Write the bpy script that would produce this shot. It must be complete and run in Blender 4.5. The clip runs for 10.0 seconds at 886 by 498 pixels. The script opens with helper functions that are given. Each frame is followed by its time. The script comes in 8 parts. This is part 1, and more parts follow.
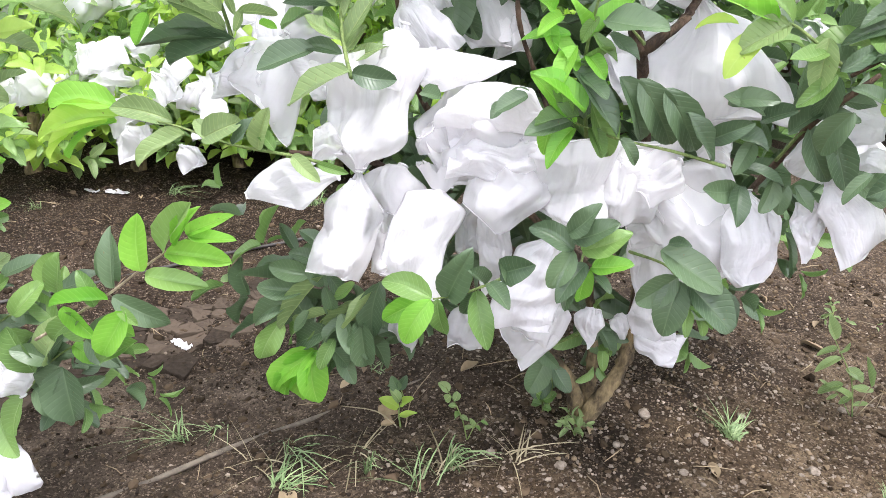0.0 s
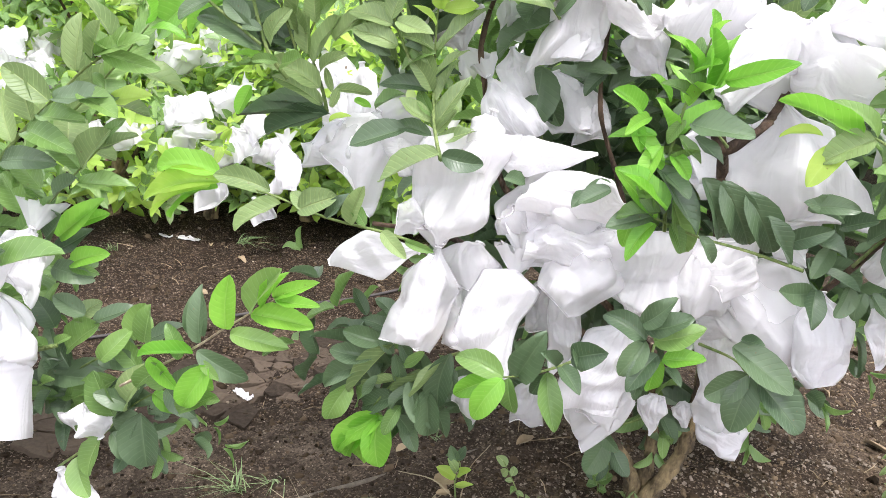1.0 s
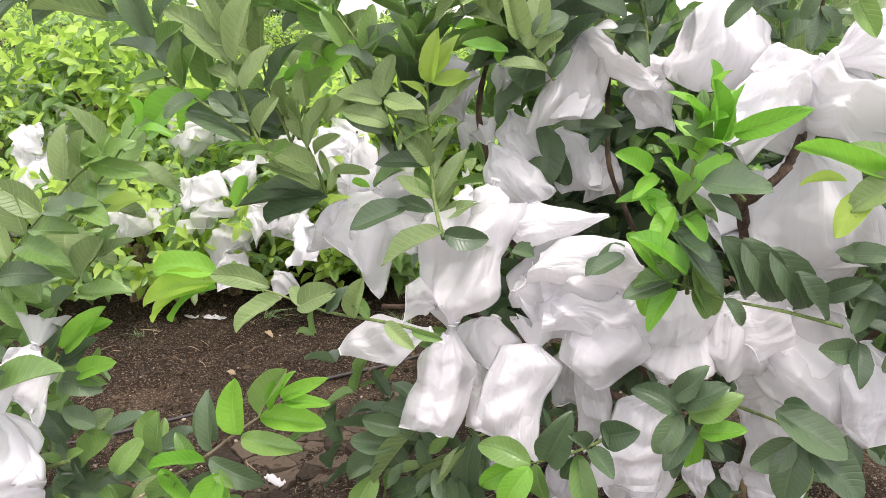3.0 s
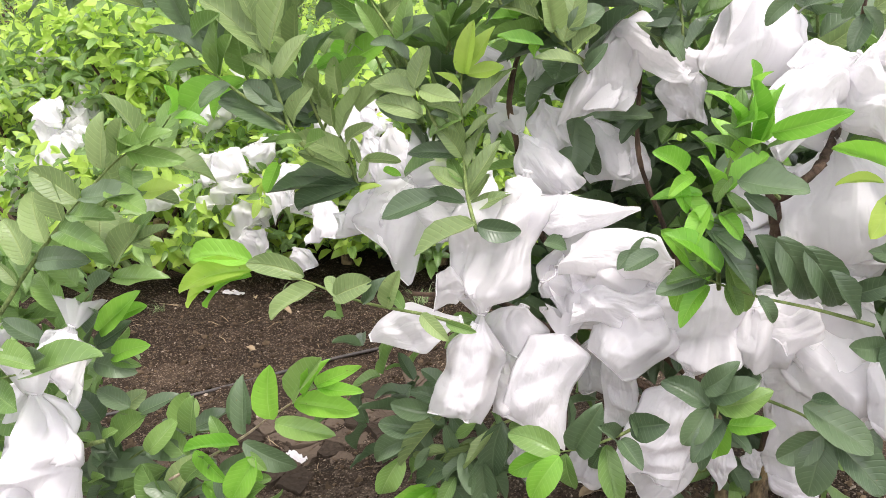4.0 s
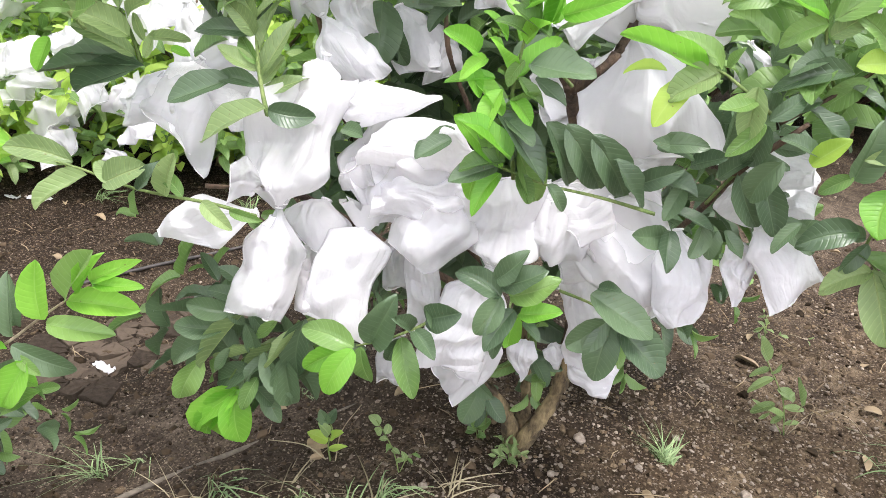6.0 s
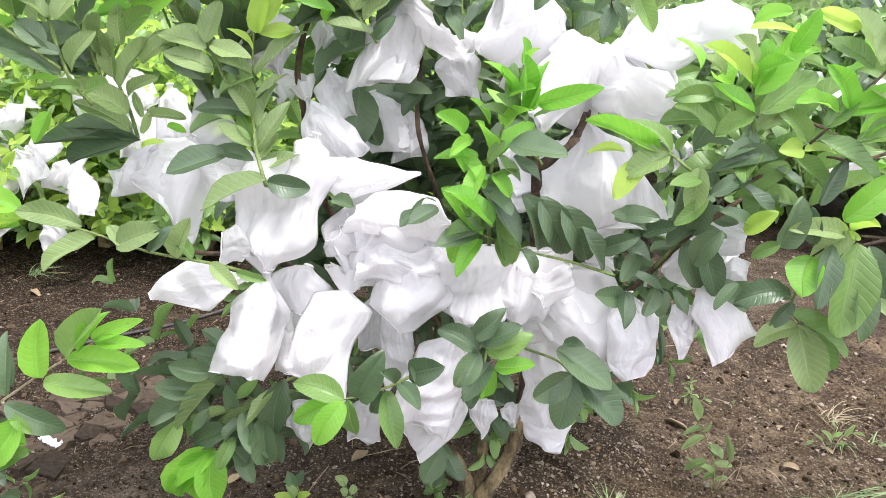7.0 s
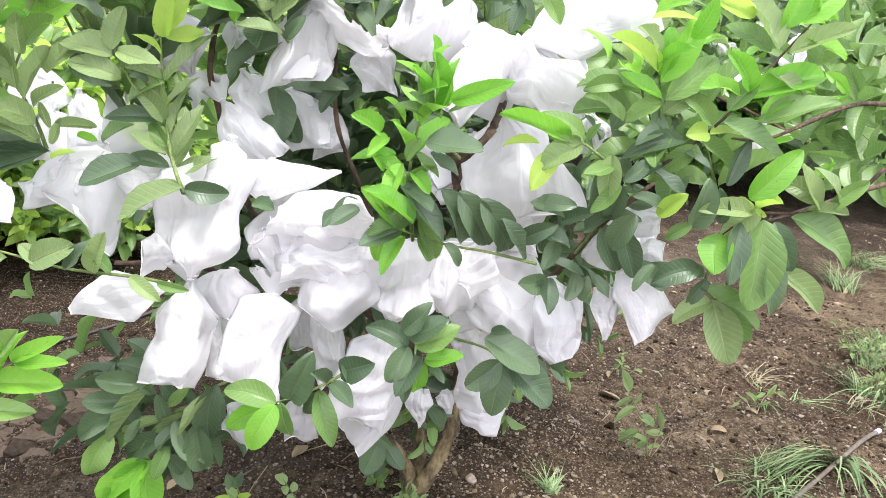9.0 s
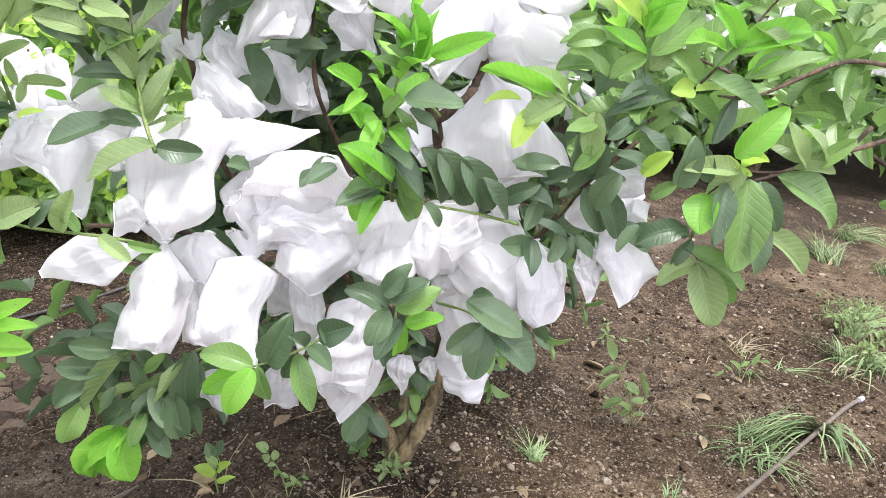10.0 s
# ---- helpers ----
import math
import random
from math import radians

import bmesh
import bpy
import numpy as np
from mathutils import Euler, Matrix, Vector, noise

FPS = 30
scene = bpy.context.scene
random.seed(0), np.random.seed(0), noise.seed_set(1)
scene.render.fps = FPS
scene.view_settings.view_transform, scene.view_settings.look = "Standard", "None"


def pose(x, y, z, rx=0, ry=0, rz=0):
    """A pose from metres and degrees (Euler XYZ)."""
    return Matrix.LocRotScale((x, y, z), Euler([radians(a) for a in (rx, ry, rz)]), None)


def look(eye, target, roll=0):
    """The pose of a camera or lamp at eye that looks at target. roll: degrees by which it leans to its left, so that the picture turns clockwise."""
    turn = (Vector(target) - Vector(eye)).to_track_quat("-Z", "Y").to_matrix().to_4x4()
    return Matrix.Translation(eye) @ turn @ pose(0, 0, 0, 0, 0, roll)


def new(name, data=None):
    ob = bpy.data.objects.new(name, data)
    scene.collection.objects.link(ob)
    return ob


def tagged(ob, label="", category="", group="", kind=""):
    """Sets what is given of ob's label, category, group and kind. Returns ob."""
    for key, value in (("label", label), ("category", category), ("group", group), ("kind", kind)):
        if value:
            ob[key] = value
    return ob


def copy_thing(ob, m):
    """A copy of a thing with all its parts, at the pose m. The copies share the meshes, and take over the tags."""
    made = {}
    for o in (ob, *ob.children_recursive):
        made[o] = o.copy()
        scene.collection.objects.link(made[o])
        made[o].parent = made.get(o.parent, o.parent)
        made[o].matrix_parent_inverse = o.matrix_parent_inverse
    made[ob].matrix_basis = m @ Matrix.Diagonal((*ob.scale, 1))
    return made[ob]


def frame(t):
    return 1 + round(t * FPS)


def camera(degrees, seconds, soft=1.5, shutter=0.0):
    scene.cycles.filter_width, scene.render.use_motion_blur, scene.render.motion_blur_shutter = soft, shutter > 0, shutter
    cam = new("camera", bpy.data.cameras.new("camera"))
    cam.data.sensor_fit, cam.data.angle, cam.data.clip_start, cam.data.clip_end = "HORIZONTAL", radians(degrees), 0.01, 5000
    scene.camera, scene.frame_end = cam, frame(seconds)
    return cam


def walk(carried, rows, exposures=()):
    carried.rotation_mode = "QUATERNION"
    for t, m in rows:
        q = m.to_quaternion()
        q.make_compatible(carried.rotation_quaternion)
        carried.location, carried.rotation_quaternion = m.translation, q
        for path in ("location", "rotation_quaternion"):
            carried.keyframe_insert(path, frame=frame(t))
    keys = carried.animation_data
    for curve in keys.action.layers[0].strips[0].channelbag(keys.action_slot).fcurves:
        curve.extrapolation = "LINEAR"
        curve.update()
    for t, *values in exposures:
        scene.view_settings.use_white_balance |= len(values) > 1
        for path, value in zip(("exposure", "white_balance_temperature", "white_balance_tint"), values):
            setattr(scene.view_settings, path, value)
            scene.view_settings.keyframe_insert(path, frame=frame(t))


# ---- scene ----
cam = camera(57.5, 10.0, soft=0.75)
PATH = [
    (0, (0.212, 0.288, 1.053), (-0.05, 2.12, 0.295), 5.7),
    (0.5, (0.228, 0.319, 1.091), (-0.363, 2.084, 0.358), 3.5),
    (1, (0.168, 0.247, 1.095), (-0.236, 2.099, 0.456), 8.2),
    (1.5, (0.198, 0.311, 1.145), (-0.145, 2.208, 0.613), 2.8),
    (2, (0.194, 0.33, 1.163), (-0.311, 2.214, 0.723), 1.2),
    (2.2, (0.196, 0.336, 1.161), (-0.349, 2.2, 0.687), 0.1),
    (3.3, (0.182, 0.336, 1.131), (-0.309, 2.189, 0.560), 2.5),
    (3.5, (0.185, 0.337, 1.14), (-0.31, 2.181, 0.542), 2.2),
    (4, (0.149, 0.321, 1.168), (-0.367, 2.153, 0.556), 2.6),
    (4.5, (0.159, 0.335, 1.15), (-0.191, 2.213, 0.559), 3.7),
    (5, (0.208, 0.328, 1.105), (-0.066, 2.185, 0.414), 0.9),
    (5.2, (0.232, 0.355, 1.098), (-0.056, 2.205, 0.400), 1.2),
    (6.3, (0.222, 0.375, 1.140), (0.125, 2.210, 0.350), 8.5),
    (6.5, (0.189, 0.318, 1.153), (0.043, 2.206, 0.509), 7.9),
    (7, (0.129, 0.236, 1.115), (0.183, 2.157, 0.561), 8.9),
    (7.5, (0.132, 0.211, 1.114), (0.213, 2.13, 0.555), 9.3),
    (8, (0.126, 0.225, 1.112), (0.287, 2.147, 0.584), 8.3),
    (8.5, (0.135, 0.224, 1.116), (0.309, 2.139, 0.565), 8.4),
    (9, (0.146, 0.231, 1.147), (0.361, 2.133, 0.565), 7.1),
    (9.5, (0.138, 0.248, 1.131), (0.399, 2.134, 0.516), 7.2),
    (10, (0.163, 0.248, 1.114), (0.413, 2.129, 0.484), 7.3),
]
walk(cam, [(t, look(eye, target, roll)) for t, eye, target, roll in PATH],
     exposures=[(0, 1.48, 6330, 16), (1, 1.40, 6450, 16), (1.5, 1.14, 6550, 16), (2, 0.83, 6780, 17), (3.5, 1.08, 6780, 18), (4.5, 1.17, 6750, 18), (5, 1.24, 6560, 17), (6.5, 1.41, 6480, 15), (7.5, 1.39, 6420, 16), (8.5, 1.44, 6430, 15), (10, 1.48, 6370, 16)])

# ---- light: bright overcast, high soft sun ----
world = bpy.data.worlds.new("overcast_sky")
scene.world = world
world.use_nodes = True
wn, wl = world.node_tree.nodes, world.node_tree.links
sky = wn.new("ShaderNodeTexSky")
sky.sky_type, sky.sun_disc = "NISHITA", False
sky.sun_elevation, sky.sun_rotation = radians(70), radians(146)
sky.air_density, sky.dust_density, sky.ozone_density = 1.0, 1.2, 1.0
soften = wn.new("ShaderNodeHueSaturation")
soften.inputs["Saturation"].default_value = 0.20
soften.inputs["Value"].default_value = 1.45
wl.new(sky.outputs[0], soften.inputs["Color"])
wl.new(soften.outputs[0], wn["Background"].inputs[0])
wn["Background"].inputs[1].default_value = 0.15
sun = new("sun", bpy.data.lights.new("sun", "SUN"))
sun.data.energy, sun.data.angle, sun.data.color = 1.6, radians(14), (1.0, 0.98, 0.95)
sun.matrix_world = look((1.25, -0.35, 6.0), (0, 1.5, 0))


# ---- materials ----
def material(name):
    m = bpy.data.materials.new(name)
    m.use_nodes = True
    nt = m.node_tree
    b = nt.nodes["Principled BSDF"]
    return m, nt, b


def node(nt, kind, **inputs):
    n = nt.nodes.new(kind)
    for key, value in inputs.items():
        n.inputs[key.replace("_", " ")].default_value = value
    return n


def math_node(nt, op, a, b=None):
    n = nt.nodes.new("ShaderNodeMath")
    n.operation = op
    for k, v in enumerate((a, b)):
        if v is None:
            continue
        if isinstance(v, (int, float)):
            n.inputs[k].default_value = v
        else:
            nt.links.new(v, n.inputs[k])
    return n.outputs[0]


def ramp(nt, fac, stops):
    r = nt.nodes.new("ShaderNodeValToRGB")
    els = r.color_ramp.elements
    while len(els) < len(stops):
        els.new(0.5)
    for e, (p, c) in zip(els, stops):
        e.position, e.color = p, (*c, 1)
    nt.links.new(fac, r.inputs[0])
    return r.outputs[0]


def mix_color(nt, fac, a, b):
    n = nt.nodes.new("ShaderNodeMix")
    n.data_type = "RGBA"
    for k, v in ((0, fac), (6, a), (7, b)):
        if isinstance(v, (int, float)):
            n.inputs[k].default_value = v
        elif isinstance(v, tuple):
            n.inputs[k].default_value = (*v, 1)
        else:
            nt.links.new(v, n.inputs[k])
    return n.outputs[2]


def noise_tex(nt, scale, detail=4, rough=0.6, coords=None):
    n = node(nt, "ShaderNodeTexNoise", Scale=scale, Detail=detail, Roughness=rough)
    if coords is not None:
        nt.links.new(coords, n.inputs["Vector"])
    return n.outputs["Fac"]


def leaf_material(name, low, high, vein, gloss, through_light, veined, relief, islands=False):
    """A guava leaf: pinnate sunken veins, patchy colour, light shining through."""
    m, nt, b = material(name)
    ln = nt.links
    uv = nt.nodes.new("ShaderNodeUVMap")
    sep = nt.nodes.new("ShaderNodeSeparateXYZ")
    ln.new(uv.outputs[0], sep.inputs[0])
    along, across = sep.outputs[0], math_node(nt, "ABSOLUTE", sep.outputs[1])
    if islands:
        rnd = nt.nodes.new("ShaderNodeNewGeometry").outputs["Random Per Island"]
    else:
        rnd = nt.nodes.new("ShaderNodeObjectInfo").outputs["Random"]
    phase = math_node(nt, "SUBTRACT", along, math_node(nt, "MULTIPLY", math_node(nt, "POWER", across, 1.25), 0.19))
    saw = math_node(nt, "FRACT", math_node(nt, "MULTIPLY", phase, 10.0))
    tri = math_node(nt, "ABSOLUTE", math_node(nt, "SUBTRACT", saw, 0.5))
    side = math_node(nt, "POWER", math_node(nt, "SUBTRACT", 1.0, math_node(nt, "MULTIPLY", tri, 2.0)), 7.0)
    mid = math_node(nt, "POWER", math_node(nt, "SUBTRACT", 1.0, across), 26.0)
    veins = math_node(nt, "MAXIMUM", math_node(nt, "MULTIPLY", side, 0.5), math_node(nt, "MULTIPLY", mid, 1.7))
    geo = nt.nodes.new("ShaderNodeNewGeometry")
    patch = noise_tex(nt, 28, 3, 0.6, geo.outputs["Position"])
    tone = math_node(nt, "ADD", math_node(nt, "MULTIPLY", rnd, 0.55), math_node(nt, "MULTIPLY", patch, 0.55))
    body = ramp(nt, tone, [(0.1, low), (0.9, high)])
    color = mix_color(nt, math_node(nt, "MULTIPLY", veins, veined), body, vein)
    spots = noise_tex(nt, 140, 2, 0.5, geo.outputs["Position"])
    spot = math_node(nt, "MULTIPLY", math_node(nt, "GREATER_THAN", spots, 0.74), 0.5)
    color = mix_color(nt, spot, color, (0.16, 0.11, 0.04))
    ln.new(color, b.inputs["Base Color"])
    b.inputs["Roughness"].default_value = gloss
    b.inputs["Specular IOR Level"].default_value = 0.65
    bump = node(nt, "ShaderNodeBump", Strength=relief, Distance=0.002)
    bump.invert = True
    height = math_node(nt, "ADD", veins, math_node(nt, "MULTIPLY", patch, 0.4))
    ln.new(height, bump.inputs["Height"])
    ln.new(bump.outputs[0], b.inputs["Normal"])
    t = nt.nodes.new("ShaderNodeBsdfTranslucent")
    glow = nt.nodes.new("ShaderNodeHueSaturation")
    glow.inputs["Value"].default_value = 1.5
    ln.new(color, glow.inputs["Color"])
    ln.new(glow.outputs[0], t.inputs["Color"])
    ms = node(nt, "ShaderNodeMixShader", Fac=through_light)
    ln.new(b.outputs[0], ms.inputs[1])
    ln.new(t.outputs[0], ms.inputs[2])
    ln.new(ms.outputs[0], nt.nodes["Material Output"].inputs[0])
    return m


TONES = {
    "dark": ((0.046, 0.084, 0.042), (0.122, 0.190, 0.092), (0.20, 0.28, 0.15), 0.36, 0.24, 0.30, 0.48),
    "mid": ((0.078, 0.165, 0.040), (0.205, 0.340, 0.090), (0.32, 0.46, 0.18), 0.38, 0.30, 0.40, 0.60),
    "pale": ((0.134, 0.204, 0.074), (0.280, 0.384, 0.150), (0.46, 0.56, 0.24), 0.46, 0.32, 0.50, 0.75),
    "young": ((0.110, 0.335, 0.028), (0.262, 0.530, 0.070), (0.44, 0.68, 0.18), 0.42, 0.46, 0.26, 0.62),
    "lime": ((0.265, 0.430, 0.058), (0.475, 0.640, 0.130), (0.55, 0.70, 0.25), 0.45, 0.52, 0.18, 0.36),
}
LEAF = {k: leaf_material("leaf_" + k, *v) for k, v in TONES.items()}
LEAF_MASS = {k: leaf_material("foliage_" + k, *v, islands=True) for k, v in TONES.items()}


def bark_material(name, low, high, scale=60):
    m, nt, b = material(name)
    geo = nt.nodes.new("ShaderNodeNewGeometry").outputs["Position"]
    mp = nt.nodes.new("ShaderNodeMapping")
    mp.inputs["Scale"].default_value = (1, 1, 0.3)
    nt.links.new(geo, mp.inputs["Vector"])
    a = noise_tex(nt, scale, 5, 0.65, mp.outputs[0])
    c = noise_tex(nt, scale * 0.25, 3, 0.5, geo)
    tone = math_node(nt, "ADD", math_node(nt, "MULTIPLY", a, 0.45), math_node(nt, "MULTIPLY", c, 0.55))
    nt.links.new(ramp(nt, tone, [(0.42, low), (0.60, high)]), b.inputs["Base Color"])
    b.inputs["Roughness"].default_value = 0.85
    bump = node(nt, "ShaderNodeBump", Strength=1.0, Distance=0.012)
    nt.links.new(a, bump.inputs["Height"])
    nt.links.new(bump.outputs[0], b.inputs["Normal"])
    return m


BARK = bark_material("guava_bark", (0.050, 0.034, 0.018), (0.30, 0.225, 0.115), 75)
BRANCH = bark_material("branch_bark", (0.045, 0.027, 0.019), (0.15, 0.095, 0.06), 90)
TWIG = bark_material("green_twig", (0.12, 0.19, 0.05), (0.26, 0.33, 0.11), 120)
DRY = bark_material("dry_stalk", (0.20, 0.15, 0.09), (0.46, 0.39, 0.27), 90)


def bag_material(name, tint, clear, thin):
    """Thin milky plastic film: some light passes straight, some scatters through; fine creases run from the tie."""
    m, nt, b = material(name)
    ln = nt.links
    geo = nt.nodes.new("ShaderNodeNewGeometry").outputs["Position"]
    grain = noise_tex(nt, 18, 3, 0.5, geo)
    color = mix_color(nt, grain, tint, tuple(c * 0.96 for c in tint))
    ln.new(color, b.inputs["Base Color"])
    b.inputs["Roughness"].default_value = 0.28
    b.inputs["Specular IOR Level"].default_value = 0.42
    uv = nt.nodes.new("ShaderNodeUVMap").outputs[0]
    height = math_node(nt, "MULTIPLY", noise_tex(nt, 55, 3, 0.6, geo), 0.10)
    for stretch_by, turn, deep in (((6, 0.9, 1), 0.0, 0.50), ((15, 1.8, 1), 0.25, 0.26), ((5, 3.6, 1), -0.6, 0.34), ((9, 6, 1), 0.9, 0.16)):
        mp = nt.nodes.new("ShaderNodeMapping")
        mp.inputs["Scale"].default_value = stretch_by
        mp.inputs["Rotation"].default_value = (0, 0, turn)
        ln.new(uv, mp.inputs["Vector"])
        streak = noise_tex(nt, 1.0, 1, 0.4, mp.outputs[0])
        ridge = math_node(nt, "ABSOLUTE", math_node(nt, "SUBTRACT", streak, 0.5))
        height = math_node(nt, "ADD", height, math_node(nt, "MULTIPLY", math_node(nt, "MINIMUM", ridge, 0.10), 7.0 * deep))
    bump = node(nt, "ShaderNodeBump", Strength=0.46, Distance=0.006)
    ln.new(height, bump.inputs["Height"])
    ln.new(bump.outputs[0], b.inputs["Normal"])
    t = nt.nodes.new("ShaderNodeBsdfTranslucent")
    t.inputs["Color"].default_value = (*tint, 1)
    ln.new(bump.outputs[0], t.inputs["Normal"])
    ms = node(nt, "ShaderNodeMixShader", Fac=thin)
    ln.new(b.outputs[0], ms.inputs[1])
    ln.new(t.outputs[0], ms.inputs[2])
    clear_node = nt.nodes.new("ShaderNodeBsdfTransparent")
    out = node(nt, "ShaderNodeMixShader", Fac=clear)
    ln.new(ms.outputs[0], out.inputs[1])
    ln.new(clear_node.outputs[0], out.inputs[2])
    ln.new(out.outputs[0], nt.nodes["Material Output"].inputs[0])
    return m


FILM = {
    "white": bag_material("white_bag_film", (0.91, 0.90, 0.915), 0.08, 0.46),
    "milky": bag_material("milky_bag_film", (0.91, 0.90, 0.915), 0.36, 0.46),
    "clear": bag_material("clear_bag_film", (0.91, 0.90, 0.915), 0.56, 0.46),
}
SLEEVE, _nt, _b = material("foam_sleeve")
_b.inputs["Base Color"].default_value = (0.90, 0.89, 0.90, 1)
_b.inputs["Roughness"].default_value = 0.8
_w = node(_nt, "ShaderNodeTexVoronoi", Scale=120.0)
_bp = node(_nt, "ShaderNodeBump", Strength=0.5, Distance=0.003)
_nt.links.new(_w.outputs["Distance"], _bp.inputs["Height"])
_nt.links.new(_bp.outputs[0], _b.inputs["Normal"])


def soil_material():
    m, nt, b = material("orchard_soil")
    ln = nt.links
    geo = nt.nodes.new("ShaderNodeNewGeometry").outputs["Position"]
    big, mid, fine = noise_tex(nt, 1.3, 4, 0.6, geo), noise_tex(nt, 14, 6, 0.7, geo), noise_tex(nt, 120, 5, 0.75, geo)
    patchy = noise_tex(nt, 4.2, 5, 0.65, geo)
    tone = math_node(nt, "ADD", math_node(nt, "MULTIPLY", big, 0.30), math_node(nt, "ADD", math_node(nt, "MULTIPLY", mid, 0.25), math_node(nt, "MULTIPLY", fine, 0.25)))
    tone = math_node(nt, "ADD", tone, math_node(nt, "MULTIPLY", patchy, 0.30))
    body = ramp(nt, tone, [(0.44, (0.010, 0.007, 0.004)), (0.56, (0.042, 0.030, 0.020)), (0.68, (0.165, 0.122, 0.082))])
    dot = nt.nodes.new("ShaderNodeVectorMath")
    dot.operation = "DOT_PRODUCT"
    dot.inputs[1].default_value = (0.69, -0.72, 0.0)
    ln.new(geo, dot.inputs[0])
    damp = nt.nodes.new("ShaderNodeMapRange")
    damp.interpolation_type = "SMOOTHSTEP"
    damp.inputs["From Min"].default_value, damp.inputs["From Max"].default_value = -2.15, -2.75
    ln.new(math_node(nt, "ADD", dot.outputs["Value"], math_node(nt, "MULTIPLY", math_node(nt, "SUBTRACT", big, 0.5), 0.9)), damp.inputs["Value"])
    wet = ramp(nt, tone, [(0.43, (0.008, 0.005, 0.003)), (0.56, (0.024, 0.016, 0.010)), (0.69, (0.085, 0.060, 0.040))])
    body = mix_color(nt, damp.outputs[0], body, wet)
    # Band beside the furrow painted paler: the open ground's brightness is in the colour.
    lit_soil = ramp(nt, tone, [(0.43, (0.022, 0.016, 0.011)), (0.56, (0.080, 0.060, 0.043)), (0.69, (0.210, 0.165, 0.122))])
    # dry only masks this brightened strip.
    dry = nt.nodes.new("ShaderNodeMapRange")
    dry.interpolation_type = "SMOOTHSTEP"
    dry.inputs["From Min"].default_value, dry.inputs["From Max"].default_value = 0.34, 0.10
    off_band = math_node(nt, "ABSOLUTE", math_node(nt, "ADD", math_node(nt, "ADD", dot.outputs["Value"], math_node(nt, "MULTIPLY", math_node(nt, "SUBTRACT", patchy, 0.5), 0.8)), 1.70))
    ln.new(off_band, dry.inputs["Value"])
    body = mix_color(nt, math_node(nt, "MULTIPLY", dry.outputs[0], 0.8), body, lit_soil)
    # Reddish clay starts past the trunk; damp, shaded ground beneath gets the darker colour.
    red = nt.nodes.new("ShaderNodeMapRange")
    red.interpolation_type = "SMOOTHSTEP"
    red.inputs["From Min"].default_value, red.inputs["From Max"].default_value = -1.28, -0.86
    ln.new(math_node(nt, "ADD", dot.outputs["Value"], math_node(nt, "MULTIPLY", math_node(nt, "SUBTRACT", noise_tex(nt, 3.5, 4, 0.6, geo), 0.5), 1.6)), red.inputs["Value"])
    clay = ramp(nt, tone, [(0.44, (0.022, 0.014, 0.008)), (0.56, (0.086, 0.059, 0.035)), (0.68, (0.270, 0.205, 0.128))])
    body = mix_color(nt, math_node(nt, "MULTIPLY", red.outputs[0], 0.8), body, clay)
    stir = nt.nodes.new("ShaderNodeTexNoise")
    stir.inputs["Scale"].default_value = 150.0
    ln.new(geo, stir.inputs["Vector"])
    bent = nt.nodes.new("ShaderNodeVectorMath")
    bent.operation = "MULTIPLY_ADD"
    ln.new(stir.outputs["Color"], bent.inputs[0])
    bent.inputs[1].default_value = (0.012, 0.012, 0.012)
    ln.new(geo, bent.inputs[2])
    vor = node(nt, "ShaderNodeTexVoronoi", Scale=95.0)
    ln.new(bent.outputs[0], vor.inputs["Vector"])
    near = math_node(nt, "LESS_THAN", vor.outputs["Distance"], 0.26)
    pick = nt.nodes.new("ShaderNodeSeparateColor")
    ln.new(vor.outputs["Color"], pick.inputs[0])
    grit = math_node(nt, "MULTIPLY", near, math_node(nt, "GREATER_THAN", math_node(nt, "ADD", pick.outputs[0], math_node(nt, "MULTIPLY", patchy, 0.9)), 1.12))
    fleck = node(nt, "ShaderNodeTexVoronoi", Scale=230.0)
    ln.new(bent.outputs[0], fleck.inputs["Vector"])
    pick2 = nt.nodes.new("ShaderNodeSeparateColor")
    ln.new(fleck.outputs["Color"], pick2.inputs[0])
    body = mix_color(nt, math_node(nt, "MULTIPLY", math_node(nt, "GREATER_THAN", pick2.outputs[0], 0.84), 0.40), body, (0.26, 0.20, 0.145))
    body = mix_color(nt, math_node(nt, "MULTIPLY", math_node(nt, "LESS_THAN", pick2.outputs[1], 0.2), 0.6), body, (0.018, 0.013, 0.010))
    color = mix_color(nt, math_node(nt, "MULTIPLY", grit, 0.7), body, (0.30, 0.24, 0.18))
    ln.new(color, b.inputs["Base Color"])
    b.inputs["Roughness"].default_value = 0.95
    bump = node(nt, "ShaderNodeBump", Strength=0.9, Distance=0.012)
    ln.new(math_node(nt, "ADD", math_node(nt, "ADD", mid, math_node(nt, "MULTIPLY", fine, 0.6)), math_node(nt, "MULTIPLY", grit, 0.3)), bump.inputs["Height"])
    ln.new(bump.outputs[0], b.inputs["Normal"])
    b.inputs["Specular IOR Level"].default_value = 0.12
    return m


SOIL = soil_material()


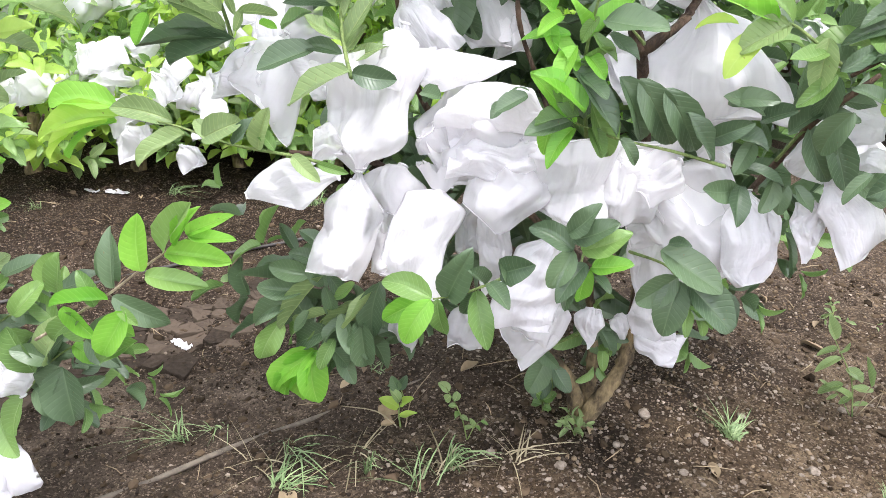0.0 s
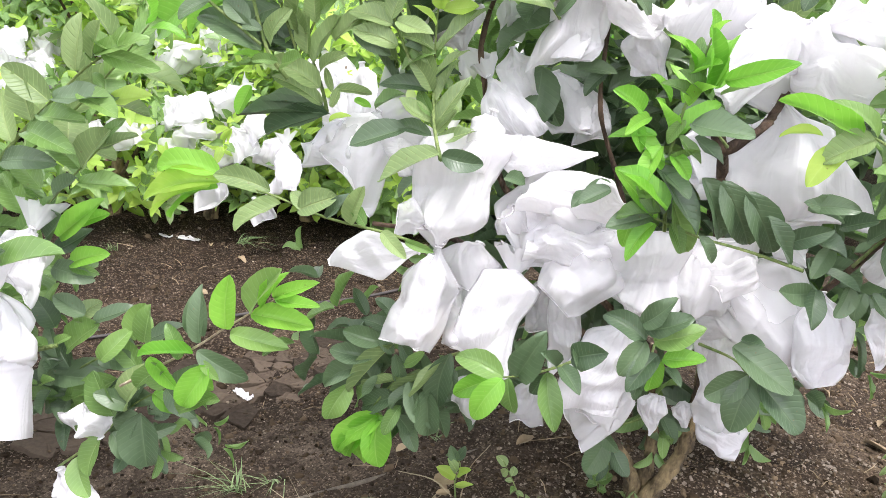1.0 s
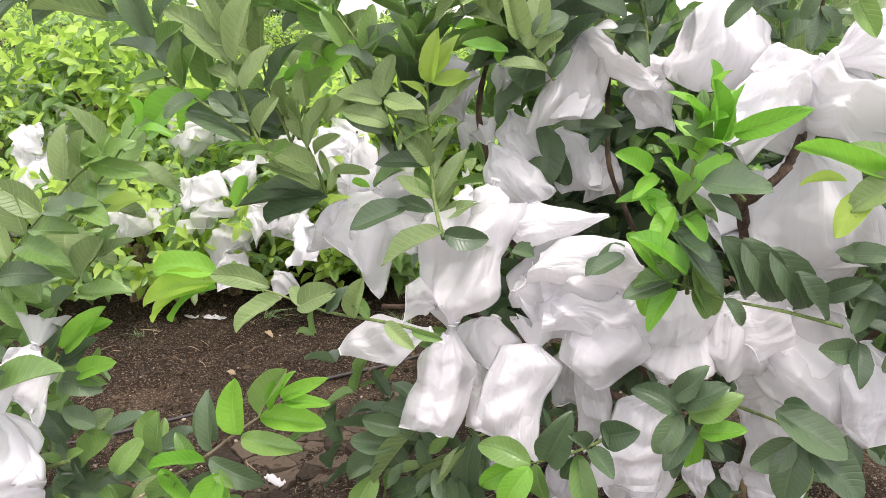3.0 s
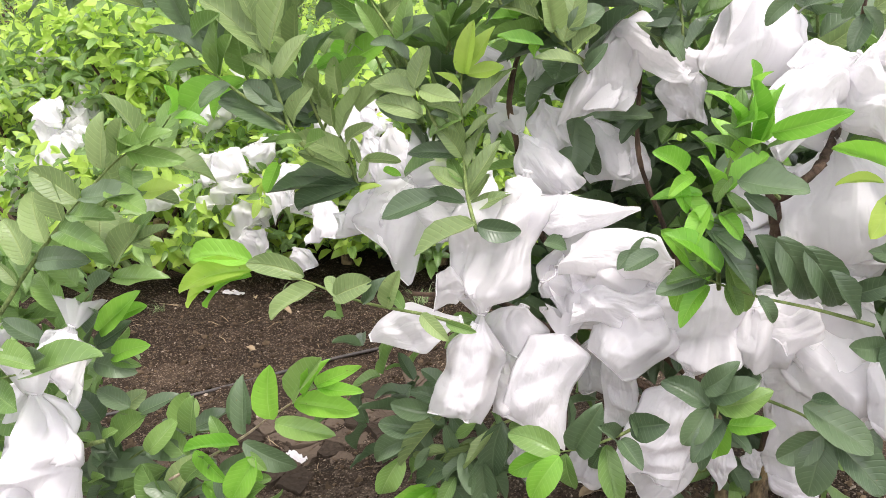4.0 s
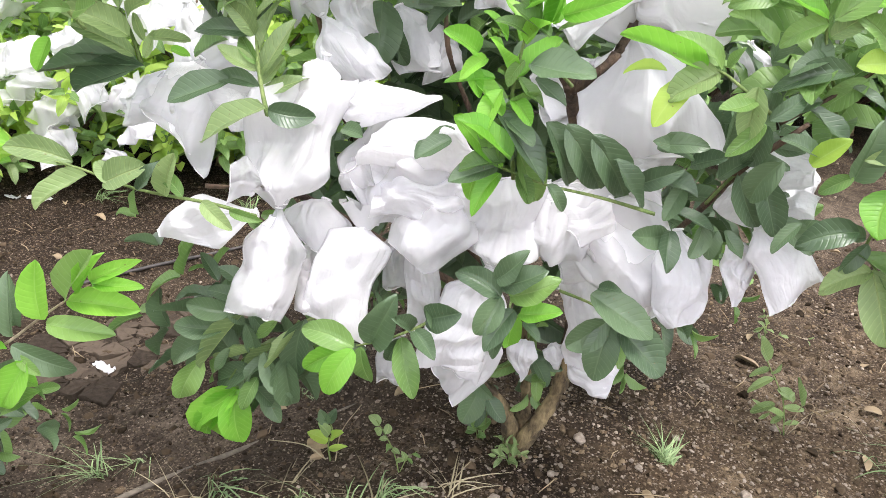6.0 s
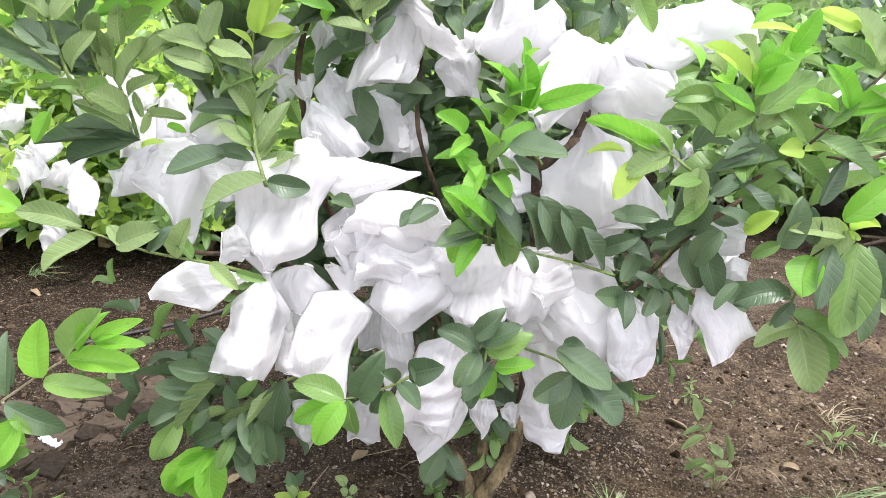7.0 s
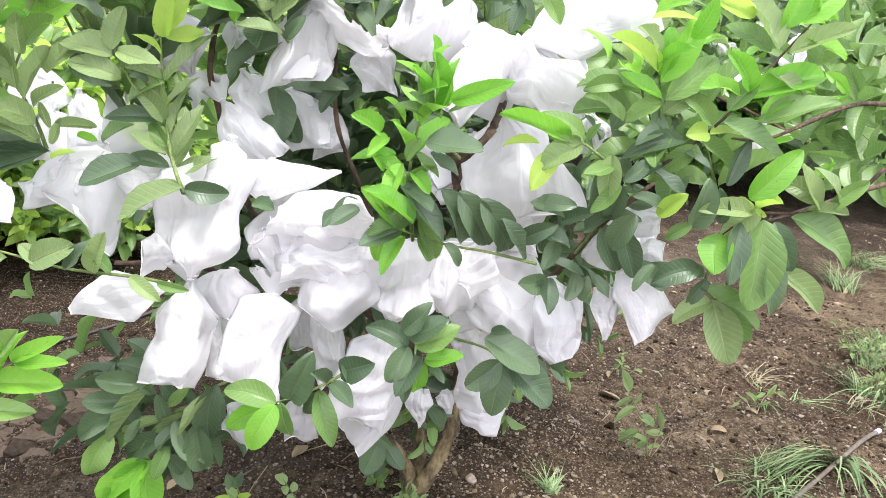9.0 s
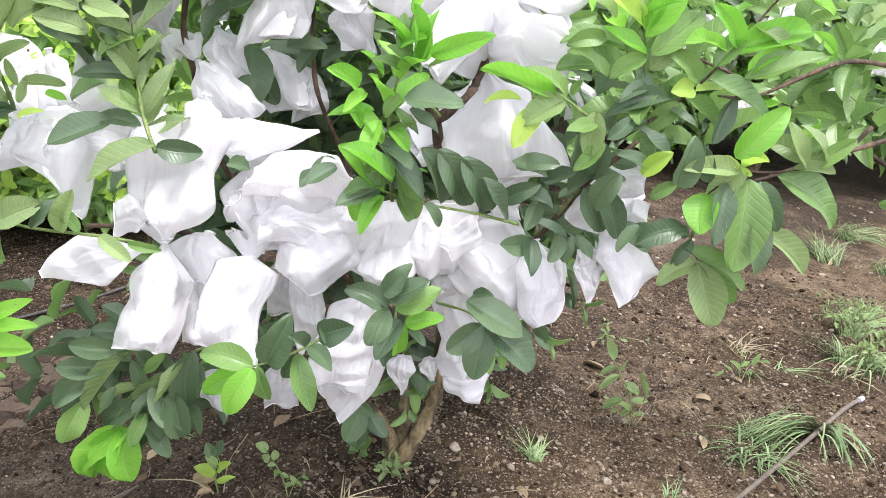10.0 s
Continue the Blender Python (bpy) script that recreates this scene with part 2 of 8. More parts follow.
def plain(name, low, high, rough, scale, islands=False, bump_depth=0.002):
    m, nt, b = material(name)
    g = nt.nodes.new("ShaderNodeNewGeometry")
    n = noise_tex(nt, scale, 4, 0.65, g.outputs["Position"])
    f = n
    if islands:
        f = math_node(nt, "ADD", math_node(nt, "MULTIPLY", n, 0.5), math_node(nt, "MULTIPLY", g.outputs["Random Per Island"], 0.5))
    nt.links.new(ramp(nt, f, [(0.25, low), (0.75, high)]), b.inputs["Base Color"])
    b.inputs["Roughness"].default_value = rough
    bp = node(nt, "ShaderNodeBump", Strength=0.5, Distance=bump_depth)
    nt.links.new(n, bp.inputs["Height"])
    nt.links.new(bp.outputs[0], b.inputs["Normal"])
    b.inputs["Specular IOR Level"].default_value = 0.12 if rough >= 0.9 else 0.5
    return m


PEBBLE = plain("pebbles", (0.085, 0.064, 0.046), (0.36, 0.30, 0.235), 0.9, 60, True)
CLOD = plain("loose_soil", (0.012, 0.008, 0.004), (0.118, 0.084, 0.053), 0.95, 45, True, 0.004)
CLAY = plain("reddish_soil", (0.036, 0.024, 0.014), (0.212, 0.158, 0.100), 0.95, 45, True, 0.004)
MUD = plain("dried_mud", (0.024, 0.018, 0.013), (0.094, 0.072, 0.053), 0.95, 70, True, 0.004)
STONE = plain("field_stone", (0.12, 0.095, 0.072), (0.33, 0.28, 0.225), 0.9, 90, False, 0.004)
MUDDY_HOSE = plain("muddy_hose", (0.055, 0.045, 0.034), (0.19, 0.155, 0.115), 0.8, 40)
HOSE = plain("black_hose", (0.018, 0.016, 0.015), (0.07, 0.06, 0.055), 0.55, 30)
CAP = plain("blue_cap", (0.22, 0.25, 0.62), (0.72, 0.74, 0.88), 0.5, 30)
GRASS = plain("grass_blades", (0.085, 0.155, 0.050), (0.25, 0.335, 0.150), 0.6, 15, True)
STRAW = plain("dry_grass", (0.18, 0.15, 0.085), (0.38, 0.33, 0.21), 0.8, 15, True)
LITTER = plain("fallen_leaves", (0.13, 0.09, 0.05), (0.36, 0.28, 0.17), 0.85, 40, True)


# ---- geometry helpers ----
def mesh_object(name, verts, faces, materials, parent=None, label="", smooth=True, index=None, uvs=None):
    me = bpy.data.meshes.new(name)
    me.from_pydata([tuple(v) for v in verts], [], [tuple(f) for f in faces])
    for m in materials:
        me.materials.append(m)
    if smooth:
        me.polygons.foreach_set("use_smooth", [True] * len(me.polygons))
    if index is not None:
        me.polygons.foreach_set("material_index", index)
    if uvs is not None:
        layer = me.uv_layers.new(name="UVMap")
        vi = np.empty(len(me.loops), dtype=np.int32)
        me.loops.foreach_get("vertex_index", vi)
        layer.data.foreach_set("uv", np.asarray(uvs, dtype=np.float32)[vi].ravel())
    me.update()
    ob = new(name, me)
    if parent:
        ob.parent = parent
    return tagged(ob, label)


def spline(points, steps):
    """Catmull-Rom points through the given places."""
    p = [Vector(q) for q in points]
    p = [2 * p[0] - p[1]] + p + [2 * p[-1] - p[-2]]
    out = []
    for i in range(1, len(p) - 2):
        for k in range(steps):
            t = k / steps
            a, b, c, d = p[i - 1], p[i], p[i + 1], p[i + 2]
            out.append(0.5 * (2 * b + (c - a) * t + (2 * a - 5 * b + 4 * c - d) * t * t + (3 * b - a - 3 * c + d) * t ** 3))
    return out + [p[-2]]


def tube(points, radii, sides=7, rough=0.0, seed=0):
    """Vertices and faces of a tapered, closed, slightly knobbly tube."""
    verts, faces = [], []
    n = len(points)
    ref = Vector((0.31, 0.87, 0.38))
    for i, p in enumerate(points):
        d = (points[min(i + 1, n - 1)] - points[max(i - 1, 0)]).normalized()
        a = d.cross(ref).normalized()
        b = d.cross(a)
        for k in range(sides):
            w = 2 * math.pi * k / sides
            r = radii[i] * (1 + rough * (noise.noise(Vector((p.x * 30 + seed, p.y * 30 + k, p.z * 30))) + 0.7 * noise.noise(Vector((seed, k * 0.9, p.z * 75)))))
            verts.append(p + (a * math.cos(w) + b * math.sin(w)) * r)
    for i in range(n - 1):
        for k in range(sides):
            k2 = (k + 1) % sides
            faces.append((i * sides + k, i * sides + k2, (i + 1) * sides + k2, (i + 1) * sides + k))
    faces.append(tuple(range(sides))[::-1])
    faces.append(tuple(range((n - 1) * sides, n * sides)))
    return verts, faces


def taper(n, a, b):
    return [a + (b - a) * i / (n - 1) for i in range(n)]


# ---- leaves ----
def leaf_shape(variant, stations=9, across=6):
    """One leaf along +x, 1 long, face up: oblong outline, fold at the midrib, arch, wavy rim, blade quilted between the veins."""
    rng = random.Random(40 + variant)
    fold, arch, wave = 0.22 + 0.34 * rng.random(), -0.06 + 0.40 * rng.random(), 0.02 + 0.05 * rng.random()
    broad, phase, twist = 0.210 + 0.032 * rng.random(), rng.random() * 6, rng.uniform(-0.4, 0.4)
    skew = rng.uniform(-0.06, 0.06)
    verts, uvs, faces = [], [], []
    for i in range(stations):
        s = i / (stations - 1)
        s = 0.5 - 0.5 * math.cos(math.pi * s)
        half = broad * max(0.05, math.sin(math.pi * min(1, s ** 0.9)) ** 0.53) if 0 < i < stations - 1 else 0.012
        for k in range(across + 1):
            v = 2 * k / across - 1
            z = fold * abs(v) * half * 2 - arch * (s - 0.3) ** 2 * 2 + wave * math.sin(9 * s + phase + v) * v * v + twist * v * half * s
            verts.append((s, v * half + skew * math.sin(math.pi * s), z))
            uvs.append((s, v))
    for i in range(stations - 1):
        for k in range(across):
            a = i * (across + 1) + k
            faces.append((a, a + across + 1, a + across + 2, a + 1))
    return verts, uvs, faces


SHAPES = [leaf_shape(v) for v in range(8)]
FAR_SHAPES = [leaf_shape(v, 5, 2) for v in range(8)]
LEAF_MESH = {}
for tone in LEAF:
    for v, (vs, us, fs) in enumerate(SHAPES):
        ob = mesh_object("leaf", vs, fs, [LEAF[tone]], uvs=us)
        LEAF_MESH[tone, v] = ob.data
        bpy.data.objects.remove(ob)


def leaf_pose(base, direction, normal, length, width=1.0):
    x = Vector(direction).normalized()
    z = Vector(normal)
    z = (z - x * z.dot(x)).normalized()
    y = z.cross(x)
    m = Matrix((x * length, y * length * width, z * length)).transposed().to_4x4()
    m.translation = base
    return m


def shoot_leaves(stem, pairs, size, young, rng, spread=58, decussate=True, droop=0.15, start=0.15, tone="dark", flat=None):
    """Opposite leaves along a stem, smaller and fresher towards its tip: (pose, tone, variant)."""
    out = []
    n = len(stem) - 1
    turn = rng.random() * 3.14
    for i in range(pairs):
        f = start + (1 - start) * i / max(1, pairs - 1)
        k = min(n - 1, int(f * n))
        p = stem[k].lerp(stem[k + 1], f * n - k)
        d = (stem[k + 1] - stem[k]).normalized()
        up = Vector((0, 0, 1))
        ref = up if abs(d.z) < 0.85 else Vector((0.3, -1, 0))
        side0 = d.cross(ref).normalized()
        over0 = side0.cross(d).normalized()
        if flat is not None:
            over0 = (Vector(flat) - d * Vector(flat).dot(d)).normalized()
            side0 = d.cross(over0).normalized()
        a = turn + (math.pi / 2 * i if decussate else 0)
        if not decussate:
            a = rng.uniform(-0.25, 0.25)
        from_tip = pairs - 1 - i
        kind = "young" if from_tip < young else ("mid" if from_tip < young + 1 or rng.random() < 0.16 else tone)
        grow = min(1.0, 0.55 + 0.2 * from_tip) * rng.uniform(0.86, 1.1)
        for s in (-1, 1):
            side = (side0 * math.cos(a) + over0 * math.sin(a)) * s
            w = radians(spread * (0.6 + 0.4 * min(1, from_tip / 2)) + rng.uniform(-12, 12))
            x = d * math.cos(w) + side * math.sin(w) + Vector((0, 0, -droop * rng.uniform(0.3, 1.5)))
            z = d * math.sin(w) - side * math.cos(w) + Vector((0, -0.25, 0.55)) + Vector([rng.uniform(-0.3, 0.3) for _ in range(3)])
            if flat is not None and not decussate:
                z = over0 + Vector([rng.uniform(-0.3, 0.3) for _ in range(3)])
            out.append((leaf_pose(p + side * 0.004, x, z, size * grow, rng.uniform(0.9, 1.12)), kind, rng.randrange(8)))
    return out


def leaf_mass(name, leaves, parent, shift=Vector(), shapes=SHAPES):
    """All the given leaves joined in one mesh, for foliage too dense to tell apart."""
    verts, faces, index, uvs = [], [], [], []
    order = list(LEAF_MASS)
    for m, kind, v in leaves:
        vs, us, fs = shapes[v]
        o = len(verts)
        verts += [m @ Vector(q) - shift for q in vs]
        uvs += us
        faces += [tuple(o + q for q in f) for f in fs]
        index += [order.index(kind)] * len(fs)
    ob = mesh_object(name, verts, faces, [LEAF_MASS[k] for k in order], parent, index=index, uvs=uvs)
    return tagged(ob, kind="stuff")


def place_leaf(m, kind, v, twig):
    ob = new("leaf", LEAF_MESH[kind, v])
    ob.parent = twig
    ob.matrix_basis = m
    return ob


class Tree:
    """A guava tree whose root is an Empty at its foot; places are given in the world."""

    def __init__(self, foot, label, sheen=0.0, group="guava trees"):
        self.foot = Vector(foot)
        self.root = tagged(new("guava_tree"), label, "tree", group)
        self.root.location = foot
        self.count = 0
        self.sheen = sheen

    def limb(self, points, r0, r1, mat=None, name="branch", rough=0.45, sides=10):
        self.count += 1
        pts = [p - self.foot for p in spline(points, 6)]
        vs, fs = tube(pts, [r * (1 + 0.45 * (name == "trunk") * max(0, 1 - i / 4)) for i, r in enumerate(taper(len(pts), r0, r1))], sides, rough, self.count)
        return mesh_object(name, vs, fs, [mat or BRANCH], self.root)

    def twig(self, points, r0=0.0035, r1=0.0015, mat=None):
        pts = [p - self.foot for p in spline(points, 5)]
        vs, fs = tube(pts, taper(len(pts), r0, r1), 5)
        return mesh_object("twig", vs, fs, [mat or TWIG], self.root), pts

    def shoot(self, *points, pairs=6, leaf=0.11, young=1, spread=58, cross=True, droop=0.15, start=0.15, tone="dark", flat=None, r=0.0035, mat=None, dense=False):
        """A leafy shoot along the points, leaf by leaf, or joined where it is deep in the crown."""
        self.count += 1
        rng = random.Random(1000 + self.count)
        twig, pts = self.twig(points, r, 0.0014, mat)
        leaves = shoot_leaves(pts, pairs, leaf, young, rng, spread, cross, droop, start, tone, flat)
        if dense:
            leaf_mass("foliage", leaves, twig)
            return
        for m, kind, v in leaves:
            place_leaf(m, kind, v, twig)

    def spray(self, points, leaves, tone="dark", r=0.003, mat=None):
        """A twig with its leaves one by one: foot, tip, breadth, tone, and how far it rolls about its length."""
        self.count += 1
        rng = random.Random(2000 + self.count)
        twig, _ = self.twig(points, r, 0.0014, mat)
        for base, tip, breadth, kind, roll in leaves:
            a, b = Vector(base) - self.foot, Vector(tip) - self.foot + Vector((0, rng.uniform(-0.03, 0.02), 0))
            x = (b - a).normalized()
            face = Vector((0.05, -0.75, 0.66))
            z = (face - x * face.dot(x)).normalized()
            z = Matrix.Rotation(radians(roll + rng.gauss(0, 12)), 3, x) @ z
            # Sheen goes into the colour: some leaves swap to a paler tone.
            if kind == "mid" and rng.random() < self.sheen:
                kind = "pale"
            elif kind == "dark" and rng.random() < self.sheen * 0.6:
                kind = "mid"
            place_leaf(leaf_pose(a, x, z, (b - a).length, breadth), kind or tone, rng.randrange(8), twig)

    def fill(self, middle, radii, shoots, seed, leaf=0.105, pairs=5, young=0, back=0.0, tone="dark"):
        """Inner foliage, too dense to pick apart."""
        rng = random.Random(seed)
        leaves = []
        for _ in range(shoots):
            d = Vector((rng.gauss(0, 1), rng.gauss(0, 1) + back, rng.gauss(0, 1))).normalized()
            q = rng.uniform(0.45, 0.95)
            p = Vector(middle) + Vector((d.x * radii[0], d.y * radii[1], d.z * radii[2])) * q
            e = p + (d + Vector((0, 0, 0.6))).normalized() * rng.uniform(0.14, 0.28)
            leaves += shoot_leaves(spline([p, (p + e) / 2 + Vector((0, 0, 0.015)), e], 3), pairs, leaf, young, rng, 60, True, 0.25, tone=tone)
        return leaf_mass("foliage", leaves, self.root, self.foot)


def part(name, verts, faces, mat, parent, label="", smooth=True):
    return mesh_object(name, verts, faces, [mat], parent, label, smooth)


# ---- fruit bags ----
def zigzag(a):
    """A triangle wave between -1 and 1: straight runs with sharp turns, as folded film has."""
    return 4 * abs(a - math.floor(a) - 0.5) - 1


def pouch(length, width, depth, seed, rows=44, cols=68, neck=0.12, shoulder=0.62, wrinkle=1.0, tip=0.0, rounded=0.06):
    """A tied bag: flat seam and corners at z = 0, gathered neck at z = length, film crumpled into flat facets with sharp ridges."""
    rng = random.Random(seed)
    off = Vector((rng.random() * 50, rng.random() * 50, rng.random() * 50))
    lean, curl = rng.uniform(-0.12, 0.12), rng.uniform(-0.12, 0.12)

    def folds(n, lo, hi, size):
        out = []
        for _ in range(n):
            a, f = rng.gauss(0, 0.6) if rng.random() < 0.6 else rng.random() * math.pi, rng.uniform(lo, hi)
            out.append((math.cos(a) * f, math.sin(a) * f, rng.random(), size / f * rng.uniform(0.5, 1.3)))
        return out

    whole, front, back = folds(3, 0.5, 1.2, 0.070), folds(5, 0.8, 2.6, 0.130), folds(5, 0.8, 2.6, 0.130)
    ears = (rng.uniform(-0.02, 0.10), rng.uniform(-0.02, 0.10))
    hem = rng.uniform(-0.16, 0.16)
    frilled, beat, sway = rng.uniform(0.05, 0.15), rng.uniform(0.8, 1.9), rng.random() * 6.28
    pleats, turn = rng.randint(5, 8), rng.random()
    pinch, where = rng.uniform(0.0, 0.16), rng.uniform(0.3, 0.6)
    verts, faces, uvs = [], [], []
    for i in range(rows + 1):
        v = i / rows
        s = max(0.0, (v - shoulder) / (1 - shoulder))
        s = s * s * (3 - 2 * s)
        half = width / 2 * ((1 - s) + neck * s) * (1 - tip * max(0.0, 1 - v / 0.55)) * (1 - rounded * (1 - math.sqrt(1 - max(0.0, 1 - v / 0.24) ** 2)))
        half *= 1 - wrinkle * pinch * max(0.0, 1 - abs(v - where) / 0.3)
        belly = depth / 2 * math.sin(math.pi / 2 * min(1.0, v / (0.5 * shoulder))) ** 0.8
        belly = max(0.0015, belly * (1 - s) + width / 2 * neck * 0.9 * s)
        for k in range(cols):
            w = 2 * math.pi * k / cols
            c, q = math.cos(w), math.sin(w)
            flat = zigzag(k / cols)
            x = half * flat
            y = belly * (1 - flat * flat) ** 1.3 * (1 if q >= 0 else -1)
            px, pz = x / width, v * length / width
            bend = noise.noise(off + Vector((px * 1.5, pz * 1.5, 0))) * 0.16
            big = sum(a * zigzag(nx * px + nz * pz + ph + bend) for nx, nz, ph, a in whole)
            sidefold = sum(a * zigzag(nx * px + nz * pz + ph + bend * 1.5) for nx, nz, ph, a in (front if q < 0 else back))
            crush = Vector((px * 4.2, pz * 4.2, 3.0 if q < 0 else 8.0)) + off
            sidefold += 0.050 * (0.35 - abs(noise.noise(crush))) + 0.022 * (0.3 - abs(noise.noise(crush * 2.3)))
            gather = zigzag(w / 6.283 * pleats + turn + bend * 0.6) * 0.085 * max(0, min(1, (v - 0.12) / 0.6)) * (1 - 0.5 * s)
            gather += zigzag(w / 6.283 * pleats * 2.7 + bend) * 0.022 * v
            y += wrinkle * width * (big * (1 - 0.8 * s) + math.copysign(1, q) * (sidefold + gather) * abs(q) ** 0.4 * (1 - 0.7 * s))
            x *= 1 + (gather * 0.9 - big * 0.5) * wrinkle
            low = max(0.0, 1 - v * 4)
            z = v * length + width * low * (hem * px * 2 - (ears[0] if c > 0 else ears[1]) * abs(px * 2) ** 4)
            sag = Vector((px * 1.7, pz * 1.7, 0.4 * y / width)) + off * 1.3
            x += wrinkle * width * 0.18 * noise.noise(sag) * (1 - s)
            z += wrinkle * width * 0.15 * noise.noise(sag + Vector((9, 4, 2))) * (1 - s)
            x += lean * width * (1 - v) + curl * width * math.sin(math.pi * v)
            y += wrinkle * width * frilled * math.sin(beat * 6.28 * px + sway) * max(0.0, 1 - v * 1.6) ** 1.5
            verts.append((x, y, z))
            uvs.append((abs(2 * k / cols - 1) + (0.37 if q < 0 else 0.0) + seed * 0.61, v * length / width))
    for i in range(rows):
        for k in range(cols):
            k2 = (k + 1) % cols
            faces.append((i * cols + k, i * cols + k2, (i + 1) * cols + k2, (i + 1) * cols + k))
    return verts, faces, uvs, (lean, curl)


def frill(length, width, seed, rows=8, cols=30):
    """The loose end of the film above the tie."""
    rng = random.Random(seed)
    off = Vector((rng.random() * 40, rng.random() * 40, 3))
    verts, faces = [], []
    for i in range(rows + 1):
        v = i / rows
        for k in range(cols):
            w = 2 * math.pi * k / cols
            c, q = math.cos(w), math.sin(w)
            n = noise.noise(off + Vector((c * 2.4, q * 2.4, v * 0.7)))
            r = width * (0.065 + 0.20 * v ** 0.8 * (1 + 0.9 * n)) * (1 + 0.35 * math.sin(k * 2.4) * v)
            verts.append((r * c * 1.25, r * q * 0.6, length * (-0.1 + v * (1.05 + 0.5 * n))))
    for i in range(rows):
        for k in range(cols):
            k2 = (k + 1) % cols
            faces.append((i * cols + k, i * cols + k2, (i + 1) * cols + k2, (i + 1) * cols + k))
    return verts, faces


BAG_SEED = [0]


def fruit_bag(neck, bottom, width, depth=0.055, film="milky", face=(0.0, -0.8, 0.45), tail=True, sleeve=True, wrinkle=1.0, shoulder=0.62, tip=0.0, rounded=0.06, label=""):
    """A white film bag tied over a fruit: its tied neck and the middle of its bottom seam in the world."""
    BAG_SEED[0] += 1
    seed = BAG_SEED[0]
    a, b = Vector(neck), Vector(bottom)
    z = (a - b)
    length = z.length
    z = z.normalized()
    y = -Vector(face)
    y = (y - z * y.dot(z)).normalized()
    x = y.cross(z)
    vs, fs, us, (lean, curl) = pouch(length, width, depth, seed, shoulder=shoulder, wrinkle=wrinkle, tip=tip, rounded=rounded)
    vs0 = vs
    ob = mesh_object("fruit_bag", vs, fs, [FILM[film]], uvs=us)
    m = Matrix((x, y, z)).transposed().to_4x4()
    m.translation = b
    ob.matrix_world = m
    tagged(ob, label or "wrinkled white plastic bag tied over a guava fruit", "fruit bag", "fruit bags on the guava trees")
    if tail:
        vs, fs = frill(width * 0.40, width, seed)
        t = part("loose_end", vs, fs, FILM["clear" if film != "white" else "milky"], ob, "crumpled loose film above the tie")
        t.matrix_basis = Matrix.Translation((0, 0, length * 0.985)) @ pose(0, 0, 0, (seed * 37) % 40 - 20, (seed * 53) % 50 - 25, 0)
    cols = 68
    rim = [Vector(vs0[k]) for k in range(0, cols // 2 + 1)]
    hv = [p + Vector((0, dy, dz)) for p in rim for dy, dz in ((-0.0006, 0.0014), (-0.0006, -0.0008), (0.0006, -0.0008), (0.0006, 0.0014))]
    hf = [(4 * i + q, 4 * i + (q + 1) % 4, 4 * i + 4 + (q + 1) % 4, 4 * i + 4 + q) for i in range(cols // 2) for q in range(4)]
    part("sealed_hem", hv, hf, FILM["white"], ob)
    pts = [Vector((width * 0.068 * math.cos(w), width * 0.062 * math.sin(w), 0)) for w in np.linspace(0, 2 * math.pi, 13)]
    tv, tf = tube(pts, [0.0022] * 13, 5)
    part("tie", tv, tf, FILM["white"], ob).matrix_basis = Matrix.Translation((0, 0, length * 0.985))
    if sleeve and width > 0.075 and length > 0.10:
        vs, fs, us, _q = pouch(length * 0.84, width * 0.62, depth * 0.38, seed, rows=20, cols=30, neck=0.35, shoulder=0.8, wrinkle=0.3, tip=max(0.06, tip))
        s = mesh_object("foam_sleeve", vs, fs, [SLEEVE], ob, "white foam sleeve round the fruit", uvs=us)
        s.matrix_basis = Matrix.Translation((lean * width * 0.3, 0, length * 0.06))
    return ob


# ---- ground ----
def lie(x, y):
    """Height of the soil: the tree stands on a low bed that falls away to a furrow."""
    s = min(1.0, max(0.0, (0.35 - x) / 1.3))
    z = -0.2 * s * s * (3 - 2 * s)
    near = max(0.0, 1 - max(0, abs(x) - 3) / 4 - max(0, y - 5) / 4)
    if near > 0:
        p = Vector((x, y, 0))
        z += near * (0.030 * noise.noise(p * 1.7) + 0.016 * noise.noise(p * 6.3) + 0.010 * noise.noise(p * 19) + 0.006 * noise.noise(p * 47))
    return z


def stretch(lo, hi, step, far_lo, far_hi):
    mid = list(np.arange(lo, hi, step))
    left, right, g = [], [], step
    a = lo
    while a > far_lo:
        g *= 1.35
        a -= g
        left.append(a)
    g, a = step, mid[-1]
    while a < far_hi:
        g *= 1.35
        a += g
        right.append(a)
    return left[::-1] + mid + right


gx, gy = stretch(-2.6, 2.9, 0.024, -400, 400), stretch(1.2, 4.4, 0.026, -400, 600)
verts = [(x, y, lie(x, y)) for y in gy for x in gx]
w = len(gx)
faces = [(j * w + i, j * w + i + 1, (j + 1) * w + i + 1, (j + 1) * w + i) for j in range(len(gy) - 1) for i in range(w - 1)]
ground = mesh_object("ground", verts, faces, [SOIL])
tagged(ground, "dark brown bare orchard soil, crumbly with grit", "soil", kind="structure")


def stone(rng):
    vs = []
    t = (1 + 5 ** 0.5) / 2
    for a in ((-1, t, 0), (1, t, 0), (-1, -t, 0), (1, -t, 0), (0, -1, t), (0, 1, t), (0, -1, -t), (0, 1, -t), (t, 0, -1), (t, 0, 1), (-t, 0, -1), (-t, 0, 1)):
        vs.append(Vector(a) * 0.526 * rng.uniform(0.55, 1.25))
    return vs


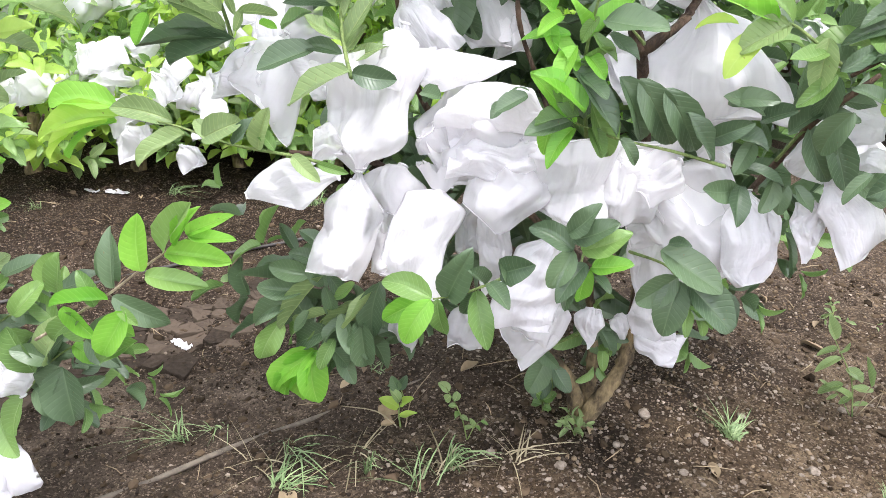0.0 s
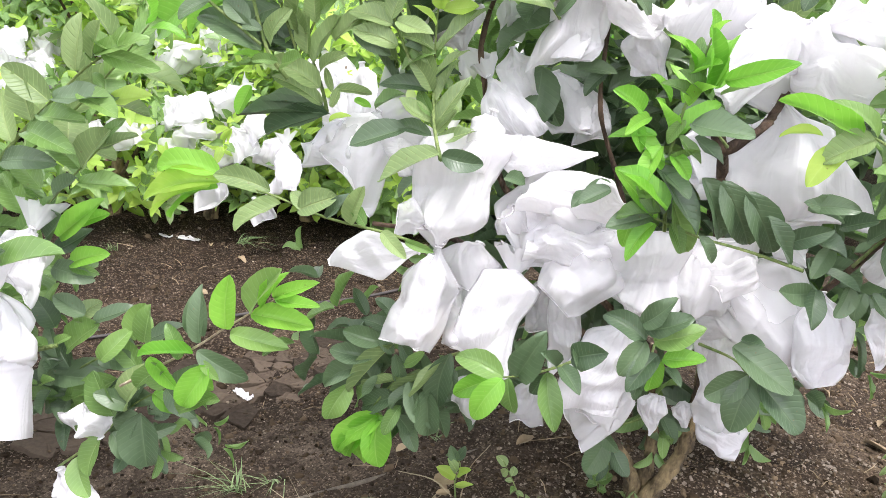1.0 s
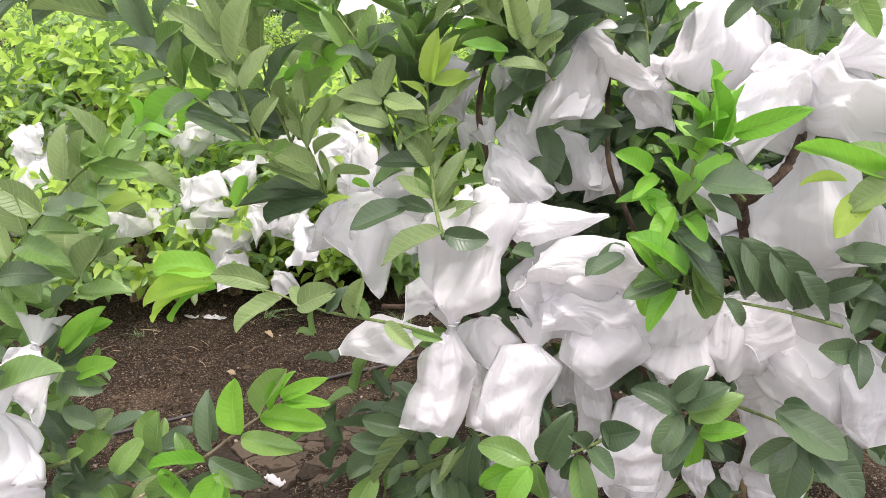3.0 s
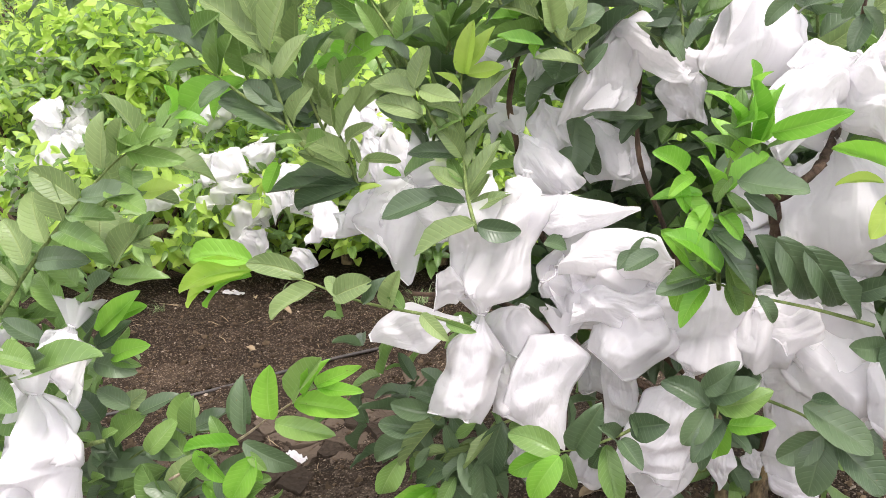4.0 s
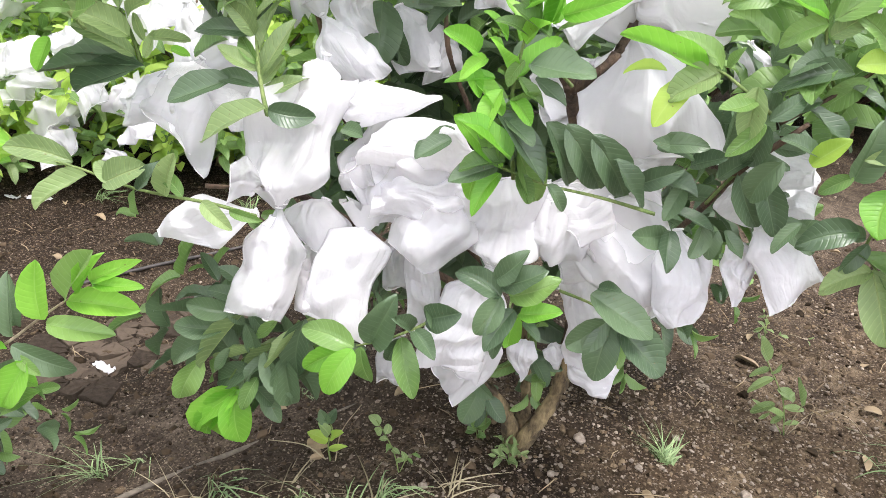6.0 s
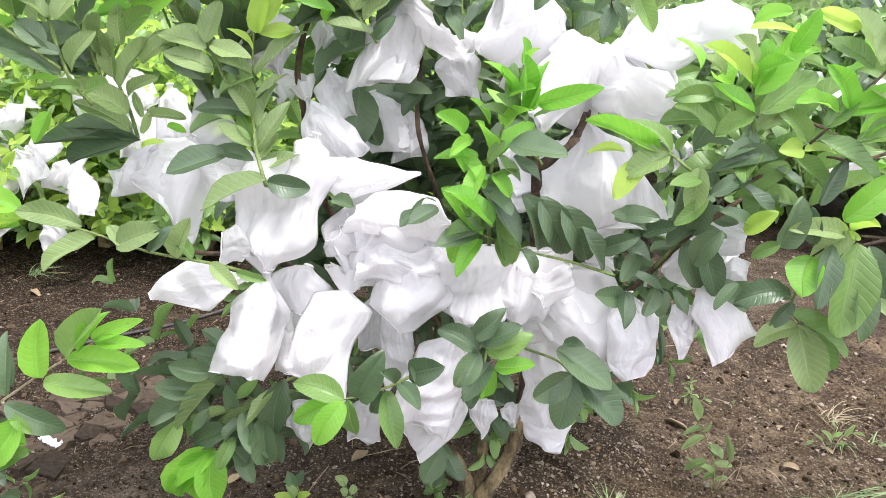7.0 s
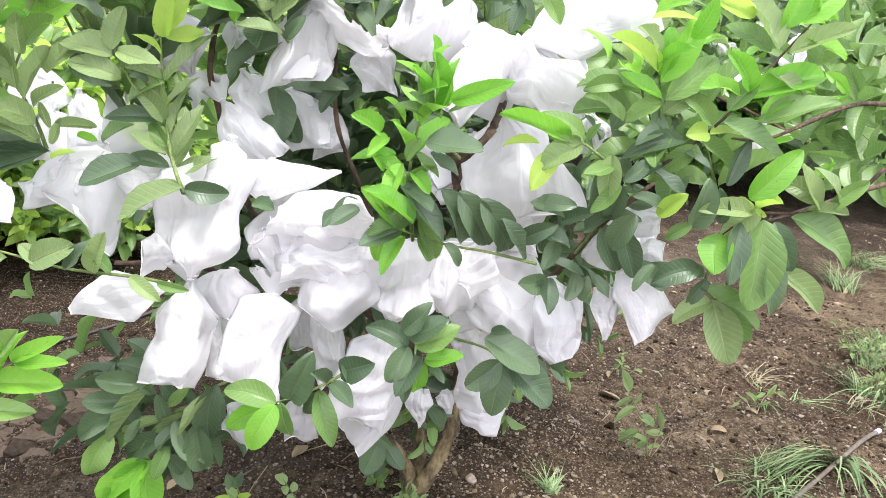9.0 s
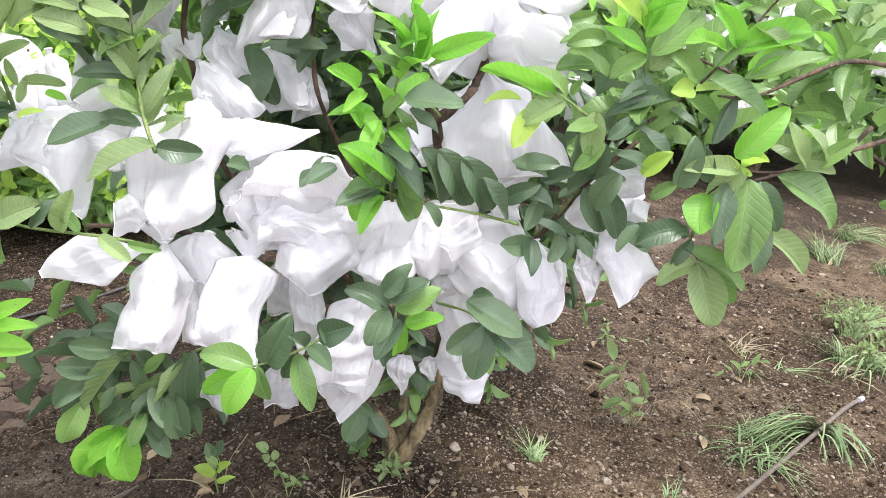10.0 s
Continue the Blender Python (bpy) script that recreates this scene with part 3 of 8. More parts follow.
ICO = ((0, 11, 5), (0, 5, 1), (0, 1, 7), (0, 7, 10), (0, 10, 11), (1, 5, 9), (5, 11, 4), (11, 10, 2), (10, 7, 6), (7, 1, 8),
       (3, 9, 4), (3, 4, 2), (3, 2, 6), (3, 6, 8), (3, 8, 9), (4, 9, 5), (2, 4, 11), (6, 2, 10), (8, 6, 7), (9, 8, 1))


def scatter_stones(name, count, x0, x1, y0, y1, small, large, seed, mat, label, category, flat=0.6):
    rng = random.Random(seed)
    vs, fs = [], []
    for _ in range(count):
        x, y = rng.uniform(x0, x1), rng.uniform(y0, y1)
        r = small * (large / small) ** (rng.random() ** 2.6)
        turn = Euler((rng.uniform(-0.4, 0.4), rng.uniform(-0.4, 0.4), rng.random() * 6.3)).to_matrix()
        o = len(vs)
        z = lie(x, y) + r * flat * 0.25
        vs += [turn @ Vector((q.x * r, q.y * r * 0.8, q.z * r * flat)) + Vector((x, y, z)) for q in stone(rng)]
        fs += [tuple(o + q for q in f) for f in ICO]
    return tagged(mesh_object(name, vs, fs, [mat], smooth=False), label, category, kind="stuff")


scatter_stones("gravel", 7500, -0.1, 2.2, 1.5, 3.2, 0.0016, 0.009, 5, PEBBLE, "small pale brown stones scattered on the soil", "gravel")
scatter_stones("gravel", 2600, 0.1, 1.7, 1.5, 2.5, 0.0028, 0.0085, 15, STONE, "small pale stones scattered on the soil", "gravel")
scatter_stones("gravel", 1500, -2.4, 0.2, 1.5, 4.0, 0.002, 0.010, 6, PEBBLE, "small pale brown stones scattered on the soil", "gravel")
scatter_stones("soil_crumbs", 22000, -2.2, 2.6, 1.45, 3.9, 0.0022, 0.009, 7, CLOD, "loose crumbs of dark soil", "soil", 0.75)
scatter_stones("soil_clods", 1500, -1.9, 2.4, 1.5, 3.7, 0.007, 0.021, 9, CLOD, "rough clods of dark brown soil", "soil", 0.6)
scatter_stones("soil_crumbs", 9000, 0.2, 2.6, 1.5, 3.4, 0.0025, 0.010, 12, CLAY, "loose crumbs of reddish brown soil", "soil", 0.7)
scatter_stones("soil_crumbs", 5000, -1.2, 0.4, 1.5, 2.6, 0.0025, 0.009, 13, MUD, "loose crumbs of grey-brown soil", "soil", 0.7)
scatter_stones("gravel", 500, 1.6, 4.0, 2.2, 5.5, 0.006, 0.018, 8, PEBBLE, "small pale brown stones scattered on the soil", "gravel")


def lone_stone(x, y, r, seed):
    rng = random.Random(seed)
    bm = bmesh.new()
    bmesh.ops.create_icosphere(bm, subdivisions=2, radius=r)
    for v in bm.verts:
        v.co *= 1 + 0.35 * noise.noise(v.co * (1.1 / r) + Vector((seed, 0, 0)))
        v.co.z *= 0.7
    me = bpy.data.meshes.new("stone")
    bm.to_mesh(me)
    bm.free()
    me.materials.append(STONE)
    ob = new("stone", me)
    ob.location = (x, y, lie(x, y) + r * 0.25)
    tagged(ob, "pale rounded stone lying on the soil", "stone", "stones on the soil")


for k, (x, y, r) in enumerate(((0.49, 2.0, 0.016), (0.42, 1.84, 0.009), (0.62, 1.92, 0.009), (0.73, 2.08, 0.010), (0.56, 1.78, 0.010), (0.3, 1.72, 0.012), (0.86, 1.9, 0.013), (1.0, 2.2, 0.011), (0.15, 1.75, 0.010))):
    lone_stone(x, y, r, k)


def mud_plate(x, y, outline, thick, tilt, seed):
    """A flake of dried mud between narrow cracks: a many-sided slab with a worn rim."""
    rng = random.Random(seed)
    rim = []
    n = len(outline)
    for k in range(n):
        a, b = Vector(outline[k]), Vector(outline[(k + 1) % n])
        for f in (0.0, 0.33, 0.67):
            p = a.lerp(b, f)
            rim.append(p + Vector((rng.uniform(-1, 1), rng.uniform(-1, 1))) * 0.005)
    n = len(rim)
    top = [(p.x * 0.965, p.y * 0.965, thick + 0.003 * rng.uniform(-1, 1)) for p in rim]
    bevel = [(p.x, p.y, thick * 0.62 + 0.002 * rng.uniform(-1, 1)) for p in rim]
    low = [(p.x * 0.97, p.y * 0.97, -0.03) for p in rim]
    inner = [(p.x * 0.5, p.y * 0.5, thick + 0.004 * rng.uniform(-1, 0.6)) for p in rim]
    vs = top + bevel + low + inner + [(0, 0, thick - 0.002)]
    fs = [(3 * n + k, 3 * n + (k + 1) % n, 4 * n) for k in range(n)] + [(k, (k + 1) % n, 3 * n + (k + 1) % n, 3 * n + k) for k in range(n)]
    for q in (0, n):
        fs += [(q + n + k, q + n + (k + 1) % n, q + (k + 1) % n, q + k) for k in range(n)]
    ob = mesh_object("mud_flake", vs, fs, [MUD], smooth=False)
    ob.matrix_world = pose(x, y, lie(x, y) + 0.001, tilt, -tilt * 0.6, 0)
    tagged(ob, "cracked flake of dried grey-brown mud", "mud flake", "dried mud flakes along the furrow")


def cell(points, k, gap):
    """The stretch of ground nearer to point k than to the others, drawn in by half a crack's width."""
    c = points[k]
    poly = [Vector((sx * 0.065, sy * 0.06)) for sx, sy in ((-1, -1), (1, -1), (1, 1), (-1, 1))]
    for j, q in enumerate(points):
        d = q - c
        if j == k or d.length > 0.22:
            continue
        cut, d = d.length / 2 - gap, d.normalized()
        out = []
        for a, b in zip(poly, poly[1:] + poly[:1]):
            u, v = a.dot(d) - cut, b.dot(d) - cut
            if u <= 0:
                out.append(a)
            if u * v < 0:
                out.append(a.lerp(b, u / (u - v)))
        poly = out
    return poly


_r = random.Random(77)
_spots = []
for i in range(15):
    for j in range(5):
        along = (i + 0.5 * (j % 2) + _r.uniform(-0.48, 0.48)) * 0.078
        side = (j - 2 + _r.uniform(-0.48, 0.48)) * 0.070
        _spots.append(Vector((-1.13 + 0.527 * along + side * 0.85, 1.82 + 0.85 * along - side * 0.527)))
for k, c in enumerate(_spots):
    outline = cell(_spots, k, _r.uniform(0.0012, 0.0045))
    if len(outline) > 2 and not (k % 5 in (0, 4) and _r.random() < 0.35):
        mud_plate(c.x, c.y, outline, _r.uniform(0.003, 0.010), _r.uniform(-4, 4), 300 + k)


def hose(points, r, label, mat, cap=False):
    pts = [Vector((x, y, lie(x, y) + dz)) for x, y, dz in points]
    pts = spline(pts, 8)
    vs, fs = tube(pts, [r] * len(pts), 10)
    ob = tagged(mesh_object("drip_hose", vs, fs, [mat]), label, "hose", "drip irrigation hoses")
    if cap:
        e, d = pts[-1], (pts[-1] - pts[-2]).normalized()
        vs, fs = tube([e - d * 0.012, e + d * 0.012, e + d * 0.024, e + d * 0.028], [r * 1.25, r * 1.3, r * 1.2, r * 0.6], 12)
        part("end_cap", vs, fs, CAP, ob, "pale blue plastic end cap")
    return ob


hose(((-1.0, 1.27, 0.006), (-0.66, 1.57, 0.007), (-0.45, 1.75, 0.006), (-0.30, 1.88, 0.001), (-0.18, 1.98, -0.012), (0.0, 2.13, -0.02)), 0.0068, "thin muddy drip hose half sunk in the soil", MUDDY_HOSE)
hose(((-2.4, 1.3, 0.008), (-1.48, 2.31, 0.004), (-0.98, 2.88, 0.005), (-0.66, 3.25, 0.005), (-0.1, 3.95, 0.01), (1.0, 5.2, 0.01)), 0.0062, "thin black drip hose lying on the soil", HOSE)
hose(((0.9, 1.62, 0.008), (1.19, 1.855, 0.012), (1.5, 2.11, 0.014), (1.72, 2.29, 0.018), (1.835, 2.385, 0.022)), 0.0066, "muddy brown drip hose with a capped end", MUDDY_HOSE, True)


def grass_tuft(x, y, blades, height, spread, seed, mat=None, lean=(0, 0)):
    """Bent, tapering blades from one foot."""
    rng = random.Random(seed)
    vs, fs = [], []
    for _ in range(blades):
        a = rng.random() * 6.28
        h = height * rng.uniform(0.45, 1.1)
        out = spread * rng.uniform(0.3, 1.1)
        d = Vector((math.cos(a) + lean[0], math.sin(a) + lean[1], 0))
        side = Vector((-d.y, d.x, 0)).normalized() * rng.uniform(0.0012, 0.0026)
        foot = Vector((x + rng.uniform(-1, 1) * spread * 0.2, y + rng.uniform(-1, 1) * spread * 0.2, 0))
        foot.z = lie(foot.x, foot.y) - 0.004
        o = len(vs)
        for k in range(5):
            t = k / 4
            c = foot + d * out * t ** 1.5 + Vector((0, 0, h * (t - 0.55 * t ** 2.6)))
            wd = side * (1 - t) ** 0.6
            vs += [c - wd, c + wd + Vector((0, 0, 0.0008))]
        fs += [(o + 2 * k, o + 2 * k + 1, o + 2 * k + 3, o + 2 * k + 2) for k in range(4)]
    ob = mesh_object("grass_tuft", vs, fs, [mat or GRASS])
    return tagged(ob, "tuft of thin straggling grass on the soil" if mat is None else "tuft of dry yellowed grass on the soil", "grass", kind="stuff")


for k, (x, y, n, h, s) in enumerate((
        (0.07, 1.68, 22, 0.17, 0.06), (0.03, 1.63, 16, 0.13, 0.14), (-0.10, 1.67, 22, 0.13, 0.05), (-0.28, 1.63, 30, 0.06, 0.10), (-0.59, 1.80, 24, 0.09, 0.12), (-0.30, 1.76, 18, 0.07, 0.14),
        (0.69, 1.97, 80, 0.05, 0.08), (-0.52, 1.86, 12, 0.05, 0.12), (-0.2, 2.12, 14, 0.06, 0.10),
        (1.40, 2.10, 26, 0.06, 0.12), (1.33, 2.04, 26, 0.06, 0.12), (1.36, 2.16, 20, 0.05, 0.10), (1.55, 2.55, 22, 0.08, 0.10), (1.70, 2.64, 16, 0.06, 0.10),
        (2.0, 2.72, 80, 0.12, 0.16), (2.85, 3.8, 90, 0.14, 0.26), (2.15, 2.95, 90, 0.16, 0.20), (2.35, 3.15, 80, 0.16, 0.22), (2.05, 2.7, 50, 0.11, 0.16), (2.6, 3.9, 90, 0.2, 0.3),
        (-1.9, 3.1, 20, 0.07, 0.1), (-1.5, 3.5, 24, 0.08, 0.1), (-0.85, 3.55, 26, 0.1, 0.12), (3.0, 4.4, 90, 0.2, 0.3), (1.0, 1.85, 16, 0.05, 0.06))):
    grass_tuft(x, y, n, h, s, 500 + k, None, (0.9 * math.cos(k * 2.4), 0.9 * math.sin(k * 2.4)))
for k, (x, y, n, h, s) in enumerate(((-0.35, 1.70, 12, 0.05, 0.2), (-0.15, 1.74, 14, 0.06, 0.18), (0.2, 1.74, 16, 0.08, 0.15), (0.05, 1.68, 12, 0.10, 0.14),
                                     (1.6, 2.75, 34, 0.09, 0.16), (1.9, 2.6, 20, 0.06, 0.14))):
    grass_tuft(x, y, n, h, s, 600 + k, STRAW)


def arching_tuft(x, y, blades, height, reach, heading, seed, fan=24, foot_r=0.04):
    """Long soft blades that rise from one foot and bow over to one side."""
    rng = random.Random(seed)
    vs, fs = [], []
    for _ in range(blades):
        a = radians(heading + rng.gauss(0, fan))
        d = Vector((math.cos(a), math.sin(a), 0))
        side = Vector((-d.y, d.x, 0)) * rng.uniform(0.0022, 0.0045)
        foot = Vector((x + rng.gauss(0, foot_r), y + rng.gauss(0, foot_r), 0))
        foot.z = lie(foot.x, foot.y) - 0.004
        h, out = height * rng.uniform(0.5, 1.1), reach * rng.uniform(0.4, 1.1)
        o = len(vs)
        for k in range(8):
            t = k / 7
            c = foot + d * out * t + Vector((0, 0, h * math.sin(math.pi * min(1.0, t * 0.98)) ** 0.7))
            c.z = max(c.z, lie(c.x, c.y) + 0.003)
            wd = side * (1 - t) ** 0.5
            vs += [c - wd, c + wd + Vector((0, 0, 0.001))]
        fs += [(o + 2 * k, o + 2 * k + 1, o + 2 * k + 3, o + 2 * k + 2) for k in range(7)]
    ob = mesh_object("grass_tuft", vs, fs, [GRASS])
    return tagged(ob, "arching tuft of long grass beside the hose", "grass", kind="stuff")


arching_tuft(1.58, 2.20, 44, 0.065, 0.34, 200, 71, 7, 0.02)
arching_tuft(1.30, 2.07, 26, 0.035, 0.12, 200, 76, 50)
arching_tuft(1.59, 2.19, 22, 0.055, 0.22, 262, 72, 9, 0.015)
arching_tuft(1.44, 2.14, 8, 0.04, 0.18, 170, 73)
arching_tuft(1.36, 2.08, 8, 0.03, 0.16, 220, 75)
arching_tuft(2.05, 2.62, 16, 0.08, 0.24, 210, 74)


def litter(count, x0, x1, y0, y1, seed):
    """Dead leaves and stalk ends lying about."""
    rng = random.Random(seed)
    vs, fs, uvs = [], [], []
    for _ in range(count):
        x, y = rng.uniform(x0, x1), rng.uniform(y0, y1)
        if rng.random() < 0.15:
            lv, lu, lf = SHAPES[rng.randrange(8)]
            m = Matrix.Translation((x, y, lie(x, y) + 0.008)) @ pose(0, 0, 0, rng.uniform(-18, 18), rng.uniform(-18, 10), rng.uniform(0, 360)) @ Matrix.Scale(rng.uniform(0.03, 0.07), 4)
            o = len(vs)
            vs += [m @ Vector(q) for q in lv]
            fs += [tuple(o + q for q in f) for f in lf]
        else:
            a, ln = rng.random() * 6.3, rng.uniform(0.02, 0.10)
            p0 = Vector((x, y, lie(x, y) + 0.004))
            x1_, y1_ = x + ln * math.cos(a), y + ln * math.sin(a)
            p1 = Vector((x1_, y1_, lie(x1_, y1_) + rng.uniform(0.003, 0.015)))
            tv, tf = tube([p0, (p0 + p1) / 2 + Vector((rng.uniform(-1, 1) * ln * 0.1, 0, 0.004)), p1], [0.0012, 0.0014, 0.0008], 4)
            o = len(vs)
            vs += tv
            fs += [tuple(o + q for q in f) for f in tf]
    tagged(mesh_object("leaf_litter", vs, fs, [LITTER]), "dead leaves and bits of stalk on the soil", "litter", kind="stuff")


litter(110, -2.0, 0.6, 1.6, 3.8, 21)
litter(80, 0.5, 2.4, 1.7, 3.6, 22)


def scrap(x, y, size, turn, seed):
    rng = random.Random(seed)
    vs, fs = [], []
    for j in range(7):
        for i in range(12):
            u, v = i / 11 - 0.5, j / 6 - 0.5
            n = noise.noise(Vector((u * 5 + seed, v * 5, 0)))
            vs.append((u * size * 2.2, v * size * (0.8 + 0.5 * n), abs(n) * size * 0.55 + 0.004))
    fs = [(j * 12 + i, j * 12 + i + 1, j * 12 + i + 13, j * 12 + i + 12) for j in range(6) for i in range(11)]
    ob = mesh_object("film_scrap", vs, fs, [FILM["white"]])
    ob.matrix_world = pose(x, y, lie(x, y) + 0.004, 0, 0, turn)
    tagged(ob, "torn scrap of white plastic film on the soil", "plastic scrap", "scraps of film")


scrap(-0.815, 2.235, 0.034, -25, 3)
scrap(-1.70, 3.385, 0.045, 10, 5)
scrap(-1.80, 3.35, 0.03, -10, 9)


def weed(x, y, seed, stems, height):
    rng = random.Random(seed)
    root = tagged(new("weed"), "straggling weed with small leaves and dry stalks", "weed", "weeds")
    z0 = lie(x, y)
    root.location = (x, y, z0)
    for k in range(stems):
        a = rng.random() * 6.28
        d = Vector((math.cos(a), math.sin(a), 0)) * height * rng.uniform(0.3, 1.1)
        pts = spline([Vector((0, 0, -0.005)), d * 0.4 + Vector((0, 0, height * 0.5)), d + Vector((0, 0, height * rng.uniform(0.25, 0.9)))], 4)
        dry = k % 2 == 1
        vs, fs = tube(pts, taper(len(pts), 0.0018, 0.0009), 5)
        s = part("stalk", vs, fs, DRY if dry else TWIG, root)
        for m, kind, v in shoot_leaves(pts, 2 if dry else 3, 0.035, 0, rng, 60, True, 0.1, 0.4, "mid"):
            place_leaf(m, "pale", v, s)


weed(1.09, 2.68, 3, 3, 0.12)
weed(0.33, 1.86, 5, 5, 0.05)
weed(2.2, 3.0, 6, 7, 0.16)
for k, (x, y) in enumerate(((2.05, 2.72), (2.18, 2.85), (2.28, 2.75), (2.12, 2.98), (2.4, 2.95), (2.3, 3.12))):
    weed(x, y, 30 + k, 9, 0.13)


def herb(label, foot, stalks):
    """A small weed: stalks with leaves set one by one (foot, tip, breadth, tone); a dead leaf has tone 'dead'."""
    rng = random.Random(int(abs(foot[0]) * 1000))
    o = Vector((foot[0], foot[1], lie(*foot)))
    root = tagged(new("weed"), label, "weed", "weeds")
    root.location = o
    for mat, r, points, leaves in stalks:
        pts = [p - o for p in spline(points, 5)]
        vs, fs = tube(pts, taper(len(pts), r, r * 0.5), 5)
        stalk = part("stalk", vs, fs, mat, root)
        for base, tip, breadth, tone in leaves:
            a, b = Vector(base) - o, Vector(tip) - o
            face = Vector((rng.uniform(-0.4, 0.4), -0.6, 0.75))
            v = rng.randrange(8)
            m = leaf_pose(a, b - a, face, (b - a).length, breadth)
            if tone == "dead":
                vs, us, fs = SHAPES[v]
                part("leaf", [m @ Vector(q) for q in vs], fs, LITTER, stalk, "dead yellow-brown leaf")
            else:
                place_leaf(m, tone, v, stalk)


herb("straggling weed with pale leaves on a thin green stalk", (1.012, 2.169), (
    (TWIG, 0.0022, ((1.013, 2.169, -0.003), (0.984, 2.169, 0.097), (0.929, 2.169, 0.182), (0.899, 2.169, 0.229),), (
        ((0.922, 2.169, 0.199), (0.884, 2.166, 0.264), 1.0, 'pale'),
        ((0.947, 2.169, 0.153), (0.890, 2.156, 0.114), 0.7, 'pale'),
        ((0.930, 2.169, 0.175), (0.883, 2.151, 0.159), 0.7, 'pale'),
        ((0.965, 2.169, 0.123), (1.025, 2.179, 0.097), 1.0, 'pale'),
        ((0.990, 2.169, 0.076), (1.048, 2.178, 0.075), 0.8, 'pale'),
        ((0.969, 2.169, 0.082), (0.917, 2.171, 0.046), 0.8, 'pale'),
        ((0.999, 2.169, 0.056), (0.974, 2.173, 0.023), 0.8, 'pale'),
        ((0.984, 2.169, 0.097), (1.011, 2.179, 0.118), 0.8, 'pale'),
        ((0.937, 2.169, 0.165), (0.952, 2.158, 0.198), 0.7, 'pale'),
        ((1.005, 2.169, 0.028), (1.043, 2.176, 0.033), 0.8, 'pale'),
        ((0.996, 2.169, 0.048), (0.945, 2.166, 0.071), 0.7, 'pale'),
    )),
    (DRY, 0.0016, ((1.015, 2.169, 0.003), (1.033, 2.169, 0.086), (1.062, 2.169, 0.091), (1.061, 2.169, 0.032),), (
        ((1.033, 2.169, 0.086), (0.998, 2.170, 0.166), 0.3, 'pale'),
        ((1.054, 2.169, 0.081), (1.088, 2.151, 0.072), 0.4, 'dead'),
    )),
    (DRY, 0.0012, ((1.021, 2.169, 0.000), (1.067, 2.169, 0.077), (1.146, 2.169, 0.077), (1.219, 2.169, 0.014),), (
        ((1.094, 2.169, 0.076), (1.110, 2.157, 0.098), 0.5, 'dead'),
    )),
    (TWIG, 0.0014, ((1.006, 2.169, -0.001), (0.963, 2.169, 0.053), (0.921, 2.169, 0.071),), (
        ((0.963, 2.169, 0.053), (0.942, 2.170, 0.030), 0.8, 'pale'),
        ((0.942, 2.169, 0.063), (0.915, 2.178, 0.080), 0.7, 'pale'),
    )),
))
herb("grey-green feathery weed drying up on the soil", (1.471, 2.475), (
    (DRY, 0.0016, ((1.472, 2.475, -0.005), (1.420, 2.475, 0.053), (1.399, 2.475, 0.003),), (
        ((1.439, 2.475, 0.038), (1.404, 2.476, 0.059), 0.6, 'pale'),
        ((1.412, 2.475, 0.036), (1.380, 2.464, 0.024), 0.6, 'pale'),
        ((1.403, 2.475, 0.010), (1.386, 2.473, -0.021), 0.6, 'dead'),
    )),
    (DRY, 0.0016, ((1.477, 2.475, -0.004), (1.492, 2.475, 0.066), (1.541, 2.475, 0.086),), (
        ((1.486, 2.475, 0.034), (1.507, 2.464, 0.049), 0.7, 'pale'),
        ((1.500, 2.475, 0.067), (1.514, 2.465, 0.112), 0.7, 'pale'),
        ((1.522, 2.475, 0.079), (1.552, 2.458, 0.084), 0.7, 'pale'),
    )),
    (TWIG, 0.0016, ((1.474, 2.475, -0.004), (1.462, 2.475, 0.056), (1.465, 2.475, 0.104),), (
        ((1.466, 2.475, 0.040), (1.428, 2.472, 0.078), 0.7, 'pale'),
        ((1.462, 2.475, 0.056), (1.500, 2.494, 0.073), 0.7, 'mid'),
        ((1.463, 2.475, 0.088), (1.449, 2.486, 0.109), 0.7, 'pale'),
    )),
))
herb("yellowing weed with a few dead leaves under the branches", (-0.058, 1.775), (
    (TWIG, 0.0022, ((-0.056, 1.775, -0.002), (-0.063, 1.775, 0.039), (-0.056, 1.775, 0.078), (-0.069, 1.775, 0.105),), (
        ((-0.063, 1.775, 0.048), (-0.101, 1.758, 0.075), 1.3, 'lime'),
        ((-0.061, 1.775, 0.063), (-0.077, 1.756, 0.101), 1.2, 'pale'),
        ((-0.059, 1.775, 0.058), (-0.034, 1.757, 0.091), 1.2, 'lime'),
        ((-0.063, 1.775, 0.034), (-0.119, 1.795, 0.017), 0.9, 'dead'),
        ((-0.060, 1.775, 0.029), (-0.024, 1.765, 0.050), 0.9, 'lime'),
        ((-0.067, 1.775, 0.096), (-0.052, 1.777, 0.129), 1.3, 'dark'),
        ((-0.067, 1.775, 0.091), (-0.084, 1.764, 0.130), 1.2, 'dark'),
        ((-0.069, 1.775, 0.103), (-0.092, 1.770, 0.103), 1.2, 'dark'),
    )),
    (STRAW, 0.0018, ((-0.066, 1.775, -0.000), (-0.115, 1.775, 0.028), (-0.195, 1.775, 0.025),), (
        ((-0.099, 1.775, 0.022), (-0.080, 1.790, -0.002), 0.9, 'dead'),
        ((-0.070, 1.775, 0.007), (-0.101, 1.771, -0.001), 1.0, 'dead'),
    )),
    (DRY, 0.0016, ((-0.045, 1.775, 0.001), (-0.036, 1.775, 0.079), (0.001, 1.775, 0.152),), (
    )),
))
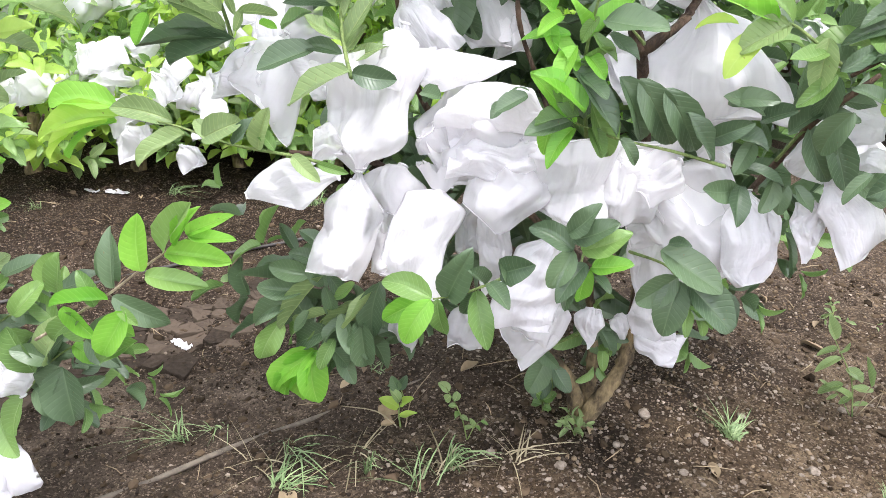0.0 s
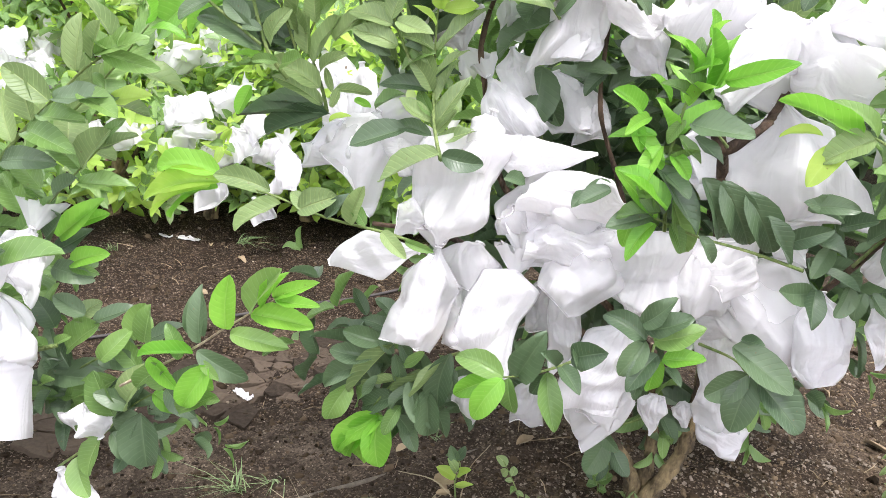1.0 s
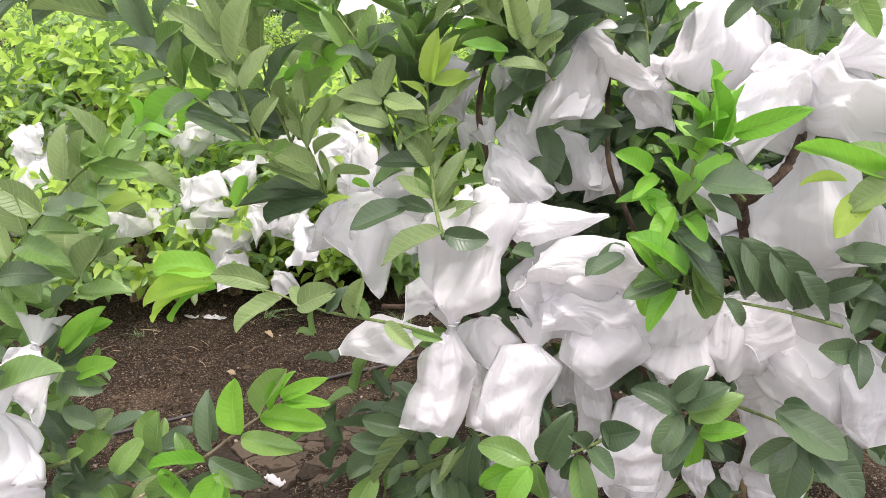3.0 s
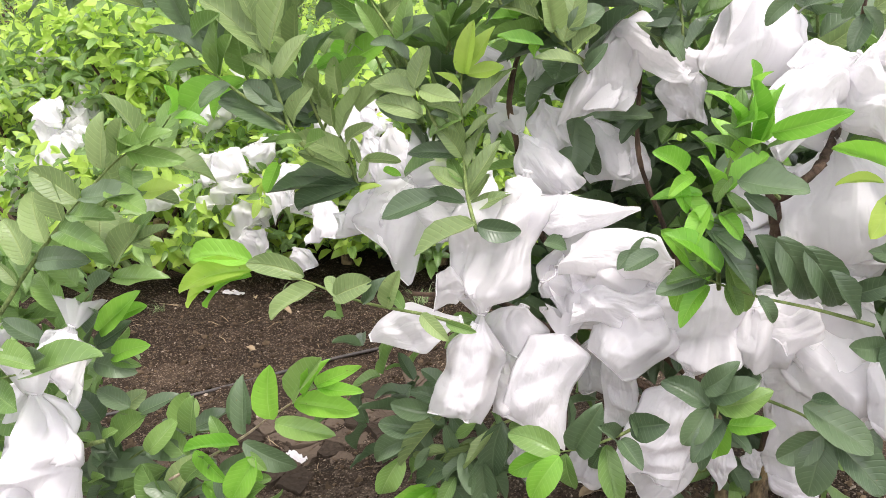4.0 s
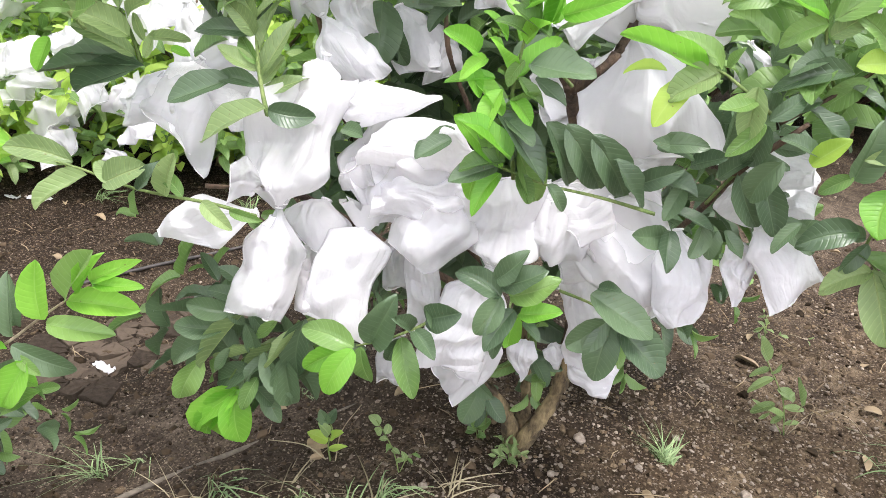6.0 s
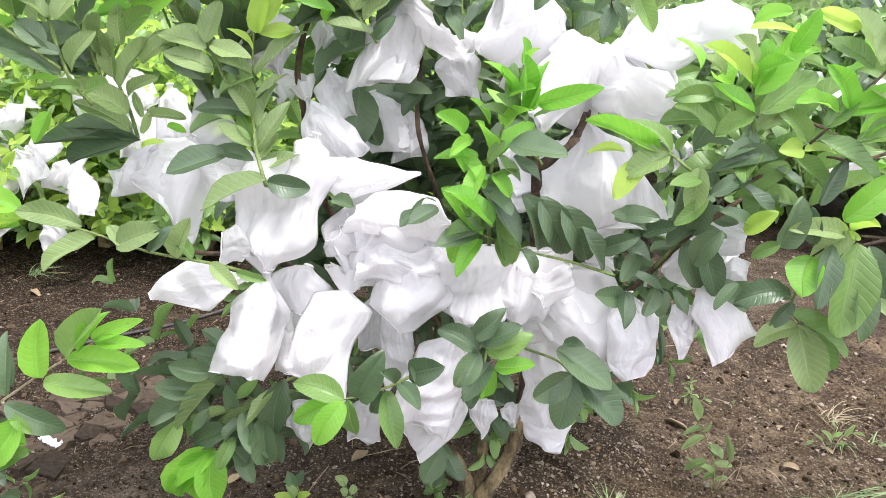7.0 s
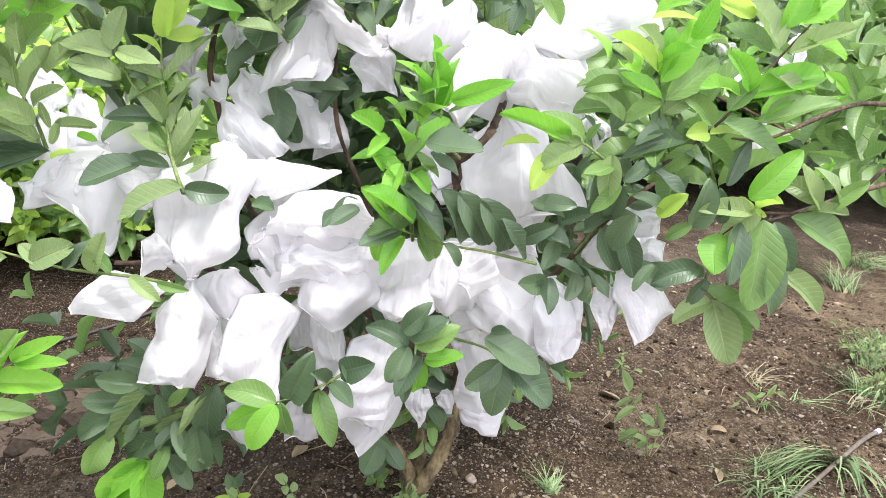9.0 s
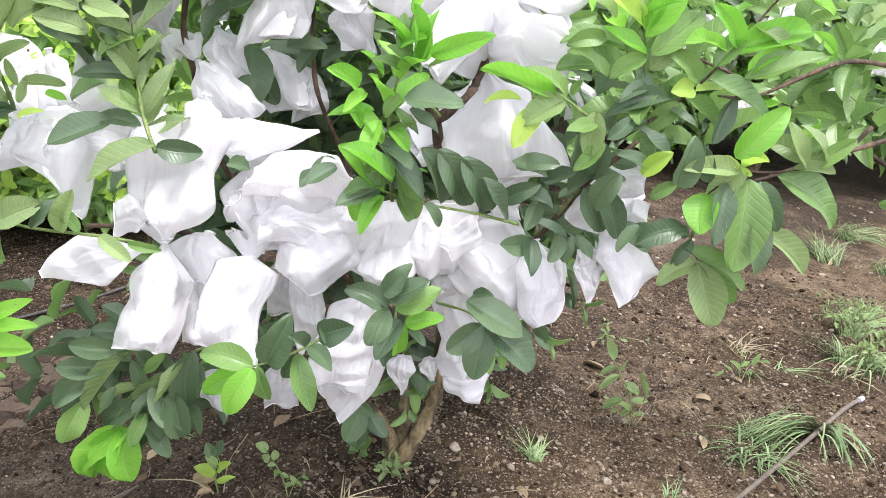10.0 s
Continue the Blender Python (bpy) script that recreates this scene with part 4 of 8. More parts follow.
herb("spindly weed with a few pale round leaves", (0.092, 1.775), (
    (TWIG, 0.0018, ((0.094, 1.775, -0.002), (0.079, 1.775, 0.047), (0.059, 1.775, 0.085), (0.035, 1.775, 0.121),), (
        ((0.043, 1.775, 0.110), (0.020, 1.776, 0.129), 1.7, 'pale'),
        ((0.048, 1.775, 0.103), (0.036, 1.784, 0.081), 1.6, 'pale'),
        ((0.057, 1.775, 0.089), (0.059, 1.794, 0.104), 1.7, 'pale'),
        ((0.063, 1.775, 0.080), (0.046, 1.769, 0.079), 1.5, 'pale'),
        ((0.075, 1.775, 0.056), (0.092, 1.759, 0.059), 1.3, 'pale'),
        ((0.074, 1.775, 0.061), (0.056, 1.784, 0.039), 1.3, 'mid'),
        ((0.087, 1.775, 0.023), (0.105, 1.765, 0.040), 1.0, 'pale'),
    )),
    (TWIG, 0.0014, ((0.096, 1.775, -0.001), (0.109, 1.775, 0.039), (0.128, 1.775, 0.060),), (
        ((0.109, 1.775, 0.037), (0.122, 1.761, 0.035), 1.0, 'mid'),
        ((0.120, 1.775, 0.051), (0.137, 1.770, 0.048), 1.0, 'mid'),
        ((0.105, 1.775, 0.029), (0.097, 1.768, 0.057), 1.0, 'pale'),
    )),
))
herb("small sprout with round leaves by the trunk", (0.251, 1.943), (
    (TWIG, 0.0016, ((0.251, 1.943, -0.003), (0.247, 1.943, 0.016), (0.244, 1.943, 0.031),), (
        ((0.247, 1.943, 0.016), (0.222, 1.962, 0.006), 1.8, 'mid'),
        ((0.247, 1.943, 0.021), (0.232, 1.932, 0.050), 1.7, 'mid'),
        ((0.246, 1.943, 0.026), (0.274, 1.951, 0.050), 1.7, 'mid'),
        ((0.250, 1.943, 0.010), (0.268, 1.932, 0.014), 1.7, 'mid'),
        ((0.246, 1.943, 0.028), (0.255, 1.962, -0.007), 1.6, 'pale'),
    )),
    (TWIG, 0.0022, ((0.263, 1.943, -0.003), (0.263, 1.943, 0.070), (0.247, 1.943, 0.126),), (
        ((0.258, 1.943, 0.085), (0.207, 1.958, 0.076), 1.6, 'dark'),
        ((0.260, 1.943, 0.080), (0.214, 1.961, 0.029), 1.6, 'dark'),
        ((0.261, 1.943, 0.088), (0.314, 1.959, 0.052), 1.7, 'dark'),
        ((0.260, 1.943, 0.080), (0.267, 1.947, 0.057), 1.6, 'dark'),
        ((0.249, 1.943, 0.121), (0.218, 1.956, 0.147), 1.6, 'dark'),
        ((0.249, 1.943, 0.121), (0.277, 1.944, 0.143), 1.5, 'dark'),
    )),
))


def fallen_leaf(x, y, size, turn, tilt, v):
    vs, us, fs = SHAPES[v]
    ob = mesh_object("fallen_leaf", [Vector(q) * size for q in vs], fs, [LITTER], uvs=us)
    ob.matrix_world = pose(x, y, lie(x, y) + 0.006, tilt, -6, turn)
    tagged(ob, "curled dead brown leaf lying on the soil", "leaf", "fallen leaves")


fallen_leaf(0.973, 2.559, 0.085, 318, -9, 5)
fallen_leaf(1.269, 2.342, 0.050, 353, 22, 0)
fallen_leaf(1.059, 2.706, 0.050, 238, 24, 3)
fallen_leaf(0.034, 2.082, 0.070, 57, -2, 7)
fallen_leaf(-0.253, 1.601, 0.090, 293, -10, 0)
fallen_leaf(0.637, 1.803, 0.050, 110, 1, 4)
fallen_leaf(1.641, 2.084, 0.050, 93, 24, 6)
fallen_leaf(2.589, 3.847, 0.100, 81, 23, 1)


# ---- trees farther off ----
def bush_leaves(rng, height, radius, shoots, pairs, leaf, fresh, tones):
    out = []
    for _ in range(shoots):
        a, q = rng.random() * 6.28, rng.random() ** 0.6
        h = height * rng.uniform(0.10, 0.86)
        r = radius * q * math.sin(math.pi * min(1, 0.18 + 0.72 * h / height)) ** 0.7
        p = Vector((r * math.cos(a), r * math.sin(a), h))
        d = Vector((math.cos(a) * 0.8, math.sin(a) * 0.8, rng.uniform(0.2, 1.3))).normalized() * rng.uniform(0.18, 0.36)
        stem = spline([p, p + d * 0.55 + Vector((0, 0, 0.02)), p + d], 3)
        out += shoot_leaves(stem, pairs, leaf, rng.choice(fresh), rng, 58, True, 0.2, tone=rng.choice(tones))
    return [(m, tones[0] if kind == "young" else kind, v) for m, kind, v in out]


def far_tree(seed, height, radius, shoots, pairs, leaf, fresh=(0, 1, 2), tones=("lime", "lime", "young", "pale", "mid")):
    rng = random.Random(seed)
    root = tagged(new("guava_tree"), "bushy young guava tree with fresh green leaves", "tree", "guava trees")
    pts = spline([Vector((0, 0, -0.03)), Vector((0.02, 0.01, 0.16)), Vector((0.03, 0, 0.3))], 4)
    vs, fs = tube(pts, taper(len(pts), 0.045, 0.03), 8, 0.3, seed)
    part("trunk", vs, fs, BARK, root)
    for k in range(6):
        a = k * 1.05 + rng.random()
        e = Vector((math.cos(a) * radius * 0.7, math.sin(a) * radius * 0.7, height * rng.uniform(0.5, 0.85)))
        pts = spline([Vector((0.02, 0, 0.18)), Vector((e.x * 0.45, e.y * 0.45, e.z * 0.6)), e], 4)
        vs, fs = tube(pts, taper(len(pts), 0.022, 0.006), 6, 0.2, seed + k)
        part("branch", vs, fs, BRANCH, root)
    leaf_mass("foliage", bush_leaves(rng, height, radius, shoots, pairs, leaf, fresh, tones), root, shapes=FAR_SHAPES)
    return root


KINDS = [far_tree(11, 1.30, 0.74, 250, 5, 0.13, (0, 1, 2)), far_tree(12, 1.2, 0.78, 250, 5, 0.13, (1, 1, 2)), far_tree(13, 1.35, 0.72, 250, 5, 0.13, (1, 1, 2))]
GREEN = [far_tree(17, 1.30, 0.74, 190, 5, 0.145, (0, 1), ("young", "mid", "mid", "pale", "dark")), far_tree(18, 1.25, 0.78, 190, 5, 0.145, (0, 1), ("mid", "young", "pale", "dark", "dark"))]
LOW = [far_tree(14, 1.35, 0.75, 70, 4, 0.16, (1, 2, 2)), far_tree(15, 1.3, 0.8, 70, 4, 0.17, (1, 2, 2))]
BUSH = far_tree(16, 0.66, 0.42, 60, 4, 0.125, (0, 0, 1))
used = set()


def plant(kind, x, y, turn, scale=1.0):
    if kind in used:
        ob = copy_thing(kind, pose(x, y, lie(x, y), 0, 0, turn) @ Matrix.Scale(scale, 4))
    else:
        used.add(kind)
        ob = kind
        ob.matrix_basis = pose(x, y, lie(x, y), 0, 0, turn) @ Matrix.Scale(scale, 4)
    return ob


for k, (x, y) in enumerate(((-1.2, 4.15), (-2.05, 4.45), (-2.85, 4.5), (-0.45, 4.75), (0.4, 5.1), (1.35, 5.5), (-3.7, 4.3), (-1.6, 5.5), (-2.8, 5.9), (3.7, 6.9), (2.4, 6.4), (5.0, 6.6), (-4.2, 5.6), (4.9, 7.0), (-0.6, 6.3), (3.3, 7.6), (2.5, 6.1), (3.3, 6.2))):
    plant(GREEN[k % 2] if x > 0.2 else KINDS[k % 3], x, y, k * 77, (1.12 if x > 1 else 0.84) + 0.05 * (k % 4))
for k, (x, y) in enumerate(((-2.15, 3.45), (-1.78, 3.72), (-1.38, 3.98), (-0.95, 4.2), (-2.6, 3.3), (-1.1, 4.4))):
    plant(BUSH, x, y, k * 95, 0.9 + 0.06 * (k % 3))
_r = random.Random(4)
for j in range(11):
    for i in range(9):
        x, y = -16 + i * 3.6 - j * 1.1 + _r.uniform(-0.4, 0.4), 8.4 + j * 1.7 + _r.uniform(-0.3, 0.3)
        plant(LOW[(i + j) % 2], x, y, _r.uniform(0, 360), _r.uniform(0.9, 1.08))
for k, (x, y, s) in enumerate(((-24, 34, 4.0), (-18, 36, 3.0), (-29, 33, 3.6), (-12, 40, 2.8), (-5, 42, 3.2), (3, 41, 2.8), (10, 42, 3.2), (17, 40, 3.0), (24, 38, 3.5), (31, 36, 3.5), (-35, 30, 3.4))):
    plant(GREEN[k % 2], x, y, k * 50, s * (0.75 if x < -16 else 0.6))

# bags on the trees farther off share a few shapes
def far_bags(x, y, count, radius, low, high, seed, toward=-90):
    rng = random.Random(seed)
    for _ in range(count):
        a = radians(toward + rng.uniform(-80, 80))
        r = radius * rng.uniform(0.55, 1.0)
        px, py = x + r * math.cos(a), y + r * math.sin(a)
        pz = lie(x, y) + rng.uniform(low, high)
        lean = rng.uniform(-50, 50)
        ob = copy_thing(rng.choice(FAR_BAGS), pose(px, py, pz, rng.uniform(-30, 30), lean, rng.uniform(-50, 50)) @ Matrix.Scale(rng.uniform(0.8, 1.15), 4))


FAR_BAGS = []
for k in range(4):
    BAG_SEED[0] = 900 + k
    vs, fs, us, _q = pouch(0.2, 0.15, 0.06, 900 + k, rows=14, cols=24)
    vs = [(x, y, z - 0.2) for x, y, z in vs]
    ob = mesh_object("fruit_bag", vs, fs, [FILM["white" if k % 2 else "milky"]], uvs=us)
    vs, fs = frill(0.05, 0.13, 900 + k, 4, 14)
    part("loose_end", vs, fs, FILM["milky"], ob)
    ring = [Vector((0.012 * math.cos(w), 0.011 * math.sin(w), -0.003)) for w in np.linspace(0, 2 * math.pi, 9)]
    tv, tf = tube(ring, [0.002] * 9, 4)
    part("tie", tv, tf, FILM["white"], ob)
    tagged(ob, "small white plastic bag on a tree farther off", "fruit bag", "fruit bags on the guava trees")
    FAR_BAGS.append(ob)
BAG_SEED[0] = 0

for k, (x, y, n, lo, hi) in enumerate(((-1.2, 4.15, 8, 0.5, 0.95), (-2.05, 4.45, 8, 0.5, 1.0), (-2.85, 4.5, 8, 0.5, 1.0), (-0.45, 4.75, 8, 0.5, 1.1), (1.35, 5.5, 6, 0.4, 1.1), (-1.6, 5.5, 7, 0.5, 1.1), (-2.8, 5.9, 8, 0.5, 1.1), (3.7, 6.9, 10, 0.4, 1.1), (2.4, 6.4, 5, 0.5, 1.1), (-3.7, 4.3, 9, 0.4, 1.0), (5.0, 6.6, 8, 0.4, 1.1), (2.5, 6.1, 8, 0.5, 1.2))):
    far_bags(x, y, n, 0.76, lo, hi, 40 + k)
for k, ob in enumerate(FAR_BAGS):
    ob.matrix_basis = pose(-1.35 + 0.25 * k, 3.5 + 0.03 * k, 0.62 - 0.05 * k, 15 - 9 * k, 25 * k - 40, 30 * k)


# ---- the guava trees close by, and their bags ----
# the middle tree: stems, limbs
left = Tree((-1.35, 1.35, lie(-1.35, 1.35)), "guava tree beside the furrow with bagged fruits and dark leaves")
main = Tree((0.356, 1.94, lie(0.356, 1.94)), "low guava tree with several stems, dark leaves and many bagged fruits")
main.limb([(0.338, 1.915, -0.020), (0.352, 1.912, 0.030), (0.378, 1.915, 0.085), (0.401, 1.920, 0.148), (0.412, 1.920, 0.214), (0.408, 1.930, 0.290), (0.408, 1.950, 0.368)], 0.0205, 0.0095, mat=BARK, name="trunk", rough=0.6)
main.limb([(0.330, 1.935, -0.015), (0.318, 1.920, 0.060), (0.303, 1.905, 0.105), (0.280, 1.895, 0.145), (0.236, 1.875, 0.190), (0.190, 1.855, 0.240)], 0.0185, 0.008, mat=BARK, rough=0.6)
main.limb([(0.350, 1.950, -0.015), (0.346, 1.945, 0.069), (0.344, 1.950, 0.123), (0.336, 1.960, 0.196), (0.307, 1.950, 0.336)], 0.0165, 0.009, mat=BARK, rough=0.6)
main.limb([(0.412, 1.930, 0.284), (0.404, 1.920, 0.432), (0.371, 1.850, 0.614), (0.336, 1.720, 0.767), (0.304, 1.600, 0.889)], 0.011, 0.0085)
main.limb([(0.304, 1.600, 0.889), (0.323, 1.590, 0.909), (0.353, 1.600, 0.936), (0.376, 1.660, 0.965), (0.406, 1.760, 1.023)], 0.0085, 0.006)
main.limb([(0.304, 1.600, 0.889), (0.288, 1.600, 0.916), (0.288, 1.590, 0.937)], 0.011, 0.009)
main.limb([(0.325, 1.950, 0.406), (0.234, 1.950, 0.559), (0.157, 1.920, 0.726), (0.097, 1.860, 0.862), (0.080, 1.850, 0.941), (0.071, 1.850, 1.083)], 0.0062, 0.0035)
main.limb([(0.303, 1.950, 0.374), (0.111, 1.930, 0.519), (-0.080, 1.880, 0.698), (-0.138, 1.820, 0.899), (-0.153, 1.800, 0.996), (-0.119, 1.800, 1.157)], 0.009, 0.004)
main.limb([(0.270, 1.930, 0.335), (0.060, 1.900, 0.441), (-0.134, 1.720, 0.612), (-0.271, 1.620, 0.642)], 0.009, 0.004)
main.limb([(0.403, 1.930, 0.370), (0.510, 1.850, 0.532), (0.539, 1.620, 0.727), (0.547, 1.500, 0.826), (0.603, 1.450, 0.914)], 0.0075, 0.0035)
# bags of the middle tree
fruit_bag((-0.162, 1.570, 0.628), (-0.328, 1.540, 0.573), 0.112, film='milky', shoulder=0.42, tip=0.85, wrinkle=0.6, depth=0.05, sleeve=False, tail=False)
fruit_bag((-0.136, 1.600, 0.635), (-0.153, 1.570, 0.443), 0.100, film='clear', depth=0.06, wrinkle=0.8, rounded=0.0, tail=True)
fruit_bag((-0.058, 1.630, 0.608), (-0.080, 1.600, 0.442), 0.078, film='clear', sleeve=False, depth=0.03, tail=False)
fruit_bag((0.012, 1.590, 0.625), (-0.013, 1.560, 0.441), 0.114, film='white', shoulder=0.86, depth=0.05, wrinkle=0.35, tail=True, rounded=0.0)
fruit_bag((0.082, 1.660, 0.604), (0.120, 1.630, 0.440), 0.065, film='milky', wrinkle=1.1, tail=False)
fruit_bag((0.060, 1.690, 0.594), (0.081, 1.680, 0.482), 0.077, film='clear', tail=False, sleeve=False)
fruit_bag((-0.135, 1.600, 0.637), (-0.118, 1.630, 0.840), 0.154, film='milky', depth=0.07, wrinkle=1.0, shoulder=0.70, tail=False, sleeve=False)
fruit_bag((-0.165, 1.600, 0.670), (-0.215, 1.580, 0.668), 0.070, film='clear', tail=False, sleeve=False)
fruit_bag((-0.096, 1.640, 0.810), (0.112, 1.620, 0.837), 0.079, film='white', shoulder=0.6, depth=0.05, wrinkle=0.5, tail=False, tip=0.9, rounded=0.1, sleeve=False)
fruit_bag((-0.079, 1.630, 0.887), (-0.098, 1.620, 0.779), 0.104, film='milky', shoulder=0.1, tail=False, wrinkle=0.6)
fruit_bag((0.018, 1.600, 0.629), (0.086, 1.630, 0.783), 0.191, film='milky', depth=0.08, wrinkle=1.1, shoulder=0.68, tail=False, sleeve=False)
fruit_bag((0.174, 1.580, 0.773), (0.003, 1.580, 0.756), 0.087, film='white', depth=0.06, shoulder=0.8, wrinkle=0.9, tail=False, tip=0.3, sleeve=False)
fruit_bag((0.185, 1.600, 0.688), (0.017, 1.600, 0.696), 0.092, film='white', depth=0.06, shoulder=0.78, wrinkle=1.0, tail=False, sleeve=False)
fruit_bag((0.165, 1.620, 0.707), (0.073, 1.570, 0.599), 0.155, film='clear', depth=0.07, tip=0.6, wrinkle=1.0, tail=False)
fruit_bag((0.001, 1.640, 0.680), (-0.026, 1.620, 0.719), 0.072, film='clear', tail=False, sleeve=False)
fruit_bag((-0.315, 1.740, 0.831), (-0.371, 1.700, 0.691), 0.187, film='milky', depth=0.07, shoulder=0.45, wrinkle=0.8)
fruit_bag((-0.302, 1.760, 0.787), (-0.471, 1.730, 0.713), 0.103, film='white', depth=0.05, shoulder=0.5, tip=0.4)
fruit_bag((-0.162, 1.720, 0.794), (-0.279, 1.690, 0.759), 0.101, film='white', tail=False)
fruit_bag((-0.172, 1.700, 0.769), (-0.217, 1.660, 0.743), 0.073, film='white', tail=False)
fruit_bag((-0.443, 1.950, 0.891), (-0.411, 1.930, 0.772), 0.096, film='white', tail=False, shoulder=0.25)
fruit_bag((-0.071, 1.660, 0.635), (-0.086, 1.610, 0.570), 0.126, film='milky', tail=False, depth=0.07)
fruit_bag((-0.193, 1.840, 0.956), (-0.281, 1.820, 1.082), 0.111, film='white', depth=0.06)
# Most of these upper bags take the whiter film in place of sky light.
fruit_bag((0.024, 1.780, 1.126), (0.019, 1.730, 0.973), 0.134, film='white', depth=0.05, wrinkle=1.1, rounded=0.04, tail=False)
fruit_bag((0.014, 1.780, 1.126), (0.169, 1.740, 1.052), 0.077, film='white', shoulder=0.75, depth=0.07, rounded=0.15)
fruit_bag((0.250, 1.740, 1.209), (0.252, 1.710, 1.045), 0.153, film='white', depth=0.09, shoulder=0.6, rounded=0.3, wrinkle=1.1)
fruit_bag((0.394, 1.660, 1.104), (0.311, 1.630, 1.067), 0.081, film='white', depth=0.05, tail=False, shoulder=0.5)
fruit_bag((0.381, 1.630, 1.073), (0.273, 1.550, 0.984), 0.086, film='white', depth=0.06, shoulder=0.85, rounded=0.25, wrinkle=1.1, tail=False)
fruit_bag((0.371, 1.640, 1.071), (0.511, 1.610, 1.040), 0.120, film='white', depth=0.09, shoulder=0.82, rounded=0.4, wrinkle=1.1, tail=False)
fruit_bag((0.390, 1.650, 1.093), (0.593, 1.620, 1.191), 0.108, film='white', depth=0.05, shoulder=0.6, wrinkle=1.1, tail=False)
fruit_bag((-0.128, 1.780, 0.926), (-0.024, 1.740, 0.828), 0.078, film='white', shoulder=0.6)
fruit_bag((-0.094, 1.800, 0.984), (-0.055, 1.790, 0.893), 0.071, film='white', tail=False)
fruit_bag((-0.019, 1.920, 0.942), (0.046, 1.900, 0.824), 0.118, film='white', tail=False)
fruit_bag((0.070, 1.940, 0.895), (0.077, 1.930, 0.812), 0.072, film='milky', tail=False)
fruit_bag((-0.118, 1.820, 1.075), (-0.111, 1.800, 0.992), 0.054, film='clear', sleeve=False)
fruit_bag((0.150, 1.800, 1.075), (0.155, 1.780, 0.971), 0.081, film='white', tail=False)
fruit_bag((0.381, 1.700, 0.969), (0.414, 1.650, 0.808), 0.239, film='white', depth=0.09, shoulder=0.3, wrinkle=1.1, rounded=0.0)
fruit_bag((0.351, 1.720, 0.918), (0.261, 1.700, 0.842), 0.116, film='white', tail=False)
fruit_bag((0.366, 1.740, 0.823), (0.303, 1.720, 0.801), 0.076, film='white', tail=False)
fruit_bag((0.501, 1.700, 0.809), (0.419, 1.680, 0.740), 0.075, film='white', tail=False)
fruit_bag((0.416, 1.660, 0.739), (0.476, 1.640, 0.744), 0.052, film='white', tail=False)
fruit_bag((0.224, 1.600, 0.591), (0.233, 1.600, 0.732), 0.156, film='milky', depth=0.05, tail=False, wrinkle=0.8, shoulder=0.85, sleeve=False)
fruit_bag((0.224, 1.620, 0.580), (0.175, 1.600, 0.380), 0.113, film='white', depth=0.045, tail=True, wrinkle=0.6, rounded=0.0)
fruit_bag((0.233, 1.720, 0.408), (0.156, 1.700, 0.298), 0.116, film='milky', tail=False, sleeve=False, depth=0.03, shoulder=0.8)
fruit_bag((0.221, 1.660, 0.416), (0.205, 1.650, 0.337), 0.078, film='milky', tail=False, sleeve=False)
fruit_bag((0.075, 1.740, 0.353), (0.072, 1.720, 0.255), 0.071, film='clear', tail=False, sleeve=False)
fruit_bag((-0.042, 1.760, 0.312), (-0.072, 1.740, 0.235), 0.072, film='milky', tail=False)
fruit_bag((0.314, 1.660, 0.592), (0.332, 1.620, 0.740), 0.147, film='milky', depth=0.05, tail=False, wrinkle=1.0, shoulder=0.8, tip=0.1)
fruit_bag((0.402, 1.640, 0.715), (0.337, 1.600, 0.674), 0.093, film='milky', depth=0.06, tail=False)
fruit_bag((0.365, 1.660, 0.697), (0.516, 1.620, 0.536), 0.178, film='milky', depth=0.06, shoulder=0.75, tip=0.15, wrinkle=0.8, tail=False)
fruit_bag((0.513, 1.630, 0.686), (0.548, 1.580, 0.544), 0.110, film='white', tail=False, tip=0.5)
fruit_bag((0.597, 1.560, 0.702), (0.591, 1.520, 0.613), 0.052, film='white', tail=False, tip=0.8, shoulder=0.93, depth=0.02)
fruit_bag((0.599, 1.540, 0.745), (0.672, 1.500, 0.650), 0.097, film='white', depth=0.05, shoulder=0.6, tail=False, wrinkle=0.5, rounded=0.0)
fruit_bag((0.577, 1.560, 0.830), (0.562, 1.540, 0.744), 0.064, film='white', tail=False)
fruit_bag((0.595, 1.580, 0.801), (0.661, 1.550, 0.840), 0.069, film='white', tail=False)
fruit_bag((0.613, 1.550, 0.751), (0.678, 1.530, 0.767), 0.059, film='white', tail=False)
fruit_bag((0.416, 1.750, 0.574), (0.347, 1.720, 0.557), 0.068, film='milky', tail=False)
fruit_bag((0.392, 1.800, 0.552), (0.439, 1.820, 0.286), 0.088, film='milky', tail=False, shoulder=0.8, sleeve=False, depth=0.03)
fruit_bag((0.406, 1.860, 0.287), (0.499, 1.820, 0.263), 0.076, film='white', tail=False, depth=0.04)
fruit_bag((0.304, 1.780, 0.357), (0.319, 1.770, 0.272), 0.063, film='white', tail=False, tip=0.85, shoulder=0.93, sleeve=False, depth=0.02)
fruit_bag((0.375, 1.860, 0.314), (0.390, 1.860, 0.266), 0.043, film='white', tail=False, tip=0.5, shoulder=0.93, depth=0.02)
